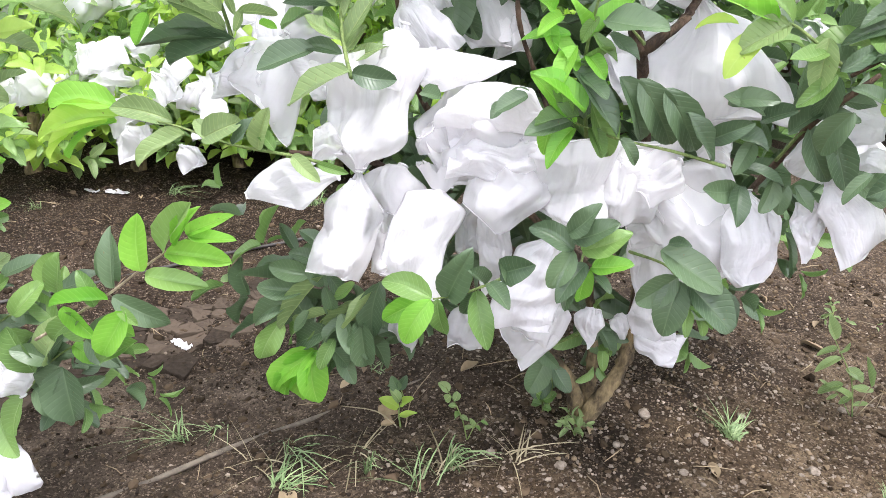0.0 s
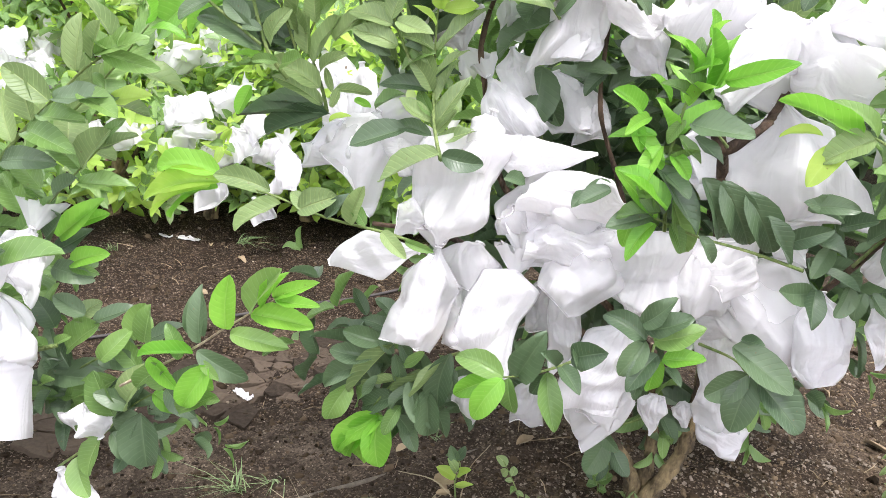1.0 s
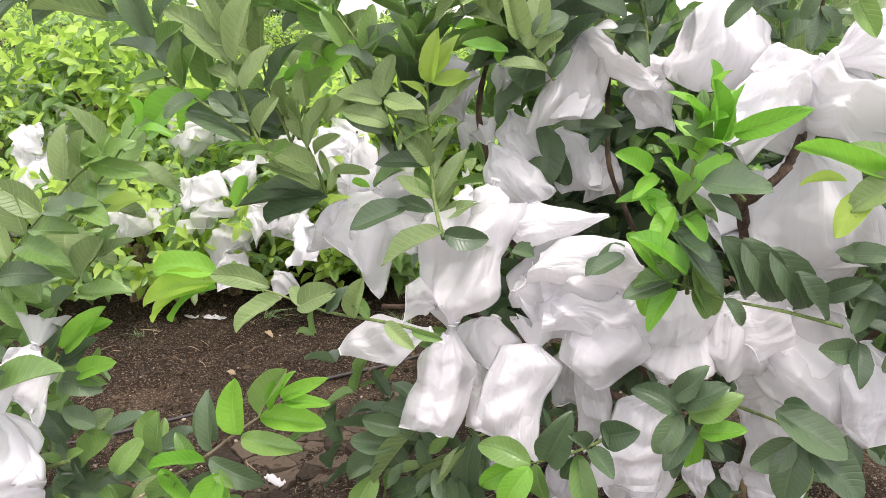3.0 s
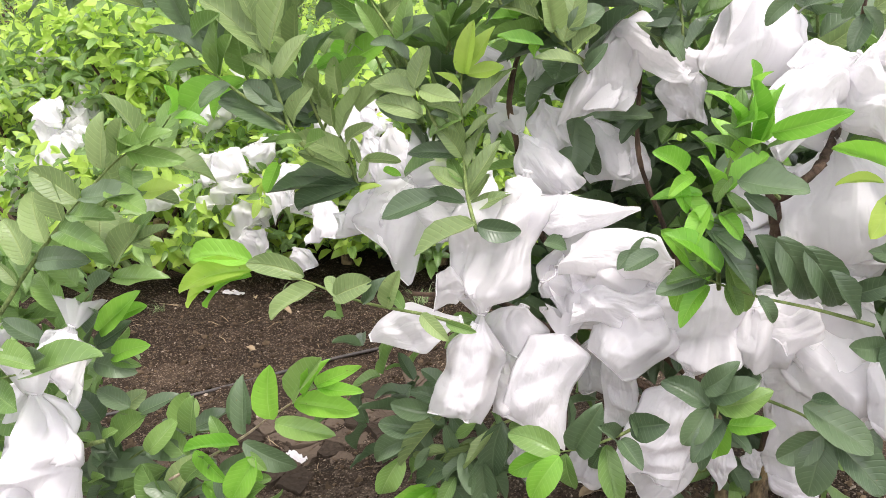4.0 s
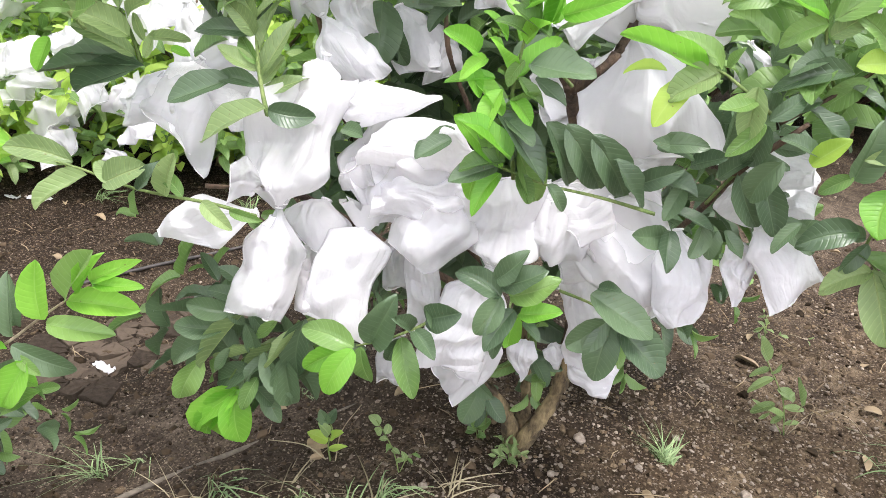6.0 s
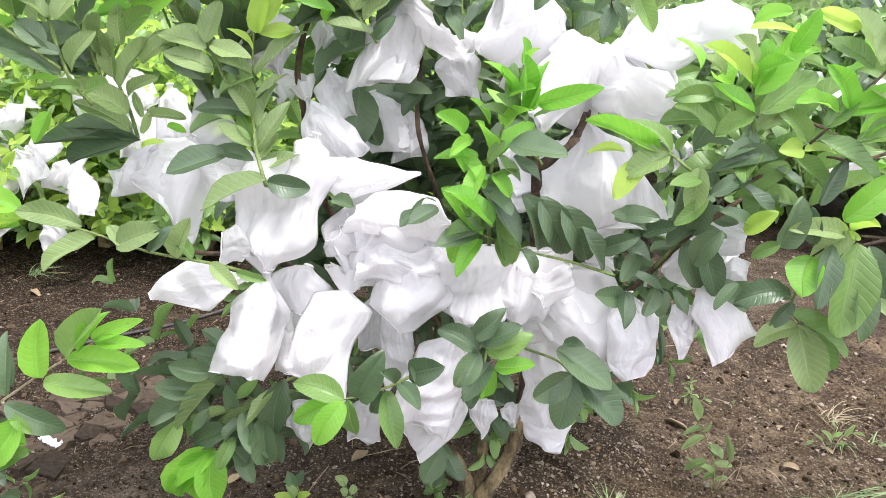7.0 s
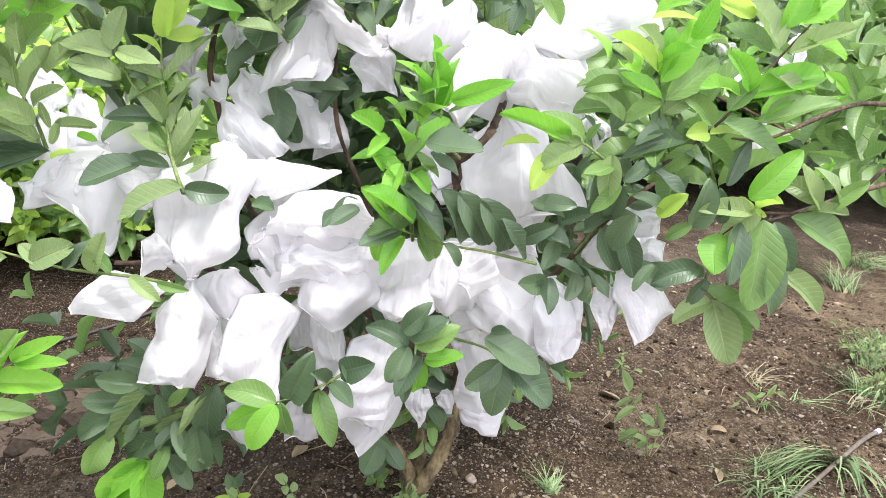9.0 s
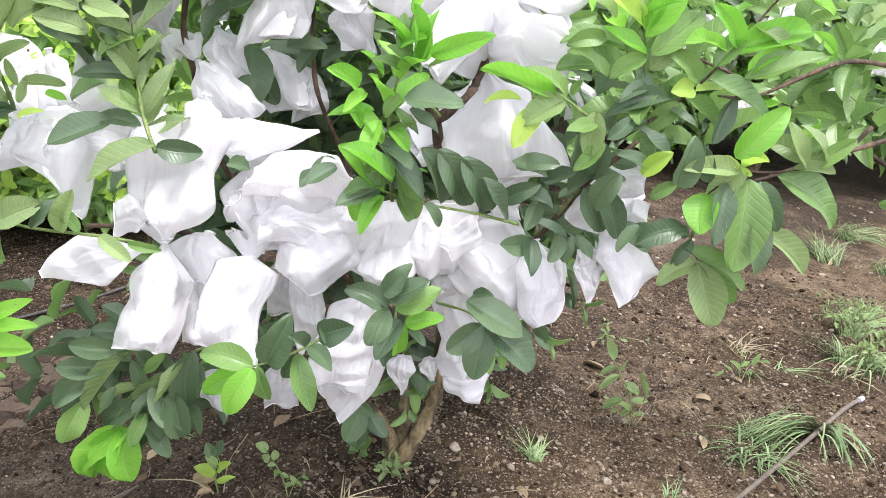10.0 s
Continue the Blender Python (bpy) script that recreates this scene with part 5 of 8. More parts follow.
# bags on the tree behind
fruit_bag((-0.932, 3.500, 0.560), (-0.882, 3.470, 0.440), 0.140, film='white', tail=False, sleeve=False, depth=0.04)
fruit_bag((-1.055, 3.500, 0.513), (-1.067, 3.470, 0.373), 0.130, film='white', tail=False, sleeve=False, depth=0.04)
fruit_bag((-1.810, 3.500, 0.427), (-1.758, 3.470, 0.313), 0.123, film='white', tail=False, sleeve=False, depth=0.04)
fruit_bag((-1.523, 3.500, 0.350), (-1.495, 3.470, 0.218), 0.139, film='white', tail=False, sleeve=False, depth=0.04)
fruit_bag((-1.339, 3.500, 0.332), (-1.350, 3.470, 0.193), 0.174, film='white', tail=False, sleeve=False, depth=0.04)
fruit_bag((-2.257, 3.500, 0.241), (-2.274, 3.470, 0.127), 0.116, film='white', tail=False, sleeve=False, depth=0.04)
fruit_bag((-2.696, 3.500, 0.450), (-2.655, 3.470, 0.323), 0.215, film='white', tail=False, sleeve=False, depth=0.04)
fruit_bag((-2.756, 3.500, 0.592), (-2.725, 3.470, 0.505), 0.120, film='white', tail=False, sleeve=False, depth=0.04)
fruit_bag((-2.883, 3.500, 0.171), (-2.859, 3.470, 0.037), 0.139, film='white', tail=False, sleeve=False, depth=0.04)
fruit_bag((-1.883, 3.500, 0.357), (-1.765, 3.470, 0.279), 0.122, film='white', tail=False, sleeve=False, depth=0.04)
fruit_bag((-1.629, 3.500, 0.217), (-1.660, 3.470, 0.070), 0.135, film='white', tail=False, sleeve=False, depth=0.04)
fruit_bag((1.410, 2.330, 1.013), (1.450, 2.300, 0.928), 0.114, film='white', tail=False, sleeve=False, depth=0.04)
fruit_bag((1.417, 2.330, 1.103), (1.421, 2.300, 1.025), 0.060, film='white', tail=False, sleeve=False, depth=0.04)
fruit_bag((1.497, 2.290, 1.101), (1.511, 2.260, 1.018), 0.066, film='white', tail=False, sleeve=False, depth=0.04)
fruit_bag((0.741, 2.370, 0.913), (0.759, 2.340, 0.806), 0.093, film='white', tail=False, sleeve=False, depth=0.04)
fruit_bag((0.970, 2.290, 1.091), (0.961, 2.260, 1.008), 0.072, film='white', tail=False, sleeve=False, depth=0.04)
fruit_bag((1.199, 2.330, 0.953), (1.175, 2.300, 0.864), 0.090, film='white', tail=False, sleeve=False, depth=0.04)
fruit_bag((0.893, 2.250, 0.694), (0.876, 2.220, 0.577), 0.104, film='white', tail=False, sleeve=False, depth=0.04)
fruit_bag((1.223, 2.290, 1.176), (1.214, 2.260, 1.093), 0.072, film='white', tail=False, sleeve=False, depth=0.04)
fruit_bag((1.099, 2.330, 1.103), (1.117, 2.300, 1.036), 0.066, film='white', tail=False, sleeve=False, depth=0.04)
fruit_bag((-2.673, 3.450, 0.597), (-2.614, 3.420, 0.537), 0.108, film='milky', tail=False, sleeve=False, depth=0.05)
fruit_bag((-2.746, 3.450, 0.517), (-2.675, 3.420, 0.437), 0.142, film='milky', tail=False, sleeve=False, depth=0.05)
fruit_bag((-2.657, 3.450, 0.431), (-2.574, 3.420, 0.326), 0.265, film='milky', tail=False, sleeve=False, depth=0.05)
fruit_bag((-2.706, 3.450, 0.318), (-2.627, 3.420, 0.222), 0.193, film='milky', tail=False, sleeve=False, depth=0.05)
fruit_bag((-2.960, 3.450, 0.348), (-2.853, 3.420, 0.198), 0.168, film='milky', tail=False, sleeve=False, depth=0.05)
fruit_bag((-3.000, 3.450, 0.190), (-2.906, 3.420, 0.064), 0.204, film='milky', tail=False, sleeve=False, depth=0.05)
fruit_bag((-2.528, 3.450, 0.491), (-2.470, 3.420, 0.432), 0.094, film='milky', tail=False, sleeve=False, depth=0.05)
fruit_bag((-1.880, 3.450, 0.420), (-1.788, 3.420, 0.291), 0.132, film='milky', tail=False, sleeve=False, depth=0.05)
fruit_bag((-1.681, 3.450, 0.226), (-1.610, 3.420, 0.137), 0.224, film='milky', tail=False, sleeve=False, depth=0.05)
fruit_bag((-1.117, 3.450, 0.689), (-1.041, 3.420, 0.583), 0.084, film='milky', tail=False, sleeve=False, depth=0.05)
fruit_bag((-1.098, 3.450, 0.585), (-0.982, 3.420, 0.410), 0.115, film='milky', tail=False, sleeve=False, depth=0.05)
fruit_bag((-1.987, 3.450, 0.297), (-1.927, 3.420, 0.231), 0.106, film='milky', tail=False, sleeve=False, depth=0.05)
fruit_bag((-1.784, 3.400, 0.436), (-1.715, 3.370, 0.342), 0.229, film='milky', tail=False, sleeve=False, depth=0.05)
fruit_bag((-1.753, 3.400, 0.297), (-1.707, 3.370, 0.251), 0.256, film='milky', tail=False, sleeve=False, depth=0.05)
fruit_bag((-1.523, 3.400, 0.349), (-1.437, 3.370, 0.224), 0.151, film='milky', tail=False, sleeve=False, depth=0.05)
fruit_bag((-1.644, 3.400, 0.105), (-1.568, 3.370, -0.001), 0.158, film='milky', tail=False, sleeve=False, depth=0.05)
fruit_bag((-1.403, 3.400, 0.056), (-1.335, 3.370, -0.036), 0.119, film='milky', tail=False, sleeve=False, depth=0.05)
fruit_bag((-1.185, 3.400, 0.695), (-1.102, 3.370, 0.578), 0.187, film='milky', tail=False, sleeve=False, depth=0.05)
fruit_bag((-2.107, 3.400, 0.296), (-2.021, 3.370, 0.167), 0.161, film='milky', tail=False, sleeve=False, depth=0.05)
fruit_bag((-2.180, 3.400, 0.215), (-2.115, 3.370, 0.131), 0.136, film='milky', tail=False, sleeve=False, depth=0.05)
fruit_bag((-1.447, 3.400, 0.429), (-1.378, 3.370, 0.337), 0.124, film='milky', tail=False, sleeve=False, depth=0.05)
# leafy shoots of the middle tree
main.spray([(-0.099, 1.370, 0.704), (-0.164, 1.370, 0.713), (-0.272, 1.375, 0.716), (-0.378, 1.400, 0.726), (-0.487, 1.430, 0.720)], [
    ((-0.477, 1.420, 0.737), (-0.595, 1.413, 0.739), 0.88, 'young', 0),
    ((-0.480, 1.420, 0.725), (-0.614, 1.406, 0.687), 0.73, 'lime', 0),
    ((-0.485, 1.420, 0.717), (-0.594, 1.426, 0.653), 0.88, 'young', 0),
    ((-0.495, 1.420, 0.712), (-0.623, 1.403, 0.653), 0.59, 'lime', 0),
    ((-0.387, 1.420, 0.726), (-0.481, 1.421, 0.742), 0.88, 'pale', 0),
    ((-0.311, 1.360, 0.723), (-0.248, 1.355, 0.760), 1.22, 'pale', 0),
    ((-0.224, 1.360, 0.719), (-0.201, 1.342, 0.788), 0.88, 'pale', 0),
    ((-0.263, 1.360, 0.721), (-0.226, 1.360, 0.770), 0.98, 'dark', 0),
    ((-0.173, 1.360, 0.718), (-0.127, 1.341, 0.694), 0.98, 'pale', 0),
    ((-0.135, 1.360, 0.710), (-0.090, 1.357, 0.705), 0.73, 'mid', 0),
    ((-0.367, 1.420, 0.709), (-0.432, 1.403, 0.663), 0.83, 'pale', 0),
    ((-0.199, 1.360, 0.721), (-0.235, 1.344, 0.752), 0.98, 'mid', 0),
    ((-0.438, 1.420, 0.720), (-0.456, 1.417, 0.756), 0.98, 'mid', 0),
    ((-0.291, 1.360, 0.722), (-0.337, 1.373, 0.748), 0.88, 'pale', 0)], r=0.003, mat=TWIG)
main.spray([(-0.131, 1.505, 0.810), (-0.152, 1.545, 0.831), (-0.175, 1.590, 0.864), (-0.187, 1.610, 0.921), (-0.194, 1.610, 0.991), (-0.196, 1.610, 1.039), (-0.192, 1.610, 1.073)], [
    ((-0.190, 1.600, 1.038), (-0.180, 1.590, 1.116), 0.88, 'lime', 0),
    ((-0.188, 1.600, 1.045), (-0.148, 1.602, 1.117), 0.83, 'lime', 0),
    ((-0.192, 1.600, 1.014), (-0.227, 1.595, 1.046), 0.98, 'lime', 0),
    ((-0.186, 1.600, 1.040), (-0.129, 1.604, 1.057), 1.02, 'lime', 0),
    ((-0.185, 1.600, 0.973), (-0.120, 1.605, 1.060), 0.68, 'pale', 0),
    ((-0.188, 1.600, 0.970), (-0.242, 1.583, 0.945), 1.34, 'mid', 0),
    ((-0.191, 1.600, 0.975), (-0.265, 1.581, 0.996), 0.88, 'pale', 0),
    ((-0.185, 1.600, 0.909), (-0.290, 1.613, 0.907), 0.68, 'dark', 0),
    ((-0.186, 1.600, 0.905), (-0.223, 1.590, 0.954), 1.10, 'pale', 0),
    ((-0.180, 1.600, 0.852), (-0.240, 1.589, 0.882), 1.10, 'pale', 0),
    ((-0.179, 1.600, 0.862), (-0.213, 1.620, 0.902), 0.88, 'mid', 0),
    ((-0.175, 1.600, 0.844), (-0.130, 1.599, 0.937), 0.80, 'pale', 0),
    ((-0.176, 1.600, 0.883), (-0.159, 1.613, 0.963), 0.68, 'pale', 0),
    ((-0.171, 1.600, 0.819), (-0.104, 1.599, 0.853), 0.83, 'pale', 0),
    ((-0.173, 1.600, 0.832), (-0.142, 1.606, 0.880), 0.93, 'pale', 0),
    ((-0.224, 1.600, 0.833), (-0.319, 1.586, 0.789), 1.02, 'dark', 0),
    ((-0.177, 1.600, 0.829), (-0.256, 1.605, 0.838), 0.83, 'dark', 0),
    ((-0.135, 1.500, 0.823), (-0.238, 1.515, 0.752), 0.88, 'pale', 0),
    ((-0.130, 1.500, 0.818), (-0.062, 1.501, 0.817), 1.27, 'dark', 0),
    ((-0.184, 1.600, 0.928), (-0.217, 1.610, 0.979), 0.83, 'pale', 0),
    ((-0.183, 1.600, 0.933), (-0.139, 1.607, 0.985), 0.63, 'pale', 0)], r=0.004)
main.spray([(-0.440, 1.570, 0.886), (-0.482, 1.570, 0.930), (-0.515, 1.570, 1.014), (-0.527, 1.570, 1.065), (-0.554, 1.570, 1.115), (-0.560, 1.570, 1.146), (-0.571, 1.570, 1.208)], [
    ((-0.522, 1.560, 1.053), (-0.625, 1.547, 1.145), 0.83, 'pale', 0),
    ((-0.515, 1.560, 1.059), (-0.487, 1.568, 1.178), 0.78, 'pale', 0),
    ((-0.532, 1.560, 1.084), (-0.610, 1.565, 1.113), 0.73, 'pale', 0),
    ((-0.557, 1.560, 1.143), (-0.657, 1.559, 1.210), 0.80, 'pale', 0),
    ((-0.600, 1.560, 1.225), (-0.687, 1.549, 1.244), 0.98, 'lime', 0),
    ((-0.563, 1.560, 1.171), (-0.597, 1.572, 1.281), 0.88, 'mid', 0),
    ((-0.550, 1.560, 1.156), (-0.532, 1.572, 1.275), 0.68, 'pale', 0),
    ((-0.565, 1.560, 1.202), (-0.560, 1.560, 1.298), 0.78, 'pale', 0),
    ((-0.502, 1.560, 1.015), (-0.456, 1.560, 1.090), 1.10, 'pale', 0),
    ((-0.509, 1.560, 1.018), (-0.559, 1.549, 1.049), 1.02, 'pale', 0),
    ((-0.490, 1.560, 0.964), (-0.536, 1.540, 0.970), 1.10, 'dark', 0),
    ((-0.491, 1.560, 0.931), (-0.627, 1.555, 0.983), 0.83, 'dark', 0),
    ((-0.515, 1.560, 0.972), (-0.563, 1.563, 1.005), 1.46, 'dark', 0),
    ((-0.476, 1.560, 0.938), (-0.437, 1.543, 1.007), 1.02, 'pale', 0),
    ((-0.541, 1.560, 1.103), (-0.574, 1.572, 1.171), 0.88, 'pale', 0),
    ((-0.456, 1.560, 0.914), (-0.500, 1.549, 0.912), 0.98, 'mid', 0),
    ((-0.449, 1.560, 0.901), (-0.394, 1.549, 0.932), 0.98, 'mid', 0)], r=0.004)
main.spray([(-0.485, 1.550, 0.939), (-0.599, 1.550, 1.004), (-0.642, 1.550, 1.029), (-0.696, 1.550, 1.111), (-0.761, 1.550, 1.155), (-0.828, 1.550, 1.186), (-0.880, 1.550, 1.217)], [
    ((-0.599, 1.540, 1.006), (-0.702, 1.558, 0.923), 1.12, 'young', 0),
    ((-0.619, 1.540, 1.044), (-0.718, 1.526, 1.097), 0.73, 'dark', 0),
    ((-0.603, 1.540, 1.011), (-0.594, 1.521, 1.115), 0.73, 'mid', 0),
    ((-0.682, 1.540, 1.102), (-0.729, 1.560, 1.187), 1.02, 'mid', 0),
    ((-0.657, 1.540, 1.094), (-0.681, 1.527, 1.187), 0.88, 'dark', 0),
    ((-0.737, 1.540, 1.118), (-0.883, 1.525, 1.140), 0.54, 'pale', 0),
    ((-0.731, 1.540, 1.142), (-0.784, 1.546, 1.200), 0.98, 'mid', 0),
    ((-0.796, 1.540, 1.146), (-0.894, 1.534, 1.243), 0.88, 'mid', 0),
    ((-0.845, 1.540, 1.166), (-0.976, 1.556, 1.202), 0.73, 'mid', 0),
    ((-0.861, 1.540, 1.166), (-0.971, 1.529, 1.104), 0.63, 'dark', 0),
    ((-0.781, 1.540, 1.141), (-0.875, 1.558, 1.253), 0.88, 'mid', 0),
    ((-0.647, 1.540, 1.075), (-0.581, 1.533, 1.115), 0.88, 'mid', 0),
    ((-0.599, 1.540, 1.012), (-0.561, 1.544, 1.084), 0.98, 'mid', 0),
    ((-0.627, 1.540, 1.031), (-0.693, 1.557, 1.013), 0.88, 'mid', 0),
    ((-0.718, 1.540, 1.124), (-0.662, 1.547, 1.138), 1.22, 'dark', 0),
    ((-0.823, 1.540, 1.147), (-0.916, 1.557, 1.158), 0.73, 'pale', 0),
    ((-0.871, 1.540, 1.217), (-0.930, 1.548, 1.249), 0.98, 'lime', 0),
    ((-0.578, 1.540, 1.001), (-0.619, 1.522, 0.968), 0.98, 'dark', 0)])
main.spray([(-0.401, 1.670, 0.822), (-0.414, 1.670, 0.861), (-0.434, 1.670, 0.904), (-0.452, 1.670, 0.930), (-0.472, 1.670, 0.966)], [
    ((-0.431, 1.660, 0.906), (-0.381, 1.649, 0.998), 0.88, 'pale', 0),
    ((-0.444, 1.660, 0.923), (-0.451, 1.644, 1.002), 0.98, 'pale', 0),
    ((-0.512, 1.660, 0.916), (-0.510, 1.656, 1.004), 1.10, 'pale', 0),
    ((-0.476, 1.660, 0.954), (-0.518, 1.646, 0.928), 1.46, 'mid', 0),
    ((-0.415, 1.660, 0.867), (-0.502, 1.643, 0.910), 0.98, 'pale', 0),
    ((-0.408, 1.660, 0.836), (-0.497, 1.656, 0.881), 0.73, 'pale', 0),
    ((-0.409, 1.660, 0.841), (-0.447, 1.677, 0.831), 0.85, 'pale', 0),
    ((-0.404, 1.660, 0.829), (-0.548, 1.672, 0.820), 0.61, 'dark', 0),
    ((-0.404, 1.660, 0.823), (-0.584, 1.671, 0.788), 0.54, 'dark', 0),
    ((-0.391, 1.660, 0.862), (-0.411, 1.649, 0.903), 0.78, 'pale', 0),
    ((-0.393, 1.660, 0.822), (-0.529, 1.661, 0.763), 0.68, 'dark', 0),
    ((-0.530, 1.660, 0.895), (-0.586, 1.651, 0.910), 0.85, 'young', 0),
    ((-0.533, 1.660, 0.892), (-0.582, 1.647, 0.881), 0.73, 'mid', 0),
    ((-0.555, 1.660, 0.847), (-0.570, 1.644, 0.793), 0.98, 'young', 0),
    ((-0.390, 1.660, 0.834), (-0.376, 1.649, 0.880), 0.85, 'pale', 0),
    ((-0.385, 1.660, 0.869), (-0.321, 1.677, 0.866), 0.68, 'pale', 0),
    ((-0.312, 1.660, 0.847), (-0.350, 1.673, 0.855), 0.83, 'young', 0),
    ((-0.304, 1.660, 0.847), (-0.256, 1.672, 0.884), 1.02, 'mid', 0),
    ((-0.392, 1.660, 0.807), (-0.355, 1.672, 0.831), 0.73, 'lime', 0),
    ((-0.458, 1.660, 0.952), (-0.477, 1.648, 1.013), 0.88, 'pale', 0),
    ((-0.421, 1.660, 0.895), (-0.370, 1.652, 0.943), 0.73, 'pale', 0)], r=0.004)
main.spray([(-0.213, 1.590, 0.925), (-0.260, 1.590, 1.005), (-0.301, 1.590, 1.084), (-0.347, 1.590, 1.144), (-0.367, 1.590, 1.187), (-0.386, 1.590, 1.229)], [
    ((-0.337, 1.580, 1.099), (-0.427, 1.588, 1.150), 0.88, 'mid', 0),
    ((-0.350, 1.580, 1.137), (-0.503, 1.594, 1.186), 0.73, 'young', 0),
    ((-0.355, 1.580, 1.143), (-0.425, 1.567, 1.179), 0.98, 'mid', 0),
    ((-0.359, 1.580, 1.150), (-0.349, 1.600, 1.232), 0.98, 'mid', 0),
    ((-0.327, 1.580, 1.087), (-0.357, 1.568, 1.144), 0.93, 'mid', 0),
    ((-0.290, 1.580, 1.079), (-0.278, 1.587, 1.153), 0.88, 'mid', 0),
    ((-0.277, 1.580, 1.058), (-0.324, 1.564, 1.090), 0.98, 'dark', 0),
    ((-0.264, 1.580, 1.006), (-0.350, 1.590, 1.024), 0.98, 'pale', 0),
    ((-0.256, 1.580, 1.012), (-0.190, 1.566, 1.006), 1.12, 'pale', 0),
    ((-0.267, 1.580, 1.012), (-0.251, 1.588, 1.081), 0.98, 'pale', 0),
    ((-0.250, 1.580, 0.972), (-0.329, 1.589, 0.995), 1.12, 'pale', 0),
    ((-0.382, 1.580, 1.222), (-0.440, 1.591, 1.260), 0.88, 'lime', 0),
    ((-0.378, 1.580, 1.222), (-0.347, 1.578, 1.263), 0.88, 'mid', 0),
    ((-0.369, 1.580, 1.186), (-0.416, 1.595, 1.223), 0.88, 'mid', 0),
    ((-0.237, 1.580, 0.976), (-0.197, 1.600, 0.963), 0.98, 'dark', 0),
    ((-0.303, 1.580, 1.091), (-0.239, 1.565, 1.129), 0.98, 'dark', 0),
    ((-0.437, 1.580, 1.188), (-0.493, 1.581, 1.172), 0.88, 'lime', 0)])
main.spray([(-0.129, 1.570, 1.149), (-0.154, 1.570, 1.195), (-0.173, 1.570, 1.229), (-0.185, 1.570, 1.251)], [
    ((-0.176, 1.560, 1.210), (-0.275, 1.555, 1.186), 0.78, 'lime', 0),
    ((-0.197, 1.560, 1.228), (-0.239, 1.577, 1.214), 1.22, 'lime', 0),
    ((-0.151, 1.560, 1.195), (-0.176, 1.574, 1.274), 0.73, 'lime', 0),
    ((-0.145, 1.560, 1.189), (-0.126, 1.549, 1.272), 0.78, 'pale', 0),
    ((-0.151, 1.560, 1.183), (-0.211, 1.575, 1.153), 0.98, 'dark', 0),
    ((-0.139, 1.560, 1.172), (-0.176, 1.565, 1.131), 1.10, 'pale', 0),
    ((-0.164, 1.560, 1.217), (-0.195, 1.542, 1.238), 0.98, 'young', 0),
    ((-0.132, 1.560, 1.161), (-0.095, 1.578, 1.196), 0.98, 'pale', 0)])
main.spray([(0.006, 1.630, 1.051), (-0.004, 1.630, 1.062), (-0.052, 1.630, 1.109), (-0.097, 1.630, 1.144), (-0.162, 1.630, 1.191), (-0.201, 1.630, 1.214)], [
    ((-0.139, 1.620, 1.176), (-0.152, 1.630, 1.267), 0.78, 'pale', 0),
    ((-0.114, 1.620, 1.156), (-0.105, 1.608, 1.233), 0.98, 'pale', 0),
    ((-0.095, 1.620, 1.147), (-0.066, 1.608, 1.210), 1.07, 'pale', 0),
    ((-0.079, 1.620, 1.132), (-0.162, 1.624, 1.156), 0.88, 'pale', 0),
    ((-0.053, 1.620, 1.114), (-0.068, 1.602, 1.191), 0.98, 'pale', 0),
    ((-0.037, 1.620, 1.098), (-0.024, 1.631, 1.194), 1.02, 'pale', 0),
    ((-0.032, 1.620, 1.119), (0.016, 1.631, 1.158), 1.46, 'dark', 0),
    ((-0.068, 1.620, 1.091), (-0.140, 1.602, 1.098), 0.98, 'young', 0),
    ((-0.074, 1.620, 1.095), (-0.089, 1.627, 1.068), 1.34, 'young', 0),
    ((-0.005, 1.620, 1.066), (-0.081, 1.620, 1.072), 0.83, 'pale', 0),
    ((-0.021, 1.620, 1.086), (0.021, 1.625, 1.123), 1.10, 'pale', 0),
    ((-0.120, 1.620, 1.161), (-0.175, 1.638, 1.123), 0.98, 'dark', 0),
    ((0.001, 1.620, 1.057), (0.027, 1.639, 1.099), 0.98, 'dark', 0)])
main.spray([(0.146, 1.670, 1.078), (0.136, 1.670, 1.137), (0.120, 1.670, 1.196), (0.099, 1.670, 1.253)], [
    ((0.134, 1.660, 1.084), (0.105, 1.666, 1.160), 0.98, 'dark', 0),
    ((0.148, 1.660, 1.096), (0.175, 1.668, 1.156), 0.98, 'dark', 0),
    ((0.106, 1.660, 1.151), (0.036, 1.678, 1.183), 0.98, 'dark', 0),
    ((0.141, 1.660, 1.152), (0.139, 1.648, 1.235), 0.88, 'dark', 0),
    ((0.121, 1.660, 1.184), (0.077, 1.643, 1.251), 0.88, 'dark', 0),
    ((0.137, 1.660, 1.131), (0.083, 1.673, 1.124), 0.98, 'dark', 0),
    ((0.129, 1.660, 1.155), (0.098, 1.653, 1.095), 0.98, 'dark', 0),
    ((0.121, 1.660, 1.195), (0.157, 1.655, 1.247), 0.98, 'dark', 0),
    ((0.100, 1.660, 1.236), (0.061, 1.673, 1.288), 0.98, 'pale', 0),
    ((0.150, 1.660, 1.184), (0.194, 1.647, 1.213), 1.02, 'dark', 0),
    ((0.121, 1.660, 1.095), (0.069, 1.676, 1.141), 0.98, 'pale', 0),
    ((0.146, 1.660, 1.078), (0.114, 1.660, 1.119), 1.22, 'dark', 0)])
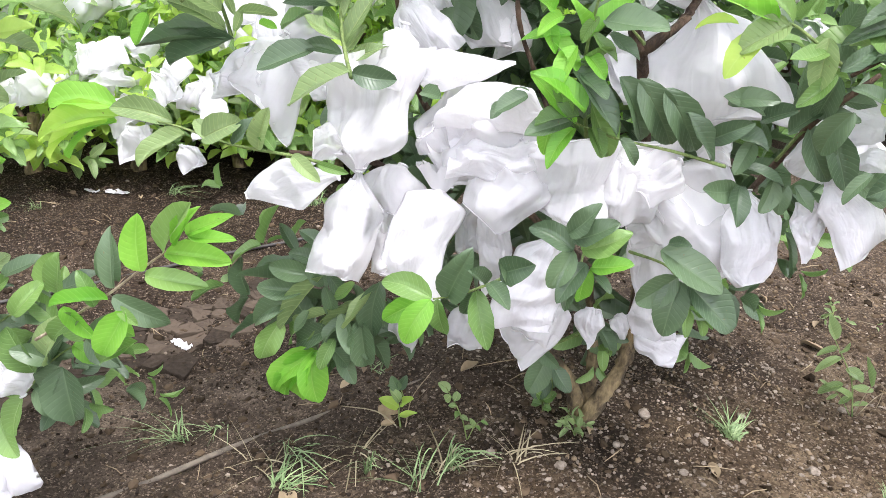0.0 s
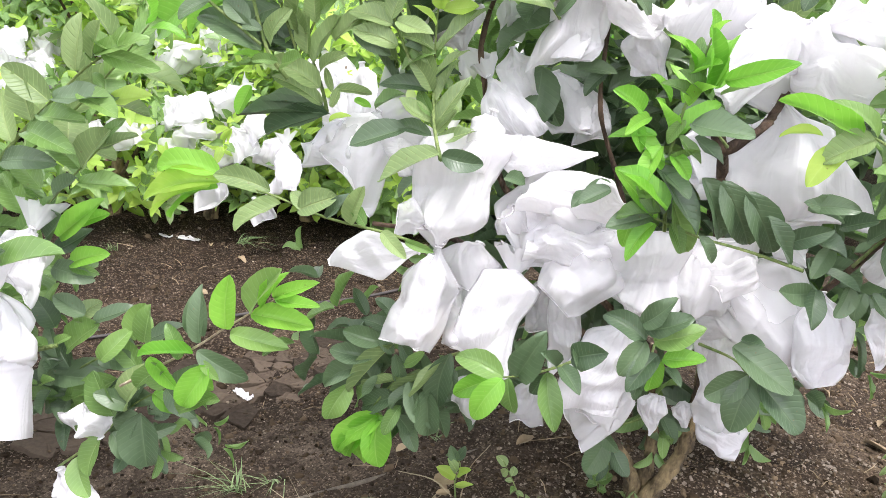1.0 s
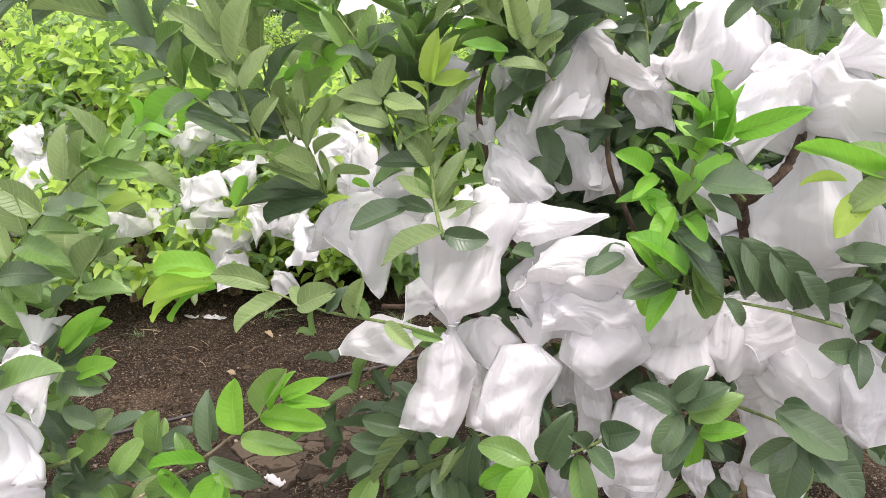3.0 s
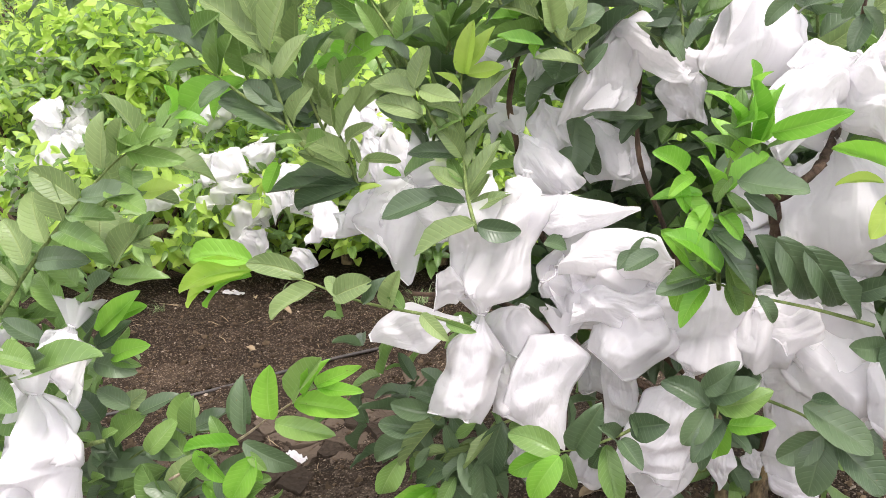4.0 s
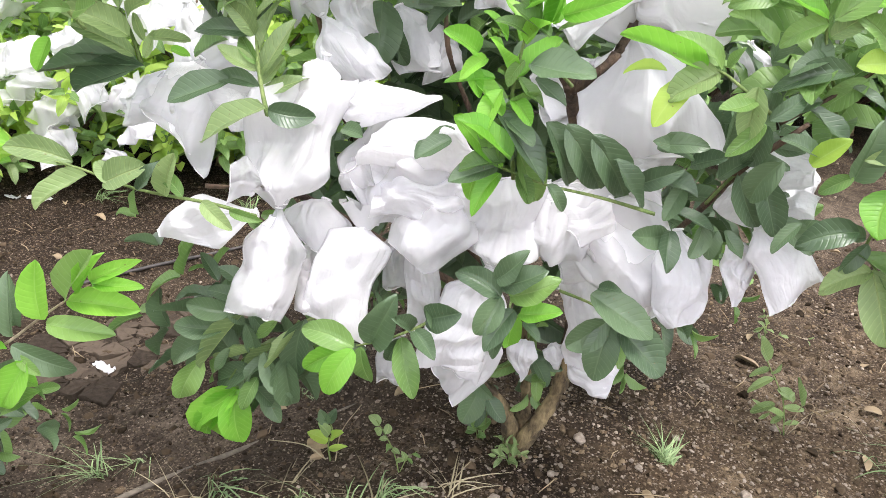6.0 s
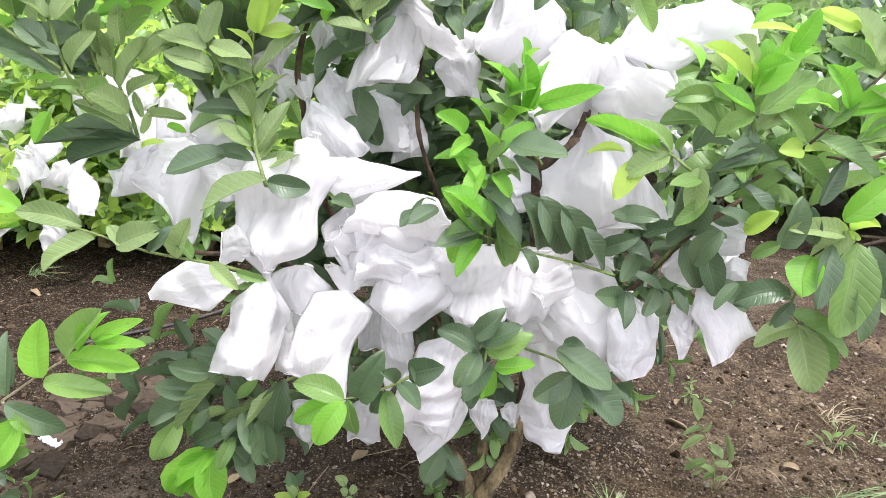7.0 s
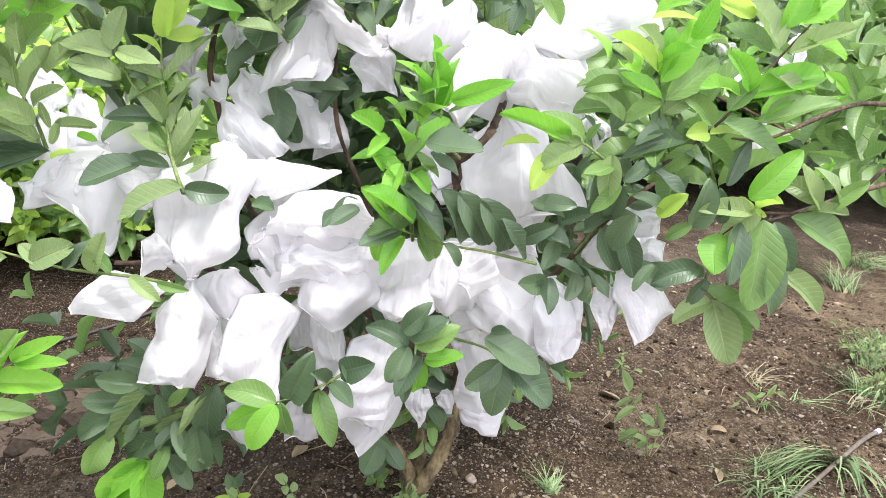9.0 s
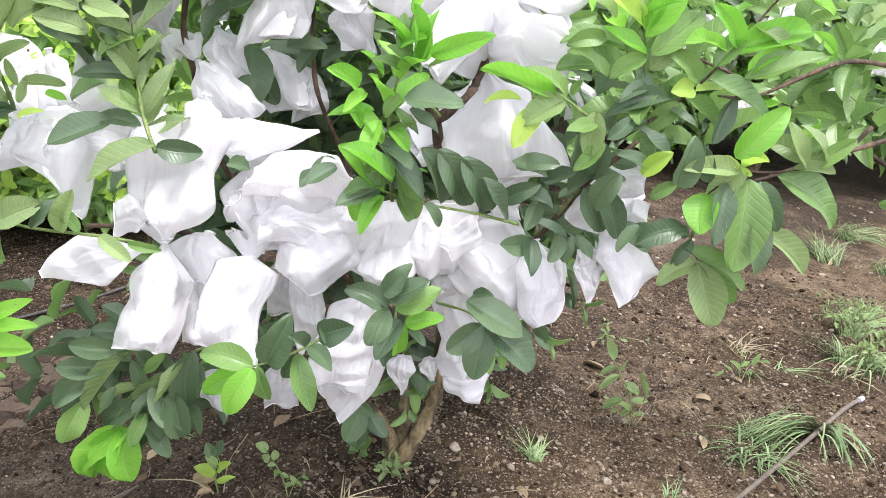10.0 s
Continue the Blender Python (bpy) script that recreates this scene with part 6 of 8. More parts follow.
main.spray([(0.358, 1.510, 1.141), (0.360, 1.510, 1.166), (0.355, 1.510, 1.214), (0.348, 1.510, 1.257), (0.340, 1.510, 1.286)], [
    ((0.345, 1.500, 1.209), (0.232, 1.485, 1.217), 0.61, 'dark', 0),
    ((0.342, 1.500, 1.214), (0.287, 1.485, 1.237), 0.88, 'dark', 0),
    ((0.354, 1.500, 1.190), (0.335, 1.504, 1.153), 1.10, 'dark', 0),
    ((0.362, 1.500, 1.161), (0.350, 1.487, 1.114), 1.12, 'dark', 0),
    ((0.370, 1.500, 1.168), (0.420, 1.485, 1.228), 0.88, 'pale', 0),
    ((0.385, 1.500, 1.198), (0.434, 1.499, 1.135), 0.98, 'mid', 0),
    ((0.354, 1.500, 1.228), (0.372, 1.497, 1.266), 0.98, 'dark', 0),
    ((0.349, 1.500, 1.233), (0.308, 1.489, 1.260), 0.98, 'dark', 0),
    ((0.359, 1.500, 1.204), (0.397, 1.496, 1.247), 0.98, 'dark', 0),
    ((0.358, 1.500, 1.171), (0.387, 1.514, 1.137), 1.02, 'dark', 0),
    ((0.348, 1.500, 1.243), (0.355, 1.485, 1.283), 0.98, 'mid', 0),
    ((0.275, 1.500, 1.179), (0.243, 1.488, 1.143), 1.10, 'dark', 0),
    ((0.281, 1.500, 1.159), (0.306, 1.481, 1.184), 1.10, 'dark', 0)], r=0.004, mat=BRANCH)
main.spray([(-0.453, 1.650, 0.906), (-0.497, 1.650, 1.000), (-0.515, 1.650, 1.062), (-0.552, 1.650, 1.143), (-0.562, 1.650, 1.233)], [
    ((-0.501, 1.640, 1.058), (-0.618, 1.625, 1.149), 1.00, 'pale', 0),
    ((-0.512, 1.640, 1.070), (-0.640, 1.625, 1.211), 1.00, 'pale', 0),
    ((-0.518, 1.640, 1.111), (-0.473, 1.625, 1.181), 1.10, 'pale', 0),
    ((-0.508, 1.640, 1.057), (-0.492, 1.625, 1.132), 0.90, 'pale', 0),
    ((-0.548, 1.640, 1.143), (-0.567, 1.625, 1.275), 0.90, 'pale', 0),
    ((-0.546, 1.640, 1.145), (-0.511, 1.625, 1.265), 0.90, 'pale', 0),
    ((-0.557, 1.640, 1.203), (-0.676, 1.625, 1.243), 1.00, 'pale', 0),
    ((-0.498, 1.640, 1.006), (-0.443, 1.625, 1.096), 1.10, 'dark', 0),
    ((-0.506, 1.640, 1.008), (-0.550, 1.625, 1.049), 1.20, 'mid', 0),
    ((-0.497, 1.640, 1.001), (-0.561, 1.625, 0.952), 1.20, 'dark', 0),
    ((-0.556, 1.640, 1.232), (-0.587, 1.625, 1.318), 1.00, 'mid', 0),
    ((-0.553, 1.640, 1.237), (-0.509, 1.625, 1.321), 1.00, 'mid', 0)])
main.spray([(-0.570, 1.640, 0.954), (-0.606, 1.640, 1.006), (-0.615, 1.640, 1.022), (-0.706, 1.640, 1.113), (-0.803, 1.640, 1.150), (-0.859, 1.640, 1.168)], [
    ((-0.845, 1.630, 1.163), (-0.937, 1.615, 1.200), 1.10, 'mid', 0),
    ((-0.792, 1.630, 1.145), (-0.870, 1.615, 1.244), 1.20, 'pale', 0),
    ((-0.731, 1.630, 1.136), (-0.764, 1.615, 1.202), 1.20, 'pale', 0),
    ((-0.702, 1.630, 1.111), (-0.658, 1.615, 1.191), 1.50, 'dark', 0),
    ((-0.745, 1.630, 1.118), (-0.882, 1.615, 1.143), 1.10, 'dark', 0),
    ((-0.618, 1.630, 1.049), (-0.720, 1.615, 1.090), 1.10, 'dark', 0),
    ((-0.852, 1.630, 1.155), (-0.948, 1.615, 1.107), 1.10, 'dark', 0),
    ((-0.600, 1.630, 1.005), (-0.596, 1.615, 1.107), 0.90, 'mid', 0),
    ((-0.603, 1.630, 0.999), (-0.677, 1.615, 0.930), 1.10, 'young', 0),
    ((-0.591, 1.630, 1.008), (-0.548, 1.615, 1.088), 1.10, 'mid', 0),
    ((-0.850, 1.630, 1.168), (-0.888, 1.615, 1.229), 1.00, 'mid', 0)])
main.spray([(-0.464, 1.660, 0.915), (-0.433, 1.660, 0.991), (-0.417, 1.660, 1.049)], [
    ((-0.414, 1.660, 1.042), (-0.328, 1.645, 1.094), 1.20, 'young', 0),
    ((-0.423, 1.660, 1.044), (-0.471, 1.645, 1.030), 1.20, 'young', 0),
    ((-0.419, 1.660, 1.052), (-0.395, 1.645, 1.104), 1.00, 'pale', 0),
    ((-0.468, 1.660, 0.958), (-0.455, 1.645, 1.033), 1.20, 'pale', 0),
    ((-0.433, 1.660, 0.981), (-0.435, 1.645, 1.050), 1.00, 'pale', 0),
    ((-0.399, 1.660, 0.956), (-0.338, 1.645, 1.023), 0.90, 'pale', 0),
    ((-0.427, 1.660, 1.002), (-0.371, 1.645, 1.052), 1.00, 'mid', 0),
    ((-0.467, 1.660, 0.936), (-0.621, 1.645, 0.972), 0.90, 'dark', 0),
    ((-0.488, 1.660, 0.924), (-0.622, 1.645, 0.945), 0.90, 'dark', 0)])
main.spray([(-0.299, 1.750, 0.914), (-0.321, 1.750, 0.977), (-0.339, 1.750, 1.022), (-0.369, 1.750, 1.064), (-0.411, 1.750, 1.110)], [
    ((-0.323, 1.740, 0.983), (-0.418, 1.745, 0.992), 0.83, 'pale', 0),
    ((-0.298, 1.740, 0.930), (-0.396, 1.750, 0.972), 0.88, 'pale', 0),
    ((-0.335, 1.740, 1.021), (-0.388, 1.752, 1.074), 0.98, 'pale', 0),
    ((-0.328, 1.740, 1.006), (-0.350, 1.758, 1.070), 0.73, 'pale', 0),
    ((-0.322, 1.740, 1.000), (-0.292, 1.750, 1.078), 0.98, 'mid', 0),
    ((-0.402, 1.740, 1.082), (-0.501, 1.757, 1.020), 1.10, 'young', 0),
    ((-0.501, 1.740, 1.036), (-0.561, 1.721, 1.005), 1.22, 'young', 0),
    ((-0.499, 1.740, 1.045), (-0.483, 1.739, 1.092), 1.46, 'pale', 0),
    ((-0.289, 1.740, 1.052), (-0.279, 1.758, 0.984), 0.88, 'pale', 0),
    ((-0.617, 1.740, 0.985), (-0.620, 1.746, 1.075), 0.78, 'pale', 0),
    ((-0.604, 1.740, 0.991), (-0.558, 1.756, 1.077), 0.88, 'pale', 0),
    ((-0.368, 1.740, 1.064), (-0.418, 1.725, 1.105), 0.98, 'pale', 0),
    ((-0.359, 1.740, 1.060), (-0.342, 1.739, 1.118), 0.78, 'pale', 0),
    ((-0.287, 1.740, 0.922), (-0.238, 1.730, 0.976), 0.98, 'pale', 0),
    ((-0.299, 1.740, 0.943), (-0.257, 1.742, 0.890), 0.83, 'dark', 0)], r=0.004)
main.spray([(-0.313, 1.690, 0.990), (-0.351, 1.690, 1.061), (-0.394, 1.690, 1.102), (-0.420, 1.690, 1.129)], [
    ((-0.351, 1.690, 1.059), (-0.361, 1.675, 1.142), 1.20, 'pale', 0),
    ((-0.356, 1.690, 1.066), (-0.424, 1.675, 1.090), 1.00, 'dark', 0),
    ((-0.383, 1.690, 1.093), (-0.466, 1.675, 1.126), 1.00, 'pale', 0),
    ((-0.378, 1.690, 1.088), (-0.330, 1.675, 1.148), 1.10, 'pale', 0),
    ((-0.346, 1.690, 1.052), (-0.309, 1.675, 1.108), 1.00, 'mid', 0)])
left.shoot((-1.053, 1.580, 0.589), (-0.883, 1.540, 0.730), (-0.760, 1.520, 0.849), (-0.670, 1.500, 0.945), pairs=8, leaf=0.125, young=1, tone='pale', spread=50)
main.shoot((-0.287, 1.740, 0.860), (-0.268, 1.740, 0.965), (-0.258, 1.730, 1.065), (-0.230, 1.720, 1.178), pairs=8, leaf=0.12, young=0, tone='dark', spread=48, start=0.05)
main.spray([(-0.330, 1.680, 0.973), (-0.371, 1.680, 1.049), (-0.418, 1.680, 1.145), (-0.446, 1.680, 1.209)], [
    ((-0.408, 1.660, 1.151), (-0.471, 1.645, 1.192), 1.00, 'mid', 0),
    ((-0.414, 1.660, 1.143), (-0.473, 1.645, 1.112), 1.20, 'dark', 0),
    ((-0.403, 1.660, 1.151), (-0.400, 1.645, 1.244), 0.90, 'mid', 0),
    ((-0.400, 1.660, 1.146), (-0.356, 1.645, 1.094), 1.20, 'mid', 0),
    ((-0.409, 1.660, 1.135), (-0.532, 1.645, 1.156), 0.80, 'mid', 0),
    ((-0.386, 1.660, 1.114), (-0.349, 1.645, 1.203), 1.00, 'mid', 0),
    ((-0.374, 1.660, 1.061), (-0.462, 1.645, 1.091), 1.00, 'mid', 0),
    ((-0.363, 1.660, 0.996), (-0.294, 1.645, 1.033), 1.20, 'pale', 0),
    ((-0.358, 1.660, 0.985), (-0.288, 1.645, 0.953), 1.10, 'dark', 0),
    ((-0.431, 1.660, 1.187), (-0.488, 1.645, 1.220), 1.00, 'mid', 0),
    ((-0.431, 1.660, 1.198), (-0.446, 1.645, 1.269), 1.00, 'pale', 0),
    ((-0.380, 1.660, 1.050), (-0.322, 1.645, 1.116), 1.00, 'pale', 0),
    ((-0.437, 1.660, 1.208), (-0.383, 1.645, 1.269), 1.00, 'mid', 0)])
main.shoot((-0.246, 1.780, 0.974), (-0.257, 1.740, 1.080), (-0.283, 1.720, 1.189), (-0.328, 1.700, 1.273), pairs=8, leaf=0.12, young=0, tone='mid', spread=50, dense=True)
main.shoot((-0.074, 1.760, 1.076), (-0.119, 1.720, 1.153), (-0.165, 1.700, 1.218), (-0.220, 1.680, 1.281), pairs=7, leaf=0.125, young=1, tone='mid', spread=50, dense=True)
main.shoot((-0.018, 1.800, 1.055), (-0.049, 1.770, 1.155), (-0.088, 1.750, 1.230), (-0.118, 1.740, 1.313), pairs=7, leaf=0.125, young=0, tone='dark', spread=50, dense=True)
main.shoot((0.016, 1.780, 1.034), (-0.031, 1.740, 1.071), (-0.069, 1.720, 1.097), (-0.125, 1.700, 1.130), pairs=5, leaf=0.12, young=1, dense=True)
main.shoot((-0.020, 1.800, 1.079), (-0.062, 1.780, 1.134), (-0.084, 1.760, 1.206), (-0.095, 1.740, 1.275), pairs=5, leaf=0.132, young=0, dense=True)
main.shoot((0.075, 1.800, 1.124), (0.050, 1.780, 1.187), (0.026, 1.760, 1.256), (0.013, 1.740, 1.313), pairs=6, leaf=0.132, young=0, dense=True)
main.spray([(-0.020, 1.900, 0.802), (-0.039, 1.880, 0.927)], [
    ((-0.037, 1.850, 0.952), (-0.031, 1.835, 0.837), 1.30, 'dark', 0),
    ((-0.023, 1.850, 0.921), (0.018, 1.835, 0.842), 1.20, 'dark', 0),
    ((-0.041, 1.850, 0.876), (0.001, 1.835, 0.851), 1.00, 'dark', 0),
    ((0.027, 1.850, 0.958), (0.099, 1.835, 0.976), 1.00, 'dark', 0),
    ((0.089, 1.850, 0.963), (0.053, 1.835, 0.920), 1.00, 'dark', 0)])
main.shoot((0.238, 1.500, 0.768), (0.219, 1.470, 0.877), (0.225, 1.450, 0.977), (0.237, 1.430, 1.062), pairs=6, leaf=0.075, young=4, spread=36, flat=(0, -0.8, 0.5), start=0.1)
main.spray([(0.298, 1.500, 0.912), (0.268, 1.460, 0.941)], [
    ((0.229, 1.410, 0.822), (0.155, 1.395, 0.873), 0.80, 'young', 15),
    ((0.218, 1.440, 0.794), (0.188, 1.425, 0.749), 0.90, 'young', 0),
    ((0.223, 1.440, 0.812), (0.163, 1.425, 0.800), 1.00, 'mid', 0),
    ((0.241, 1.440, 0.797), (0.265, 1.425, 0.755), 1.10, 'mid', 0),
    ((0.220, 1.440, 0.897), (0.250, 1.425, 0.868), 1.10, 'young', 0),
    ((0.164, 1.440, 0.918), (0.208, 1.425, 0.871), 1.00, 'young', 0),
    ((0.168, 1.440, 0.950), (0.127, 1.425, 0.979), 1.20, 'young', 0),
    ((0.161, 1.440, 0.942), (0.178, 1.425, 0.896), 1.00, 'young', 0),
    ((0.236, 1.440, 0.945), (0.317, 1.425, 0.953), 1.20, 'dark', 0),
    ((0.231, 1.440, 0.979), (0.192, 1.425, 1.001), 1.00, 'mid', 0),
    ((0.244, 1.440, 0.996), (0.239, 1.425, 1.077), 0.75, 'young', 40),
    ((0.252, 1.440, 0.989), (0.264, 1.425, 1.072), 0.70, 'young', -30),
    ((0.267, 1.440, 1.009), (0.347, 1.425, 1.049), 0.75, 'young', 20),
    ((0.229, 1.440, 1.024), (0.189, 1.425, 1.066), 0.80, 'young', 30),
    ((0.237, 1.440, 0.995), (0.220, 1.425, 1.061), 0.80, 'mid', -40),
    ((0.258, 1.440, 0.997), (0.252, 1.425, 1.057), 0.70, 'young', 60),
    ((0.257, 1.440, 0.982), (0.204, 1.425, 1.016), 0.90, 'mid', 0),
    ((0.266, 1.440, 0.990), (0.298, 1.425, 1.010), 0.80, 'mid', 0),
    ((0.194, 1.440, 0.922), (0.127, 1.425, 0.914), 0.70, 'young', 0),
    ((0.204, 1.440, 0.907), (0.184, 1.425, 0.848), 0.90, 'young', 20),
    ((0.224, 1.440, 0.925), (0.263, 1.425, 0.897), 0.90, 'mid', 0),
    ((0.180, 1.440, 0.944), (0.152, 1.425, 0.924), 0.90, 'young', 0),
    ((0.226, 1.440, 0.853), (0.198, 1.425, 0.829), 1.00, 'mid', 0),
    ((0.228, 1.440, 0.948), (0.210, 1.425, 0.911), 1.00, 'mid', 0),
    ((0.203, 1.440, 0.969), (0.173, 1.425, 1.006), 0.90, 'young', 30),
    ((0.220, 1.440, 1.009), (0.255, 1.425, 1.036), 0.80, 'young', -20),
    ((0.246, 1.440, 0.927), (0.292, 1.425, 0.904), 1.10, 'dark', 0),
    ((0.216, 1.440, 0.868), (0.257, 1.425, 0.845), 1.10, 'dark', 0)])
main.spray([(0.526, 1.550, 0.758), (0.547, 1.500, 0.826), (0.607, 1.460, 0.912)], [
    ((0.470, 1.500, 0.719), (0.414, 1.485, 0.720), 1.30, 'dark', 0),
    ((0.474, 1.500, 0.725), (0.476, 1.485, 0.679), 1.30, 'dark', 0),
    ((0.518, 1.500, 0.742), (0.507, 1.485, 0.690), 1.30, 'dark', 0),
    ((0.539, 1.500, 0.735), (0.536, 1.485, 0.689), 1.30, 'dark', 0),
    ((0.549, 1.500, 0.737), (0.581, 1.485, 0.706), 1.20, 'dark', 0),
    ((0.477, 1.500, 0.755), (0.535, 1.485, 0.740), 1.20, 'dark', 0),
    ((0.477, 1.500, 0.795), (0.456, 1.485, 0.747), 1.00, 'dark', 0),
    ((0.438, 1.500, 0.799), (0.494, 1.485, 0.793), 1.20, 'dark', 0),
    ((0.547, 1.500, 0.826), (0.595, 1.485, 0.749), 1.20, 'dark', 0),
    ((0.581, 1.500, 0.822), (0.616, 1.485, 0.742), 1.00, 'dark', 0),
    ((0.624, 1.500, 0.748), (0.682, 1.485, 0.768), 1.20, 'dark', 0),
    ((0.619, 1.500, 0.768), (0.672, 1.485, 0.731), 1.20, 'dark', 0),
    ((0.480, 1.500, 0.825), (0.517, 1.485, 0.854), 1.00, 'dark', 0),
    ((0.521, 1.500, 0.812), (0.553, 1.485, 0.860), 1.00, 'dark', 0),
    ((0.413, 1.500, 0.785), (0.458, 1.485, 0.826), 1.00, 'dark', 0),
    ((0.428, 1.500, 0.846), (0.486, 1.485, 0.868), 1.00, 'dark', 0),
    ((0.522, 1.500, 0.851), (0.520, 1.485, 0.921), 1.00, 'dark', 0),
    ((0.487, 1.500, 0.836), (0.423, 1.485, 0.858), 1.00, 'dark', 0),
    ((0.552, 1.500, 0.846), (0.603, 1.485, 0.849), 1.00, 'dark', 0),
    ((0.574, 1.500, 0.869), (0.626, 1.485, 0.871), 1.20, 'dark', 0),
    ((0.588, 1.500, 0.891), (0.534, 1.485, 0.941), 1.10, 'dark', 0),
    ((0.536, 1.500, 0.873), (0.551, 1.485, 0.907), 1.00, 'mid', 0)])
main.spray([(0.290, 1.600, 0.931), (0.271, 1.580, 0.946)], [
    ((0.208, 1.550, 0.936), (0.303, 1.535, 0.954), 1.20, 'dark', 0),
    ((0.275, 1.550, 0.936), (0.248, 1.535, 0.972), 1.00, 'dark', 0),
    ((0.115, 1.550, 0.794), (0.090, 1.535, 0.774), 1.20, 'dark', 0),
    ((0.141, 1.550, 0.818), (0.103, 1.535, 0.786), 1.00, 'dark', 0),
    ((-0.002, 1.550, 0.806), (-0.025, 1.535, 0.776), 1.00, 'dark', 0),
    ((-0.029, 1.550, 0.792), (0.011, 1.535, 0.791), 1.20, 'dark', 0)])
main.spray([(0.142, 1.500, 0.517), (0.117, 1.480, 0.508), (0.077, 1.460, 0.493), (0.039, 1.440, 0.488)], [
    ((0.043, 1.400, 0.509), (-0.040, 1.385, 0.527), 1.15, 'mid', 0),
    ((0.038, 1.410, 0.499), (-0.035, 1.395, 0.454), 1.00, 'young', 0),
    ((0.043, 1.390, 0.510), (0.011, 1.375, 0.442), 1.25, 'young', 0),
    ((0.048, 1.420, 0.497), (0.064, 1.405, 0.430), 1.10, 'mid', 0),
    ((0.061, 1.450, 0.491), (0.093, 1.435, 0.586), 1.10, 'dark', 20),
    ((0.107, 1.440, 0.515), (0.141, 1.425, 0.438), 1.00, 'mid', 0),
    ((0.103, 1.440, 0.512), (0.089, 1.425, 0.471), 1.20, 'dark', 0),
    ((0.119, 1.450, 0.523), (0.100, 1.435, 0.563), 1.10, 'dark', 0),
    ((0.128, 1.420, 0.540), (0.163, 1.405, 0.523), 1.10, 'dark', 0)])
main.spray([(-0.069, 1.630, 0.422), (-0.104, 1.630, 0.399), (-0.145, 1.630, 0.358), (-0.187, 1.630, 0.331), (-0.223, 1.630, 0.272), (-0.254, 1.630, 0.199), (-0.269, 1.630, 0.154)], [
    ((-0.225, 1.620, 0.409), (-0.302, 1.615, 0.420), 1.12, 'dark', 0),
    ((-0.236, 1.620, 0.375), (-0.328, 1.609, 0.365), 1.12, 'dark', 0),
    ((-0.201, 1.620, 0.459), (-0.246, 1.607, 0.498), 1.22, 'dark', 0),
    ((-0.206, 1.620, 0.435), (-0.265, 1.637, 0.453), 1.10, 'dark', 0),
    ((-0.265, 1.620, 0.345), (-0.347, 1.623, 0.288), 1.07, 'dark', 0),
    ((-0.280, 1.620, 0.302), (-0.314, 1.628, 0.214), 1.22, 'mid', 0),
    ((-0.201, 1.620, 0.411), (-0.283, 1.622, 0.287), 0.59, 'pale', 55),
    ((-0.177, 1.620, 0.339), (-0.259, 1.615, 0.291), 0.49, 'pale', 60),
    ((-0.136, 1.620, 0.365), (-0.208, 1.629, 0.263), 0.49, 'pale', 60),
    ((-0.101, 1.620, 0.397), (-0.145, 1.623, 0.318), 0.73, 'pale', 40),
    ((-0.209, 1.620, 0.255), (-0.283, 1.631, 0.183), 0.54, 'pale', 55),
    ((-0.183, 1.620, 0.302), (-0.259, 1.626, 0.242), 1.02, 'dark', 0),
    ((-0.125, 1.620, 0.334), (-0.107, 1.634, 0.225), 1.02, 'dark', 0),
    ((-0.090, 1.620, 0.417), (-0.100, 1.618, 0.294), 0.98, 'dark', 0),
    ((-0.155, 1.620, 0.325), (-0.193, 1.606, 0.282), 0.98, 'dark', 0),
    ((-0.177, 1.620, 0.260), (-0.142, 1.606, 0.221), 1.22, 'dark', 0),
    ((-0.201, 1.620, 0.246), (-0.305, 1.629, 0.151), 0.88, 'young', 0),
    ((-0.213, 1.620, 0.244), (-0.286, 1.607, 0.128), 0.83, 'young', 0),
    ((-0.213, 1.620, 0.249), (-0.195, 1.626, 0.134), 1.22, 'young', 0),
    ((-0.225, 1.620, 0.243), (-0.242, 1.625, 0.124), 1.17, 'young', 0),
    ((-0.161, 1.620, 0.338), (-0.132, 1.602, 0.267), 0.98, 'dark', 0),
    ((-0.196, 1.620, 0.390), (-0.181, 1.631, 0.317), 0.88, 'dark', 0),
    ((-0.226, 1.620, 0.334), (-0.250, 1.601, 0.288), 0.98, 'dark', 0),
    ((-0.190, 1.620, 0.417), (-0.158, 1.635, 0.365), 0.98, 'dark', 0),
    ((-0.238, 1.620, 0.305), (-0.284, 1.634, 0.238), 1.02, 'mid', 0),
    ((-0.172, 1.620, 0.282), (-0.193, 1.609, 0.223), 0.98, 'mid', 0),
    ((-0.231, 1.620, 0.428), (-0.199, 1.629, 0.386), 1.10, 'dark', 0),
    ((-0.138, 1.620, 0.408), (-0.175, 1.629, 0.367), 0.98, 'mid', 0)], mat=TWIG)
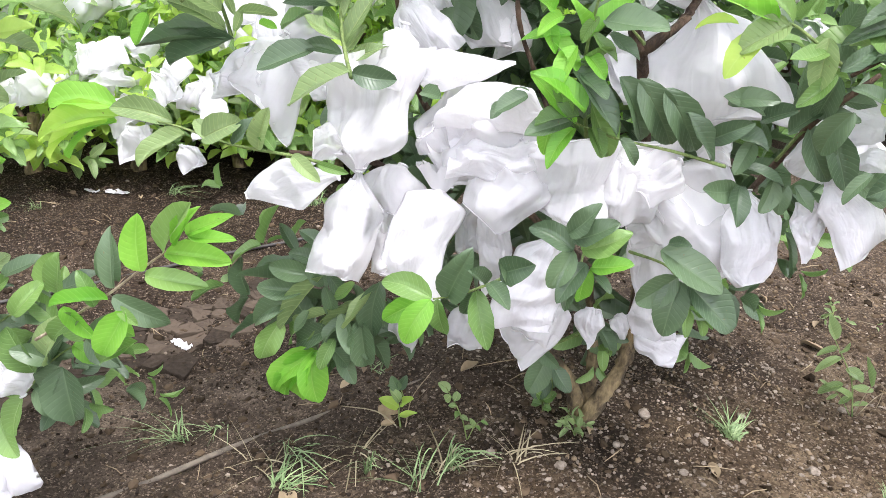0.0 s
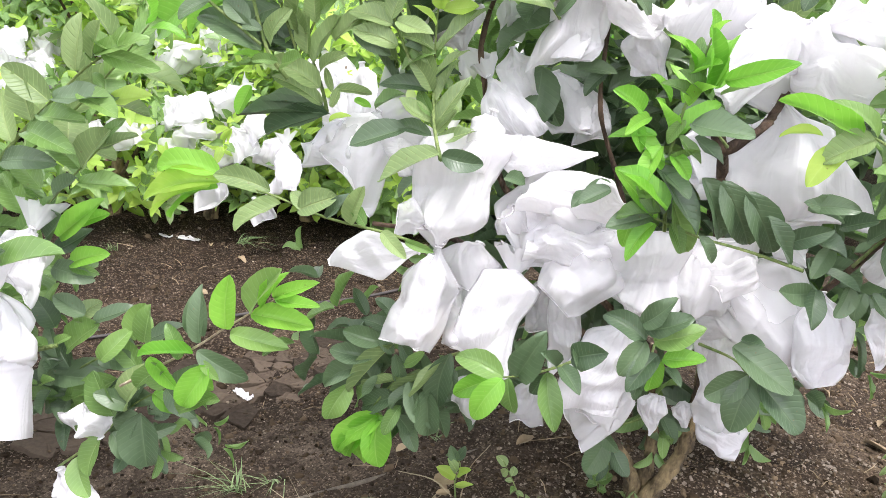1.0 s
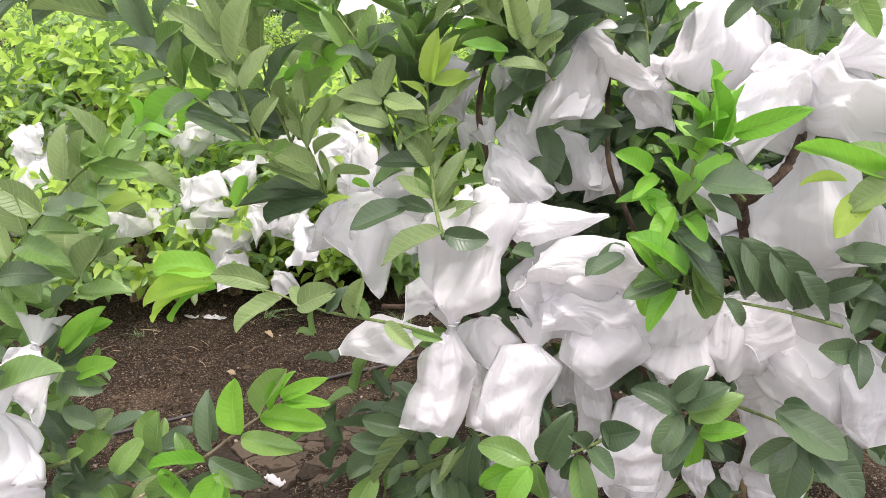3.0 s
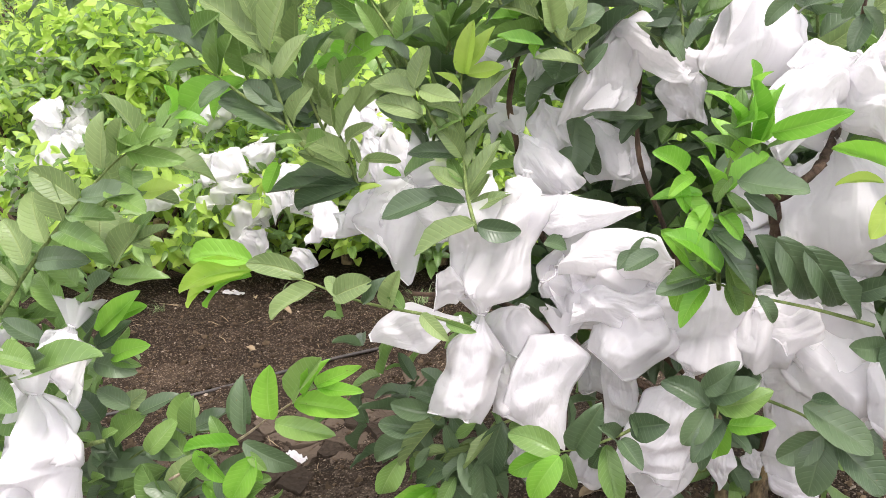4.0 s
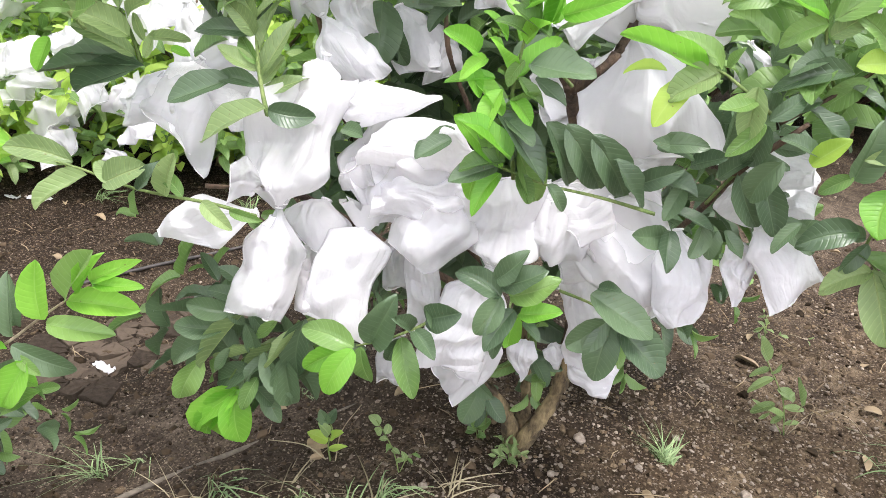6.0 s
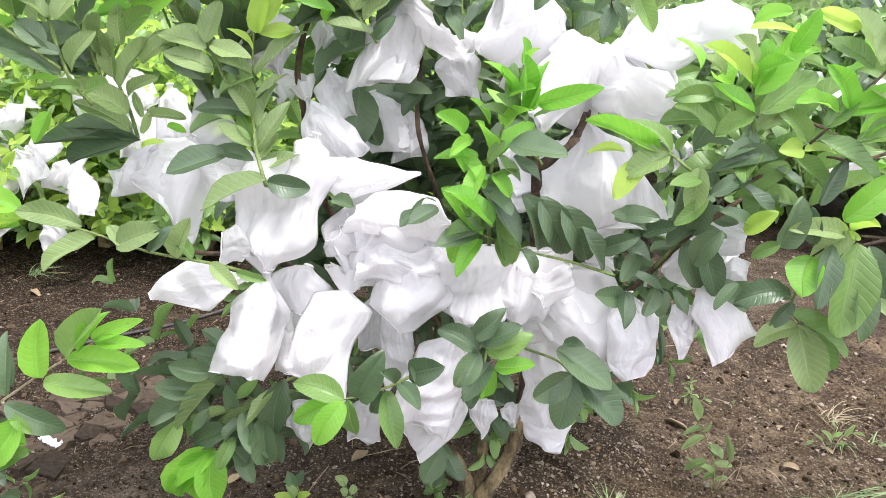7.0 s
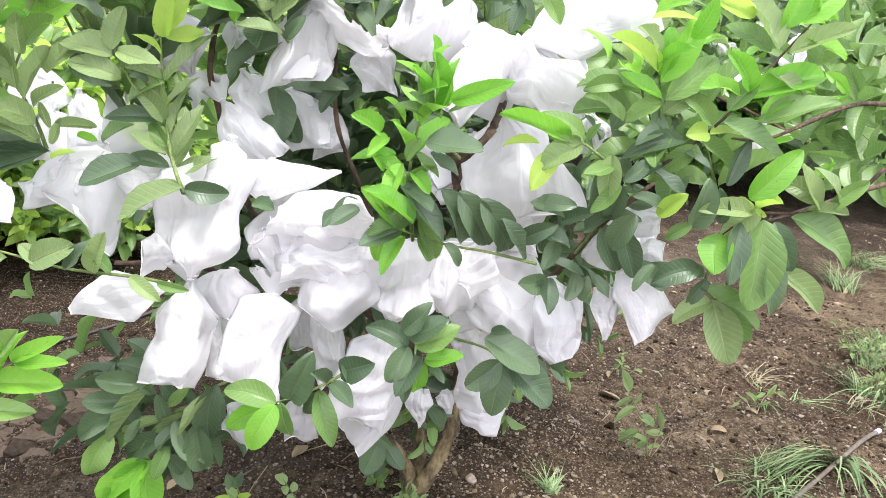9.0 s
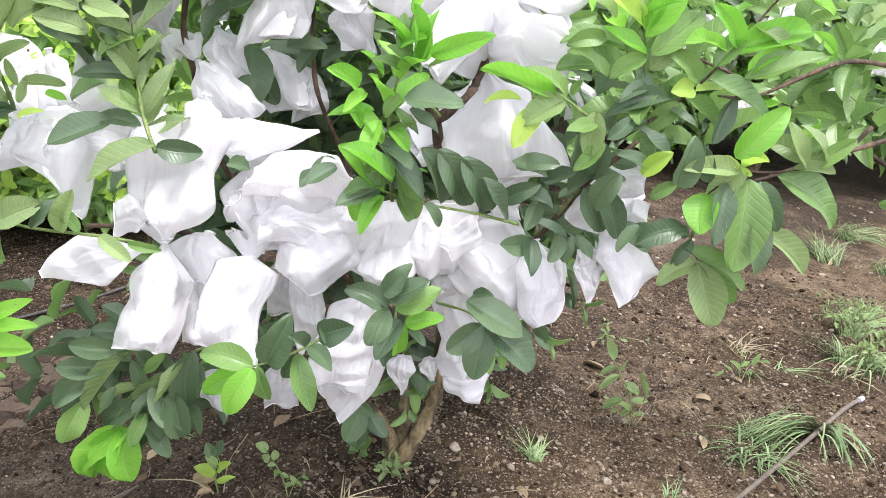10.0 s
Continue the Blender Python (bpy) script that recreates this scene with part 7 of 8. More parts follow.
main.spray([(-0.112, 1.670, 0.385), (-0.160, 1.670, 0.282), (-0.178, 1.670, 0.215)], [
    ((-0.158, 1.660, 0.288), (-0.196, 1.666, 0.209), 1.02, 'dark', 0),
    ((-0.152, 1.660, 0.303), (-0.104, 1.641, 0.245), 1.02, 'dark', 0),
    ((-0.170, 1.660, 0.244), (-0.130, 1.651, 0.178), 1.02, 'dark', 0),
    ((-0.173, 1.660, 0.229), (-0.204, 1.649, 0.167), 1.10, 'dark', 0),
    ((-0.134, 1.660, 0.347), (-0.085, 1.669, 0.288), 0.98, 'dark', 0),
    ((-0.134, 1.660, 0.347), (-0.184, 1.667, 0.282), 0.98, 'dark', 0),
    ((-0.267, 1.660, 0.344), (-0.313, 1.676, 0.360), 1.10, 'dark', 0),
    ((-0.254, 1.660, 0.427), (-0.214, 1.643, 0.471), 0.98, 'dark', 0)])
main.shoot((0.168, 1.920, 1.073), (0.146, 1.900, 1.138), (0.123, 1.880, 1.217), (0.105, 1.860, 1.292), pairs=6, leaf=0.132, young=1, dense=True)
main.shoot((0.360, 1.840, 1.092), (0.346, 1.820, 1.160), (0.322, 1.800, 1.240), (0.300, 1.780, 1.315), pairs=6, leaf=0.132, young=0, dense=True)
main.fill((0.34, 2.12, 1.16), (0.45, 0.15, 0.14), 18, 34, tone='pale')
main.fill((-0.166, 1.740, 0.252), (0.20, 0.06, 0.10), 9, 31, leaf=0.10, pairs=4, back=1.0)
main.spray([(0.275, 1.550, 0.601), (0.262, 1.480, 0.575), (0.274, 1.440, 0.579)], [
    ((0.246, 1.450, 0.603), (0.178, 1.435, 0.633), 1.20, 'dark', 0),
    ((0.246, 1.450, 0.603), (0.217, 1.435, 0.543), 1.20, 'dark', 0),
    ((0.268, 1.450, 0.586), (0.231, 1.435, 0.535), 1.10, 'dark', 0),
    ((0.243, 1.450, 0.620), (0.301, 1.435, 0.666), 1.20, 'dark', 0),
    ((0.258, 1.450, 0.605), (0.323, 1.435, 0.649), 1.20, 'mid', 0),
    ((0.276, 1.450, 0.580), (0.332, 1.435, 0.608), 1.10, 'young', 0),
    ((0.273, 1.450, 0.577), (0.270, 1.435, 0.513), 1.10, 'young', 0),
    ((0.235, 1.450, 0.629), (0.269, 1.435, 0.687), 1.20, 'dark', 0),
    ((0.140, 1.450, 0.545), (0.191, 1.435, 0.588), 1.20, 'dark', 0),
    ((0.142, 1.450, 0.573), (0.161, 1.435, 0.534), 1.10, 'dark', 0),
    ((0.284, 1.450, 0.568), (0.311, 1.435, 0.558), 1.00, 'dark', 0),
    ((0.253, 1.450, 0.563), (0.247, 1.435, 0.520), 1.00, 'dark', 0)])
main.spray([(0.343, 1.600, 0.558), (0.394, 1.550, 0.565), (0.414, 1.500, 0.563)], [
    ((0.414, 1.500, 0.565), (0.359, 1.485, 0.509), 1.30, 'dark', 0),
    ((0.419, 1.500, 0.559), (0.404, 1.485, 0.472), 1.35, 'dark', 0),
    ((0.429, 1.500, 0.560), (0.511, 1.485, 0.491), 1.25, 'dark', 0),
    ((0.381, 1.500, 0.607), (0.486, 1.485, 0.562), 1.20, 'dark', 0),
    ((0.390, 1.500, 0.619), (0.419, 1.485, 0.629), 1.00, 'dark', 0),
    ((0.434, 1.500, 0.569), (0.475, 1.485, 0.582), 1.00, 'dark', 0)])
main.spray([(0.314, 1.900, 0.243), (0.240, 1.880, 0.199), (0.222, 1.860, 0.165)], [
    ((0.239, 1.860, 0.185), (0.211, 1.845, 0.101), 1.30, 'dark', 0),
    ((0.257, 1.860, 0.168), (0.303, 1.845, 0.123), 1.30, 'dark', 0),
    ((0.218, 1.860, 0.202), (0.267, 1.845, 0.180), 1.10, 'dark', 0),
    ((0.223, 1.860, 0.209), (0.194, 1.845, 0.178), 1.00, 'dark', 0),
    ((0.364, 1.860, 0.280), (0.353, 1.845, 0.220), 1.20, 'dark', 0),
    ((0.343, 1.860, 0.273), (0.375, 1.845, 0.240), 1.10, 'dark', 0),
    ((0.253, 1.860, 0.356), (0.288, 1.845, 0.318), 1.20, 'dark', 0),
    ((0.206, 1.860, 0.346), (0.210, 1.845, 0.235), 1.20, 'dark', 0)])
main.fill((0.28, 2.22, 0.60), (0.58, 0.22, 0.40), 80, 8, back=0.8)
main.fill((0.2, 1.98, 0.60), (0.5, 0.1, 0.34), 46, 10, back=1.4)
main.fill((0.2, 2.16, 0.96), (0.45, 0.16, 0.20), 20, 9, young=0, back=0.9, tone='mid')
# the tree that reaches in beside it, with fresh leaves
side = Tree((1.95, 2.0, lie(1.95, 2.0)), "guava tree with bright fresh leaves reaching over the path", sheen=0.5)
side.limb([(1.95, 2.0, -0.02), (1.93, 1.97, 0.25), (1.75, 1.85, 0.6), (1.5, 1.7, 0.85)], 0.035, 0.012, mat=BARK, name="trunk")
side.limb([(1.75, 1.85, 0.6), (1.55, 2.1, 0.78), (1.19, 2.29, 0.95), (0.95, 2.32, 1.02)], 0.008, 0.003)
side.limb([(1.158, 1.620, 0.947), (1.001, 1.560, 0.908), (0.837, 1.500, 0.861), (0.733, 1.470, 0.830)], 0.0048, 0.002)
side.limb([(1.143, 1.620, 1.057), (0.987, 1.580, 1.064), (0.817, 1.530, 0.995), (0.737, 1.500, 0.991)], 0.0048, 0.002)
side.spray([(0.984, 1.460, 0.974), (0.933, 1.460, 0.913), (0.856, 1.460, 0.887), (0.782, 1.460, 0.878), (0.739, 1.460, 0.839)], [
    ((0.797, 1.450, 0.873), (0.794, 1.430, 0.724), 0.99, 'mid', 0),
    ((0.825, 1.450, 0.824), (0.835, 1.434, 0.723), 0.99, 'dark', 0),
    ((0.839, 1.450, 0.792), (0.946, 1.446, 0.734), 0.82, 'mid', 0),
    ((0.788, 1.450, 0.891), (0.736, 1.457, 0.837), 1.18, 'mid', 0),
    ((0.734, 1.450, 0.841), (0.716, 1.436, 0.789), 1.82, 'young', 0),
    ((0.783, 1.450, 0.890), (0.795, 1.434, 0.915), 1.07, 'lime', 0),
    ((0.779, 1.450, 0.889), (0.798, 1.439, 0.879), 1.07, 'lime', 0),
    ((0.775, 1.450, 0.886), (0.747, 1.460, 0.904), 0.86, 'lime', 0),
    ((0.776, 1.450, 0.882), (0.682, 1.436, 0.889), 0.73, 'pale', 0),
    ((0.847, 1.450, 0.884), (0.985, 1.460, 0.820), 0.99, 'mid', 0),
    ((0.889, 1.450, 0.912), (0.824, 1.456, 0.936), 1.28, 'pale', 0),
    ((0.867, 1.450, 0.898), (0.941, 1.435, 0.906), 0.64, 'pale', 0),
    ((0.766, 1.450, 0.903), (0.823, 1.451, 0.993), 0.97, 'young', 0),
    ((0.723, 1.450, 0.922), (0.746, 1.448, 0.998), 0.86, 'dark', 0),
    ((0.681, 1.450, 0.848), (0.689, 1.447, 0.931), 1.07, 'dark', 0),
    ((0.730, 1.450, 0.860), (0.710, 1.470, 0.918), 0.97, 'dark', 0),
    ((0.817, 1.450, 0.871), (0.846, 1.434, 0.803), 0.97, 'dark', 0),
    ((0.762, 1.450, 0.864), (0.748, 1.431, 0.772), 0.90, 'dark', 0),
    ((0.904, 1.450, 0.901), (0.957, 1.468, 0.951), 0.86, 'mid', 0),
    ((0.920, 1.450, 0.912), (0.871, 1.446, 0.972), 1.07, 'mid', 0),
    ((0.885, 1.450, 0.898), (0.831, 1.438, 0.968), 0.97, 'mid', 0)], r=0.004, mat=BRANCH)
side.spray([(0.749, 1.480, 0.835), (0.740, 1.480, 0.774), (0.738, 1.480, 0.744), (0.766, 1.480, 0.712), (0.777, 1.480, 0.687)], [
    ((0.751, 1.470, 0.721), (0.798, 1.453, 0.614), 1.12, 'mid', 0),
    ((0.752, 1.470, 0.719), (0.687, 1.459, 0.683), 1.07, 'mid', 0),
    ((0.725, 1.470, 0.741), (0.831, 1.462, 0.689), 0.69, 'dark', 0),
    ((0.735, 1.470, 0.757), (0.709, 1.486, 0.708), 1.07, 'dark', 0),
    ((0.759, 1.470, 0.720), (0.833, 1.470, 0.646), 0.86, 'dark', 0),
    ((0.728, 1.470, 0.766), (0.673, 1.479, 0.766), 1.07, 'dark', 0),
    ((0.747, 1.470, 0.808), (0.810, 1.454, 0.762), 0.86, 'dark', 0)])
side.spray([(0.576, 1.480, 0.903), (0.639, 1.480, 0.953), (0.692, 1.480, 1.005), (0.737, 1.480, 1.065), (0.773, 1.480, 1.123), (0.799, 1.480, 1.161), (0.831, 1.480, 1.208)], [
    ((0.682, 1.470, 1.000), (0.643, 1.473, 0.996), 1.72, 'lime', 0),
    ((0.686, 1.470, 0.999), (0.746, 1.475, 1.006), 1.07, 'lime', 0),
    ((0.648, 1.470, 0.985), (0.553, 1.483, 0.957), 0.77, 'dark', 0),
    ((0.686, 1.470, 1.013), (0.633, 1.461, 1.055), 1.07, 'mid', 0),
    ((0.721, 1.470, 1.062), (0.650, 1.476, 1.080), 0.97, 'young', 0),
    ((0.605, 1.470, 1.044), (0.682, 1.486, 1.120), 0.90, 'mid', 0),
    ((0.730, 1.470, 1.064), (0.863, 1.486, 1.126), 0.73, 'young', 0),
    ((0.758, 1.470, 1.023), (0.860, 1.457, 1.081), 0.82, 'mid', 0),
    ((0.764, 1.470, 1.033), (0.804, 1.476, 1.085), 0.97, 'young', 0),
    ((0.784, 1.470, 1.134), (0.873, 1.475, 1.180), 0.69, 'mid', 0),
    ((0.765, 1.470, 1.138), (0.702, 1.470, 1.213), 1.07, 'pale', 0),
    ((0.755, 1.470, 1.136), (0.692, 1.489, 1.173), 0.97, 'mid', 0),
    ((0.717, 1.470, 1.182), (0.658, 1.471, 1.202), 0.97, 'lime', 0),
    ((0.787, 1.470, 1.183), (0.851, 1.468, 1.240), 1.18, 'young', 0),
    ((0.765, 1.470, 1.169), (0.789, 1.488, 1.248), 0.97, 'young', 0),
    ((0.708, 1.470, 1.036), (0.748, 1.475, 1.102), 0.97, 'mid', 0),
    ((0.667, 1.470, 0.976), (0.620, 1.462, 0.926), 1.07, 'dark', 0),
    ((0.674, 1.470, 0.986), (0.738, 1.462, 0.942), 0.97, 'mid', 0),
    ((0.703, 1.470, 1.017), (0.798, 1.470, 0.976), 0.86, 'mid', 0),
    ((0.651, 1.470, 0.965), (0.695, 1.452, 0.947), 0.97, 'dark', 0),
    ((0.736, 1.470, 1.071), (0.686, 1.474, 1.128), 0.97, 'young', 0),
    ((0.754, 1.470, 1.104), (0.831, 1.479, 1.078), 0.86, 'mid', 0),
    ((0.619, 1.470, 0.943), (0.568, 1.467, 0.918), 1.07, 'dark', 0),
    ((0.603, 1.470, 0.932), (0.674, 1.484, 0.891), 0.97, 'dark', 0),
    ((0.802, 1.470, 1.162), (0.875, 1.487, 1.136), 0.86, 'young', 0),
    ((0.819, 1.470, 1.198), (0.795, 1.472, 1.253), 0.97, 'young', 0)], mat=BRANCH)
side.spray([(0.645, 1.490, 0.942), (0.613, 1.490, 1.002), (0.595, 1.490, 1.071), (0.582, 1.490, 1.113)], [
    ((0.591, 1.480, 1.079), (0.602, 1.481, 1.157), 0.99, 'young', 0),
    ((0.587, 1.480, 1.083), (0.510, 1.483, 1.134), 0.73, 'lime', 0),
    ((0.594, 1.480, 1.068), (0.643, 1.494, 1.181), 0.73, 'young', 0),
    ((0.618, 1.480, 1.195), (0.573, 1.496, 1.173), 1.07, 'young', 0),
    ((0.563, 1.480, 1.162), (0.631, 1.495, 1.173), 0.60, 'lime', 0),
    ((0.534, 1.480, 1.059), (0.475, 1.475, 1.046), 1.07, 'mid', 0),
    ((0.600, 1.480, 1.042), (0.524, 1.498, 1.072), 0.90, 'young', 0),
    ((0.586, 1.480, 0.960), (0.607, 1.477, 1.023), 1.28, 'dark', 0),
    ((0.546, 1.480, 1.002), (0.486, 1.472, 1.042), 0.77, 'dark', 0),
    ((0.601, 1.480, 1.038), (0.548, 1.464, 1.006), 1.07, 'mid', 0),
    ((0.609, 1.480, 1.021), (0.650, 1.480, 1.062), 1.07, 'mid', 0),
    ((0.581, 1.480, 1.105), (0.543, 1.466, 1.151), 0.90, 'mid', 0),
    ((0.587, 1.480, 1.097), (0.621, 1.471, 1.128), 0.90, 'young', 0),
    ((0.615, 1.480, 0.995), (0.569, 1.484, 0.979), 1.07, 'dark', 0),
    ((0.543, 1.480, 1.091), (0.504, 1.491, 1.120), 1.07, 'mid', 0),
    ((0.506, 1.480, 1.095), (0.473, 1.490, 1.141), 0.86, 'young', 0),
    ((0.632, 1.480, 1.138), (0.645, 1.463, 1.198), 0.97, 'young', 0),
    ((0.642, 1.480, 1.131), (0.674, 1.462, 1.153), 1.07, 'young', 0)])
main.spray([(0.553, 1.450, 0.920), (0.501, 1.450, 0.953), (0.476, 1.450, 0.965), (0.425, 1.450, 0.974)], [
    ((0.458, 1.440, 0.966), (0.346, 1.442, 1.001), 0.55, 'young', 0),
    ((0.479, 1.440, 0.969), (0.415, 1.450, 1.014), 0.77, 'mid', 0),
    ((0.474, 1.440, 0.965), (0.414, 1.450, 0.927), 1.28, 'pale', 0),
    ((0.409, 1.440, 0.960), (0.354, 1.455, 0.952), 0.64, 'lime', 0),
    ((0.485, 1.440, 0.973), (0.494, 1.431, 1.001), 0.86, 'mid', 0),
    ((0.526, 1.440, 0.954), (0.525, 1.459, 0.882), 1.07, 'pale', 0),
    ((0.548, 1.440, 0.908), (0.507, 1.443, 0.859), 0.90, 'mid', 0),
    ((0.626, 1.440, 0.875), (0.574, 1.450, 0.897), 0.90, 'dark', 0),
    ((0.617, 1.440, 0.864), (0.650, 1.450, 0.907), 1.07, 'lime', 0),
    ((0.675, 1.440, 0.855), (0.640, 1.457, 0.825), 1.07, 'mid', 0),
    ((0.704, 1.440, 0.783), (0.628, 1.431, 0.755), 1.18, 'dark', 0),
    ((0.628, 1.440, 0.783), (0.595, 1.435, 0.740), 0.77, 'dark', 0),
    ((0.581, 1.440, 0.862), (0.560, 1.449, 0.791), 1.18, 'dark', 0),
    ((0.445, 1.440, 0.952), (0.403, 1.443, 0.892), 1.07, 'lime', 0),
    ((0.551, 1.440, 0.913), (0.592, 1.450, 0.952), 0.97, 'dark', 0),
    ((0.528, 1.440, 0.936), (0.476, 1.435, 0.922), 0.97, 'mid', 0),
    ((0.553, 1.440, 0.904), (0.546, 1.458, 0.834), 0.97, 'dark', 0)])
main.spray([(0.437, 1.450, 0.763), (0.361, 1.450, 0.775), (0.278, 1.450, 0.783), (0.208, 1.450, 0.800)], [
    ((0.206, 1.440, 0.876), (0.285, 1.433, 0.800), 1.07, 'dark', 0),
    ((0.274, 1.440, 0.872), (0.336, 1.459, 0.780), 0.94, 'dark', 0),
    ((0.299, 1.440, 0.871), (0.370, 1.458, 0.775), 0.94, 'dark', 0),
    ((0.335, 1.440, 0.862), (0.408, 1.457, 0.771), 0.94, 'dark', 0),
    ((0.368, 1.440, 0.834), (0.428, 1.452, 0.764), 0.90, 'dark', 0),
    ((0.236, 1.440, 0.831), (0.276, 1.455, 0.751), 1.07, 'mid', 0),
    ((0.147, 1.440, 0.864), (0.225, 1.420, 0.801), 0.77, 'young', 0),
    ((0.189, 1.440, 0.809), (0.177, 1.445, 0.747), 1.07, 'young', 0),
    ((0.214, 1.440, 0.803), (0.151, 1.430, 0.780), 1.07, 'dark', 0),
    ((0.146, 1.440, 0.831), (0.104, 1.449, 0.805), 1.18, 'dark', 0),
    ((0.211, 1.440, 0.809), (0.178, 1.437, 0.855), 0.86, 'mid', 0),
    ((0.286, 1.440, 0.787), (0.318, 1.442, 0.753), 1.07, 'dark', 0),
    ((0.228, 1.440, 0.879), (0.191, 1.442, 0.892), 1.07, 'dark', 0)])
side.shoot((0.716, 1.600, 0.865), (0.661, 1.580, 0.942), (0.610, 1.560, 1.015), (0.576, 1.550, 1.074), pairs=6, leaf=0.132, young=1, tone='mid')
side.shoot((0.802, 1.620, 0.848), (0.751, 1.600, 0.938), (0.712, 1.600, 1.021), (0.684, 1.600, 1.102), pairs=6, leaf=0.132, young=1, tone='mid')
side.fill((1.45, 1.85, 1.0), (0.45, 0.15, 0.22), 18, 12, young=1, tone='mid')
# Unseen low foliage, added to block sky light and darken the ground beneath.
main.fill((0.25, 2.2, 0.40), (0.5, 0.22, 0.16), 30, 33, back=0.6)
# the tree that reaches in from the other side
left.limb([(-1.35, 1.35, -0.24), (-1.33, 1.36, 0.0), (-1.25, 1.4, 0.3), (-1.05, 1.42, 0.6)], 0.04, 0.012, mat=BARK, name="trunk")
left.limb([(-1.34, 1.36, -0.05), (-1.2, 1.44, 0.1), (-0.98, 1.46, 0.24), (-0.8, 1.42, 0.34)], 0.012, 0.004, mat=TWIG)
left.spray([(-1.013, 1.430, 0.558), (-0.937, 1.430, 0.656), (-0.857, 1.430, 0.748), (-0.820, 1.430, 0.787), (-0.743, 1.430, 0.864), (-0.681, 1.430, 0.908)], [
    ((-0.754, 1.420, 0.861), (-0.735, 1.405, 0.956), 1.22, 'pale', 0),
    ((-0.722, 1.420, 0.887), (-0.694, 1.434, 0.952), 1.02, 'pale', 15),
    ((-0.704, 1.420, 0.898), (-0.613, 1.431, 0.883), 0.78, 'mid', 20),
    ((-0.718, 1.420, 0.894), (-0.626, 1.410, 0.938), 0.80, 'mid', 0),
    ((-0.805, 1.420, 0.801), (-0.877, 1.420, 0.853), 1.27, 'pale', 0),
    ((-0.842, 1.420, 0.760), (-0.854, 1.418, 0.850), 1.17, 'pale', 0),
    ((-0.883, 1.420, 0.716), (-0.916, 1.426, 0.800), 1.22, 'pale', 0),
    ((-0.932, 1.420, 0.668), (-0.980, 1.432, 0.748), 1.22, 'pale', 0),
    ((-0.798, 1.420, 0.808), (-0.690, 1.404, 0.837), 0.98, 'dark', 0),
    ((-0.747, 1.420, 0.824), (-0.662, 1.401, 0.802), 1.02, 'mid', 0),
    ((-0.829, 1.420, 0.774), (-0.739, 1.433, 0.785), 1.10, 'mid', 0),
    ((-0.856, 1.420, 0.745), (-0.750, 1.417, 0.744), 1.02, 'mid', 0),
    ((-0.912, 1.420, 0.676), (-0.811, 1.430, 0.700), 0.98, 'dark', 0),
    ((-0.956, 1.420, 0.626), (-0.993, 1.400, 0.665), 1.10, 'pale', 0),
    ((-0.674, 1.420, 0.910), (-0.655, 1.418, 0.949), 0.98, 'mid', 0),
    ((-0.683, 1.420, 0.903), (-0.741, 1.429, 0.924), 0.85, 'mid', 0)], r=0.005)
left.spray([(-0.979, 1.460, 0.453), (-0.928, 1.460, 0.520), (-0.849, 1.460, 0.596), (-0.773, 1.460, 0.684), (-0.727, 1.460, 0.734)], [
    ((-0.851, 1.450, 0.630), (-0.920, 1.468, 0.684), 1.12, 'mid', 0),
    ((-0.770, 1.450, 0.684), (-0.838, 1.468, 0.725), 1.10, 'mid', 0),
    ((-0.765, 1.450, 0.684), (-0.692, 1.432, 0.772), 0.98, 'pale', 0),
    ((-0.771, 1.450, 0.658), (-0.665, 1.433, 0.682), 0.88, 'mid', 0),
    ((-0.824, 1.450, 0.619), (-0.764, 1.463, 0.669), 1.02, 'dark', 0),
    ((-0.886, 1.450, 0.575), (-0.953, 1.459, 0.640), 1.12, 'mid', 0),
    ((-0.900, 1.450, 0.537), (-0.836, 1.457, 0.613), 1.02, 'mid', 0),
    ((-0.707, 1.450, 0.819), (-0.638, 1.442, 0.840), 1.22, 'lime', 0),
    ((-0.719, 1.450, 0.738), (-0.687, 1.454, 0.790), 0.98, 'mid', 0),
    ((-0.729, 1.450, 0.728), (-0.670, 1.454, 0.764), 0.88, 'pale', 0),
    ((-0.937, 1.450, 0.506), (-1.012, 1.453, 0.544), 1.10, 'dark', 0),
    ((-0.945, 1.450, 0.493), (-0.859, 1.436, 0.530), 0.98, 'dark', 0)])
left.spray([(-0.878, 1.480, 0.462), (-0.841, 1.480, 0.515), (-0.806, 1.480, 0.555)], [
    ((-0.834, 1.470, 0.535), (-0.740, 1.460, 0.628), 0.83, 'young', 0),
    ((-0.792, 1.470, 0.570), (-0.727, 1.472, 0.603), 0.88, 'young', 0),
    ((-0.812, 1.470, 0.487), (-0.736, 1.465, 0.530), 1.02, 'young', 0),
    ((-0.812, 1.470, 0.483), (-0.752, 1.474, 0.481), 0.83, 'mid', 0),
    ((-0.841, 1.470, 0.506), (-0.780, 1.475, 0.558), 1.22, 'dark', 0),
    ((-0.851, 1.470, 0.517), (-0.780, 1.453, 0.603), 1.10, 'dark', 0),
    ((-0.850, 1.470, 0.471), (-0.760, 1.451, 0.473), 1.10, 'dark', 0)])
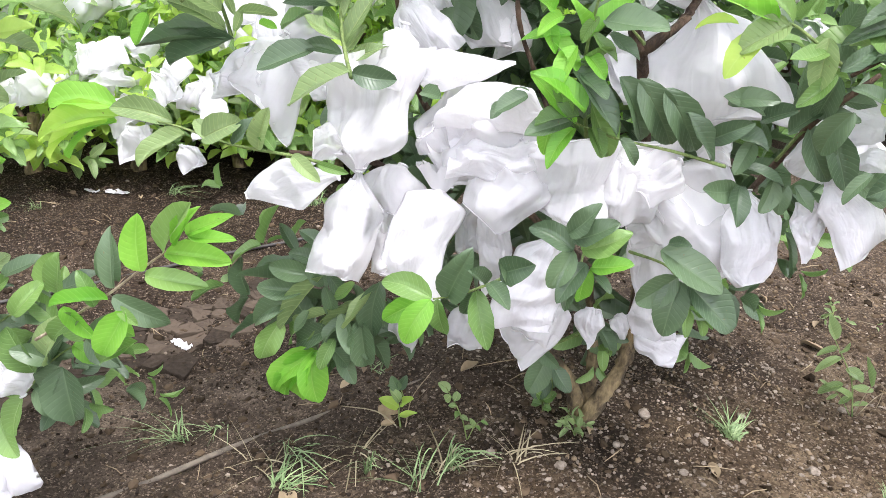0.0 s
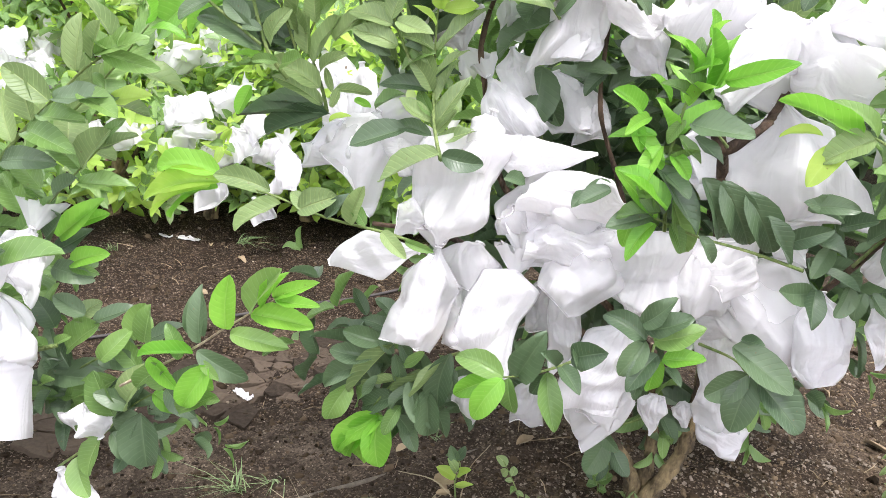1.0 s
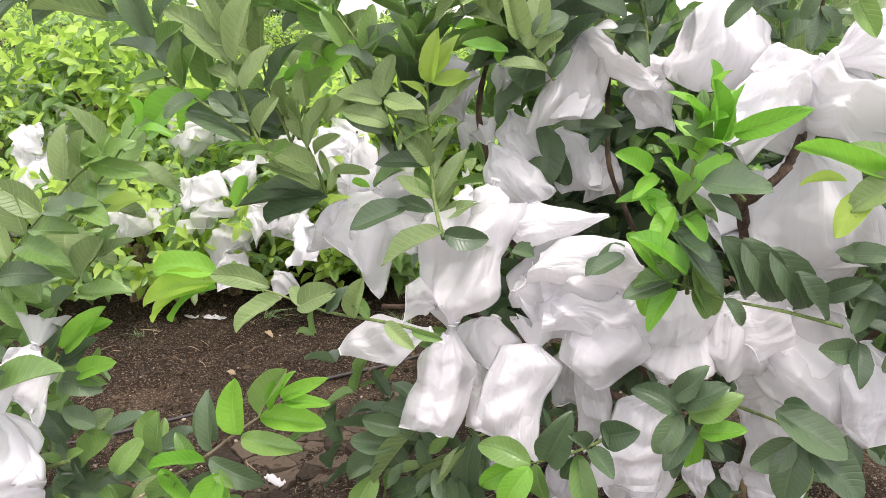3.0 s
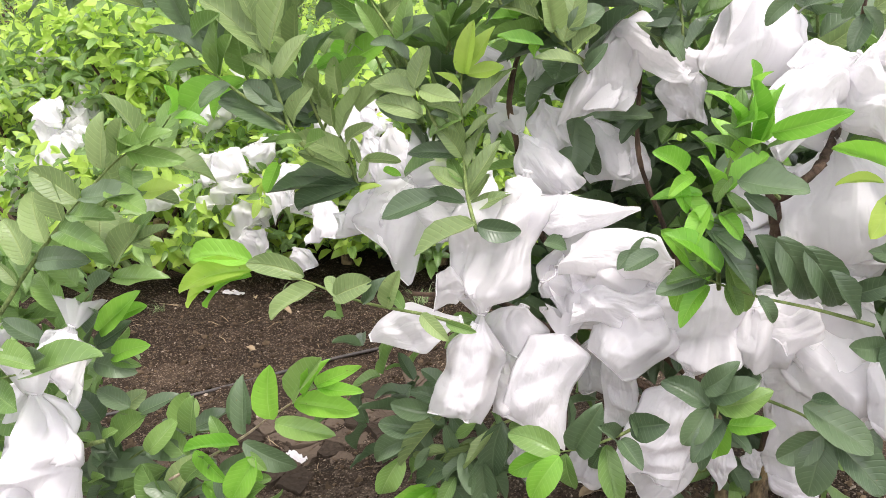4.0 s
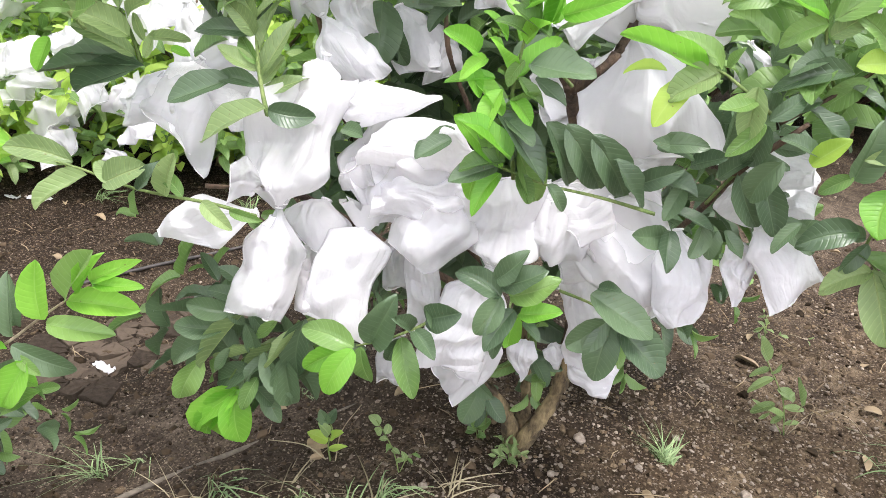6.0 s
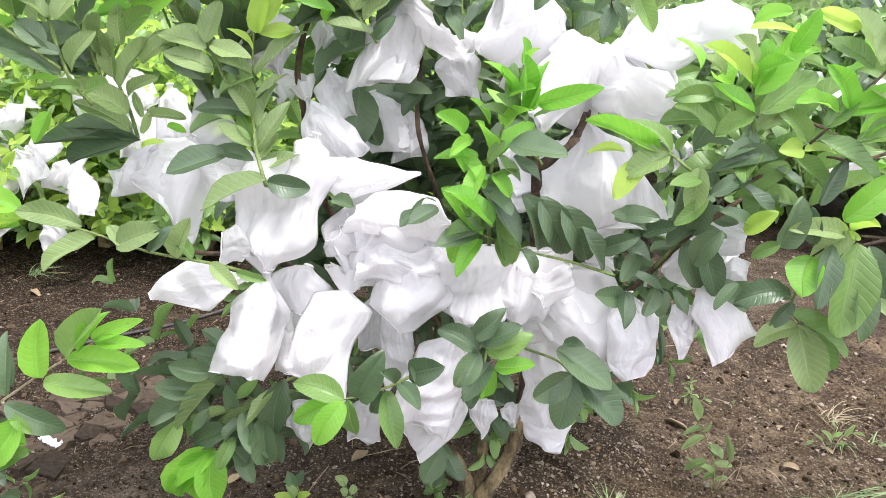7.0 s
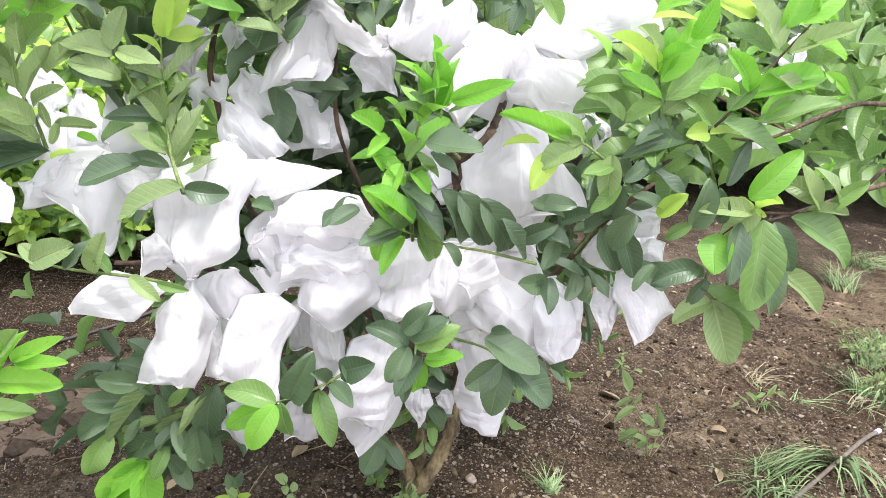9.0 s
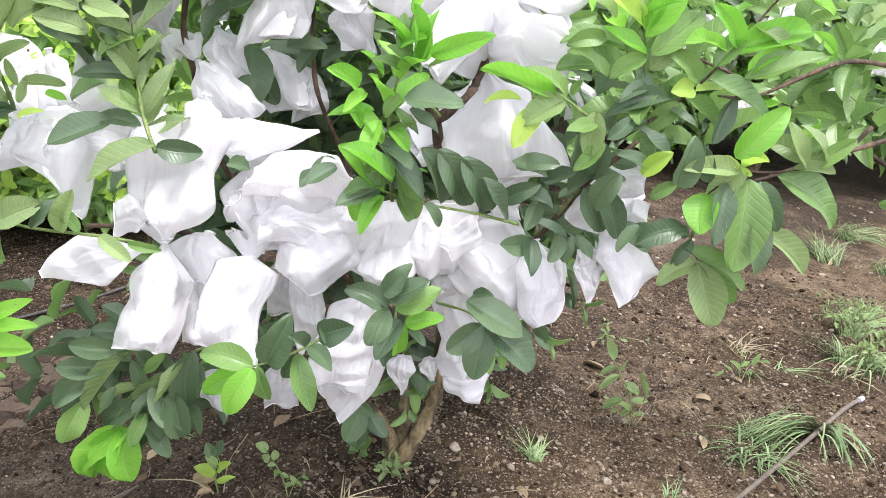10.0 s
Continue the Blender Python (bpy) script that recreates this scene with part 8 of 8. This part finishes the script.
left.spray([(-1.004, 1.350, 0.441), (-0.936, 1.350, 0.479), (-0.881, 1.350, 0.498)], [
    ((-0.871, 1.340, 0.504), (-0.703, 1.310, 0.599), 0.88, 'mid', 0),
    ((-0.944, 1.340, 0.522), (-0.820, 1.320, 0.546), 0.78, 'mid', 0),
    ((-0.961, 1.340, 0.448), (-0.864, 1.320, 0.459), 1.10, 'mid', 0),
    ((-0.963, 1.340, 0.400), (-0.863, 1.320, 0.403), 1.02, 'mid', 0),
    ((-0.886, 1.340, 0.507), (-0.806, 1.329, 0.558), 0.98, 'dark', 0)])
left.spray([(-0.982, 1.490, 0.100), (-0.875, 1.490, 0.193), (-0.775, 1.490, 0.281), (-0.682, 1.490, 0.338), (-0.590, 1.490, 0.369)], [
    ((-0.820, 1.480, 0.258), (-0.874, 1.485, 0.309), 1.61, 'dark', 0),
    ((-0.825, 1.480, 0.296), (-0.744, 1.490, 0.373), 1.22, 'mid', 0),
    ((-0.810, 1.480, 0.365), (-0.775, 1.492, 0.405), 1.46, 'pale', 0),
    ((-0.765, 1.480, 0.374), (-0.695, 1.498, 0.417), 1.02, 'dark', 0),
    ((-0.678, 1.480, 0.358), (-0.654, 1.490, 0.437), 1.22, 'mid', 0),
    ((-0.652, 1.480, 0.363), (-0.589, 1.497, 0.405), 1.10, 'dark', 0),
    ((-0.665, 1.480, 0.292), (-0.726, 1.461, 0.350), 1.22, 'mid', 0),
    ((-0.877, 1.480, 0.236), (-0.746, 1.479, 0.256), 1.02, 'dark', 0),
    ((-0.825, 1.480, 0.201), (-0.943, 1.498, 0.199), 1.10, 'dark', 0),
    ((-0.711, 1.480, 0.263), (-0.795, 1.486, 0.177), 1.22, 'mid', 0),
    ((-0.643, 1.480, 0.279), (-0.722, 1.496, 0.186), 1.22, 'dark', 0),
    ((-0.784, 1.480, 0.383), (-0.845, 1.465, 0.415), 1.22, 'dark', 0),
    ((-0.852, 1.480, 0.339), (-0.884, 1.479, 0.401), 1.46, 'dark', 0),
    ((-0.753, 1.480, 0.304), (-0.658, 1.470, 0.318), 1.10, 'dark', 0),
    ((-0.707, 1.480, 0.239), (-0.621, 1.482, 0.245), 1.10, 'dark', 0),
    ((-0.869, 1.480, 0.175), (-0.807, 1.483, 0.148), 1.22, 'mid', 0),
    ((-0.939, 1.480, 0.158), (-0.996, 1.461, 0.116), 1.22, 'dark', 0)])
left.spray([(-0.641, 1.390, 0.311), (-0.569, 1.390, 0.367), (-0.489, 1.390, 0.431), (-0.436, 1.390, 0.480), (-0.357, 1.390, 0.546), (-0.336, 1.390, 0.557)], [
    ((-0.431, 1.380, 0.482), (-0.427, 1.392, 0.586), 0.98, 'young', 0),
    ((-0.483, 1.380, 0.442), (-0.489, 1.393, 0.546), 0.86, 'dark', 0),
    ((-0.390, 1.380, 0.524), (-0.323, 1.379, 0.624), 0.82, 'mid', 0),
    ((-0.352, 1.380, 0.559), (-0.286, 1.370, 0.603), 0.70, 'young', 0),
    ((-0.345, 1.380, 0.557), (-0.269, 1.360, 0.569), 0.70, 'young', 0),
    ((-0.387, 1.380, 0.521), (-0.279, 1.387, 0.521), 0.82, 'young', 0),
    ((-0.424, 1.380, 0.476), (-0.320, 1.379, 0.477), 0.86, 'mid', 0),
    ((-0.484, 1.380, 0.426), (-0.398, 1.390, 0.374), 0.98, 'dark', 0),
    ((-0.491, 1.380, 0.421), (-0.581, 1.375, 0.413), 0.62, 'young', 0),
    ((-0.578, 1.380, 0.390), (-0.517, 1.391, 0.346), 0.82, 'young', 0),
    ((-0.462, 1.380, 0.405), (-0.499, 1.371, 0.323), 1.17, 'young', 0),
    ((-0.493, 1.380, 0.383), (-0.455, 1.392, 0.351), 1.17, 'young', 0),
    ((-0.477, 1.380, 0.409), (-0.438, 1.389, 0.389), 0.98, 'mid', 0),
    ((-0.517, 1.380, 0.402), (-0.544, 1.377, 0.463), 0.98, 'mid', 0),
    ((-0.540, 1.380, 0.380), (-0.611, 1.382, 0.323), 0.88, 'mid', 0),
    ((-0.443, 1.380, 0.352), (-0.526, 1.387, 0.293), 0.78, 'mid', 0),
    ((-0.368, 1.380, 0.538), (-0.328, 1.368, 0.611), 0.58, 'young', 0)], mat=DRY)
left.spray([(-0.825, 1.450, 0.045), (-0.728, 1.450, 0.143), (-0.661, 1.450, 0.230), (-0.588, 1.450, 0.292)], [
    ((-0.653, 1.440, 0.237), (-0.713, 1.433, 0.265), 1.22, 'dark', 0),
    ((-0.643, 1.440, 0.228), (-0.688, 1.426, 0.141), 1.46, 'dark', 0),
    ((-0.632, 1.440, 0.230), (-0.611, 1.446, 0.120), 1.59, 'dark', 0),
    ((-0.695, 1.440, 0.169), (-0.619, 1.423, 0.127), 1.22, 'dark', 0),
    ((-0.581, 1.440, 0.298), (-0.610, 1.441, 0.355), 1.22, 'mid', 0),
    ((-0.581, 1.440, 0.298), (-0.509, 1.435, 0.269), 1.10, 'dark', 0),
    ((-0.605, 1.440, 0.282), (-0.540, 1.422, 0.258), 1.22, 'young', 0),
    ((-0.720, 1.440, 0.151), (-0.786, 1.440, 0.187), 1.22, 'mid', 0),
    ((-0.720, 1.440, 0.151), (-0.740, 1.421, 0.070), 1.22, 'mid', 0),
    ((-0.775, 1.440, 0.089), (-0.733, 1.437, 0.021), 1.22, 'mid', 0),
    ((-0.665, 1.440, 0.235), (-0.626, 1.423, 0.344), 1.10, 'pale', 0),
    ((-0.691, 1.440, 0.206), (-0.724, 1.424, 0.303), 1.10, 'mid', 0),
    ((-0.569, 1.440, 0.312), (-0.494, 1.437, 0.361), 0.98, 'dark', 0),
    ((-0.723, 1.440, 0.318), (-0.680, 1.453, 0.387), 1.10, 'mid', 0),
    ((-0.628, 1.440, 0.380), (-0.605, 1.425, 0.466), 1.22, 'mid', 0),
    ((-0.518, 1.440, 0.421), (-0.516, 1.429, 0.509), 1.22, 'dark', 0)])
fruit_bag((-0.887, 1.360, 0.459), (-0.897, 1.330, 0.229), 0.192, film='white', depth=0.06, shoulder=0.85, sleeve=False, rounded=0.02, wrinkle=1.3)
fruit_bag((-0.841, 1.420, 0.568), (-0.873, 1.390, 0.447), 0.113, film='milky', depth=0.05)
fruit_bag((-1.073, 1.420, 0.454), (-1.114, 1.390, 0.188), 0.172, film='white', depth=0.08)
fruit_bag((-0.718, 1.440, 0.149), (-0.759, 1.440, 0.217), 0.084, film='white', depth=0.05, tail=False)
fruit_bag((-0.814, 1.440, 0.052), (-0.772, 1.440, -0.099), 0.123, film='white', depth=0.05, tail=False)
left.fill((-1.45, 1.6, 0.40), (0.38, 0.25, 0.36), 24, 15, young=0, tone='mid')
left.fill((-1.35, 1.6, 0.25), (0.3, 0.16, 0.22), 18, 16, young=0, tone='mid')
left.fill((-0.86, 1.560, 0.10), (0.16, 0.06, 0.07), 9, 32, leaf=0.09, pairs=4)
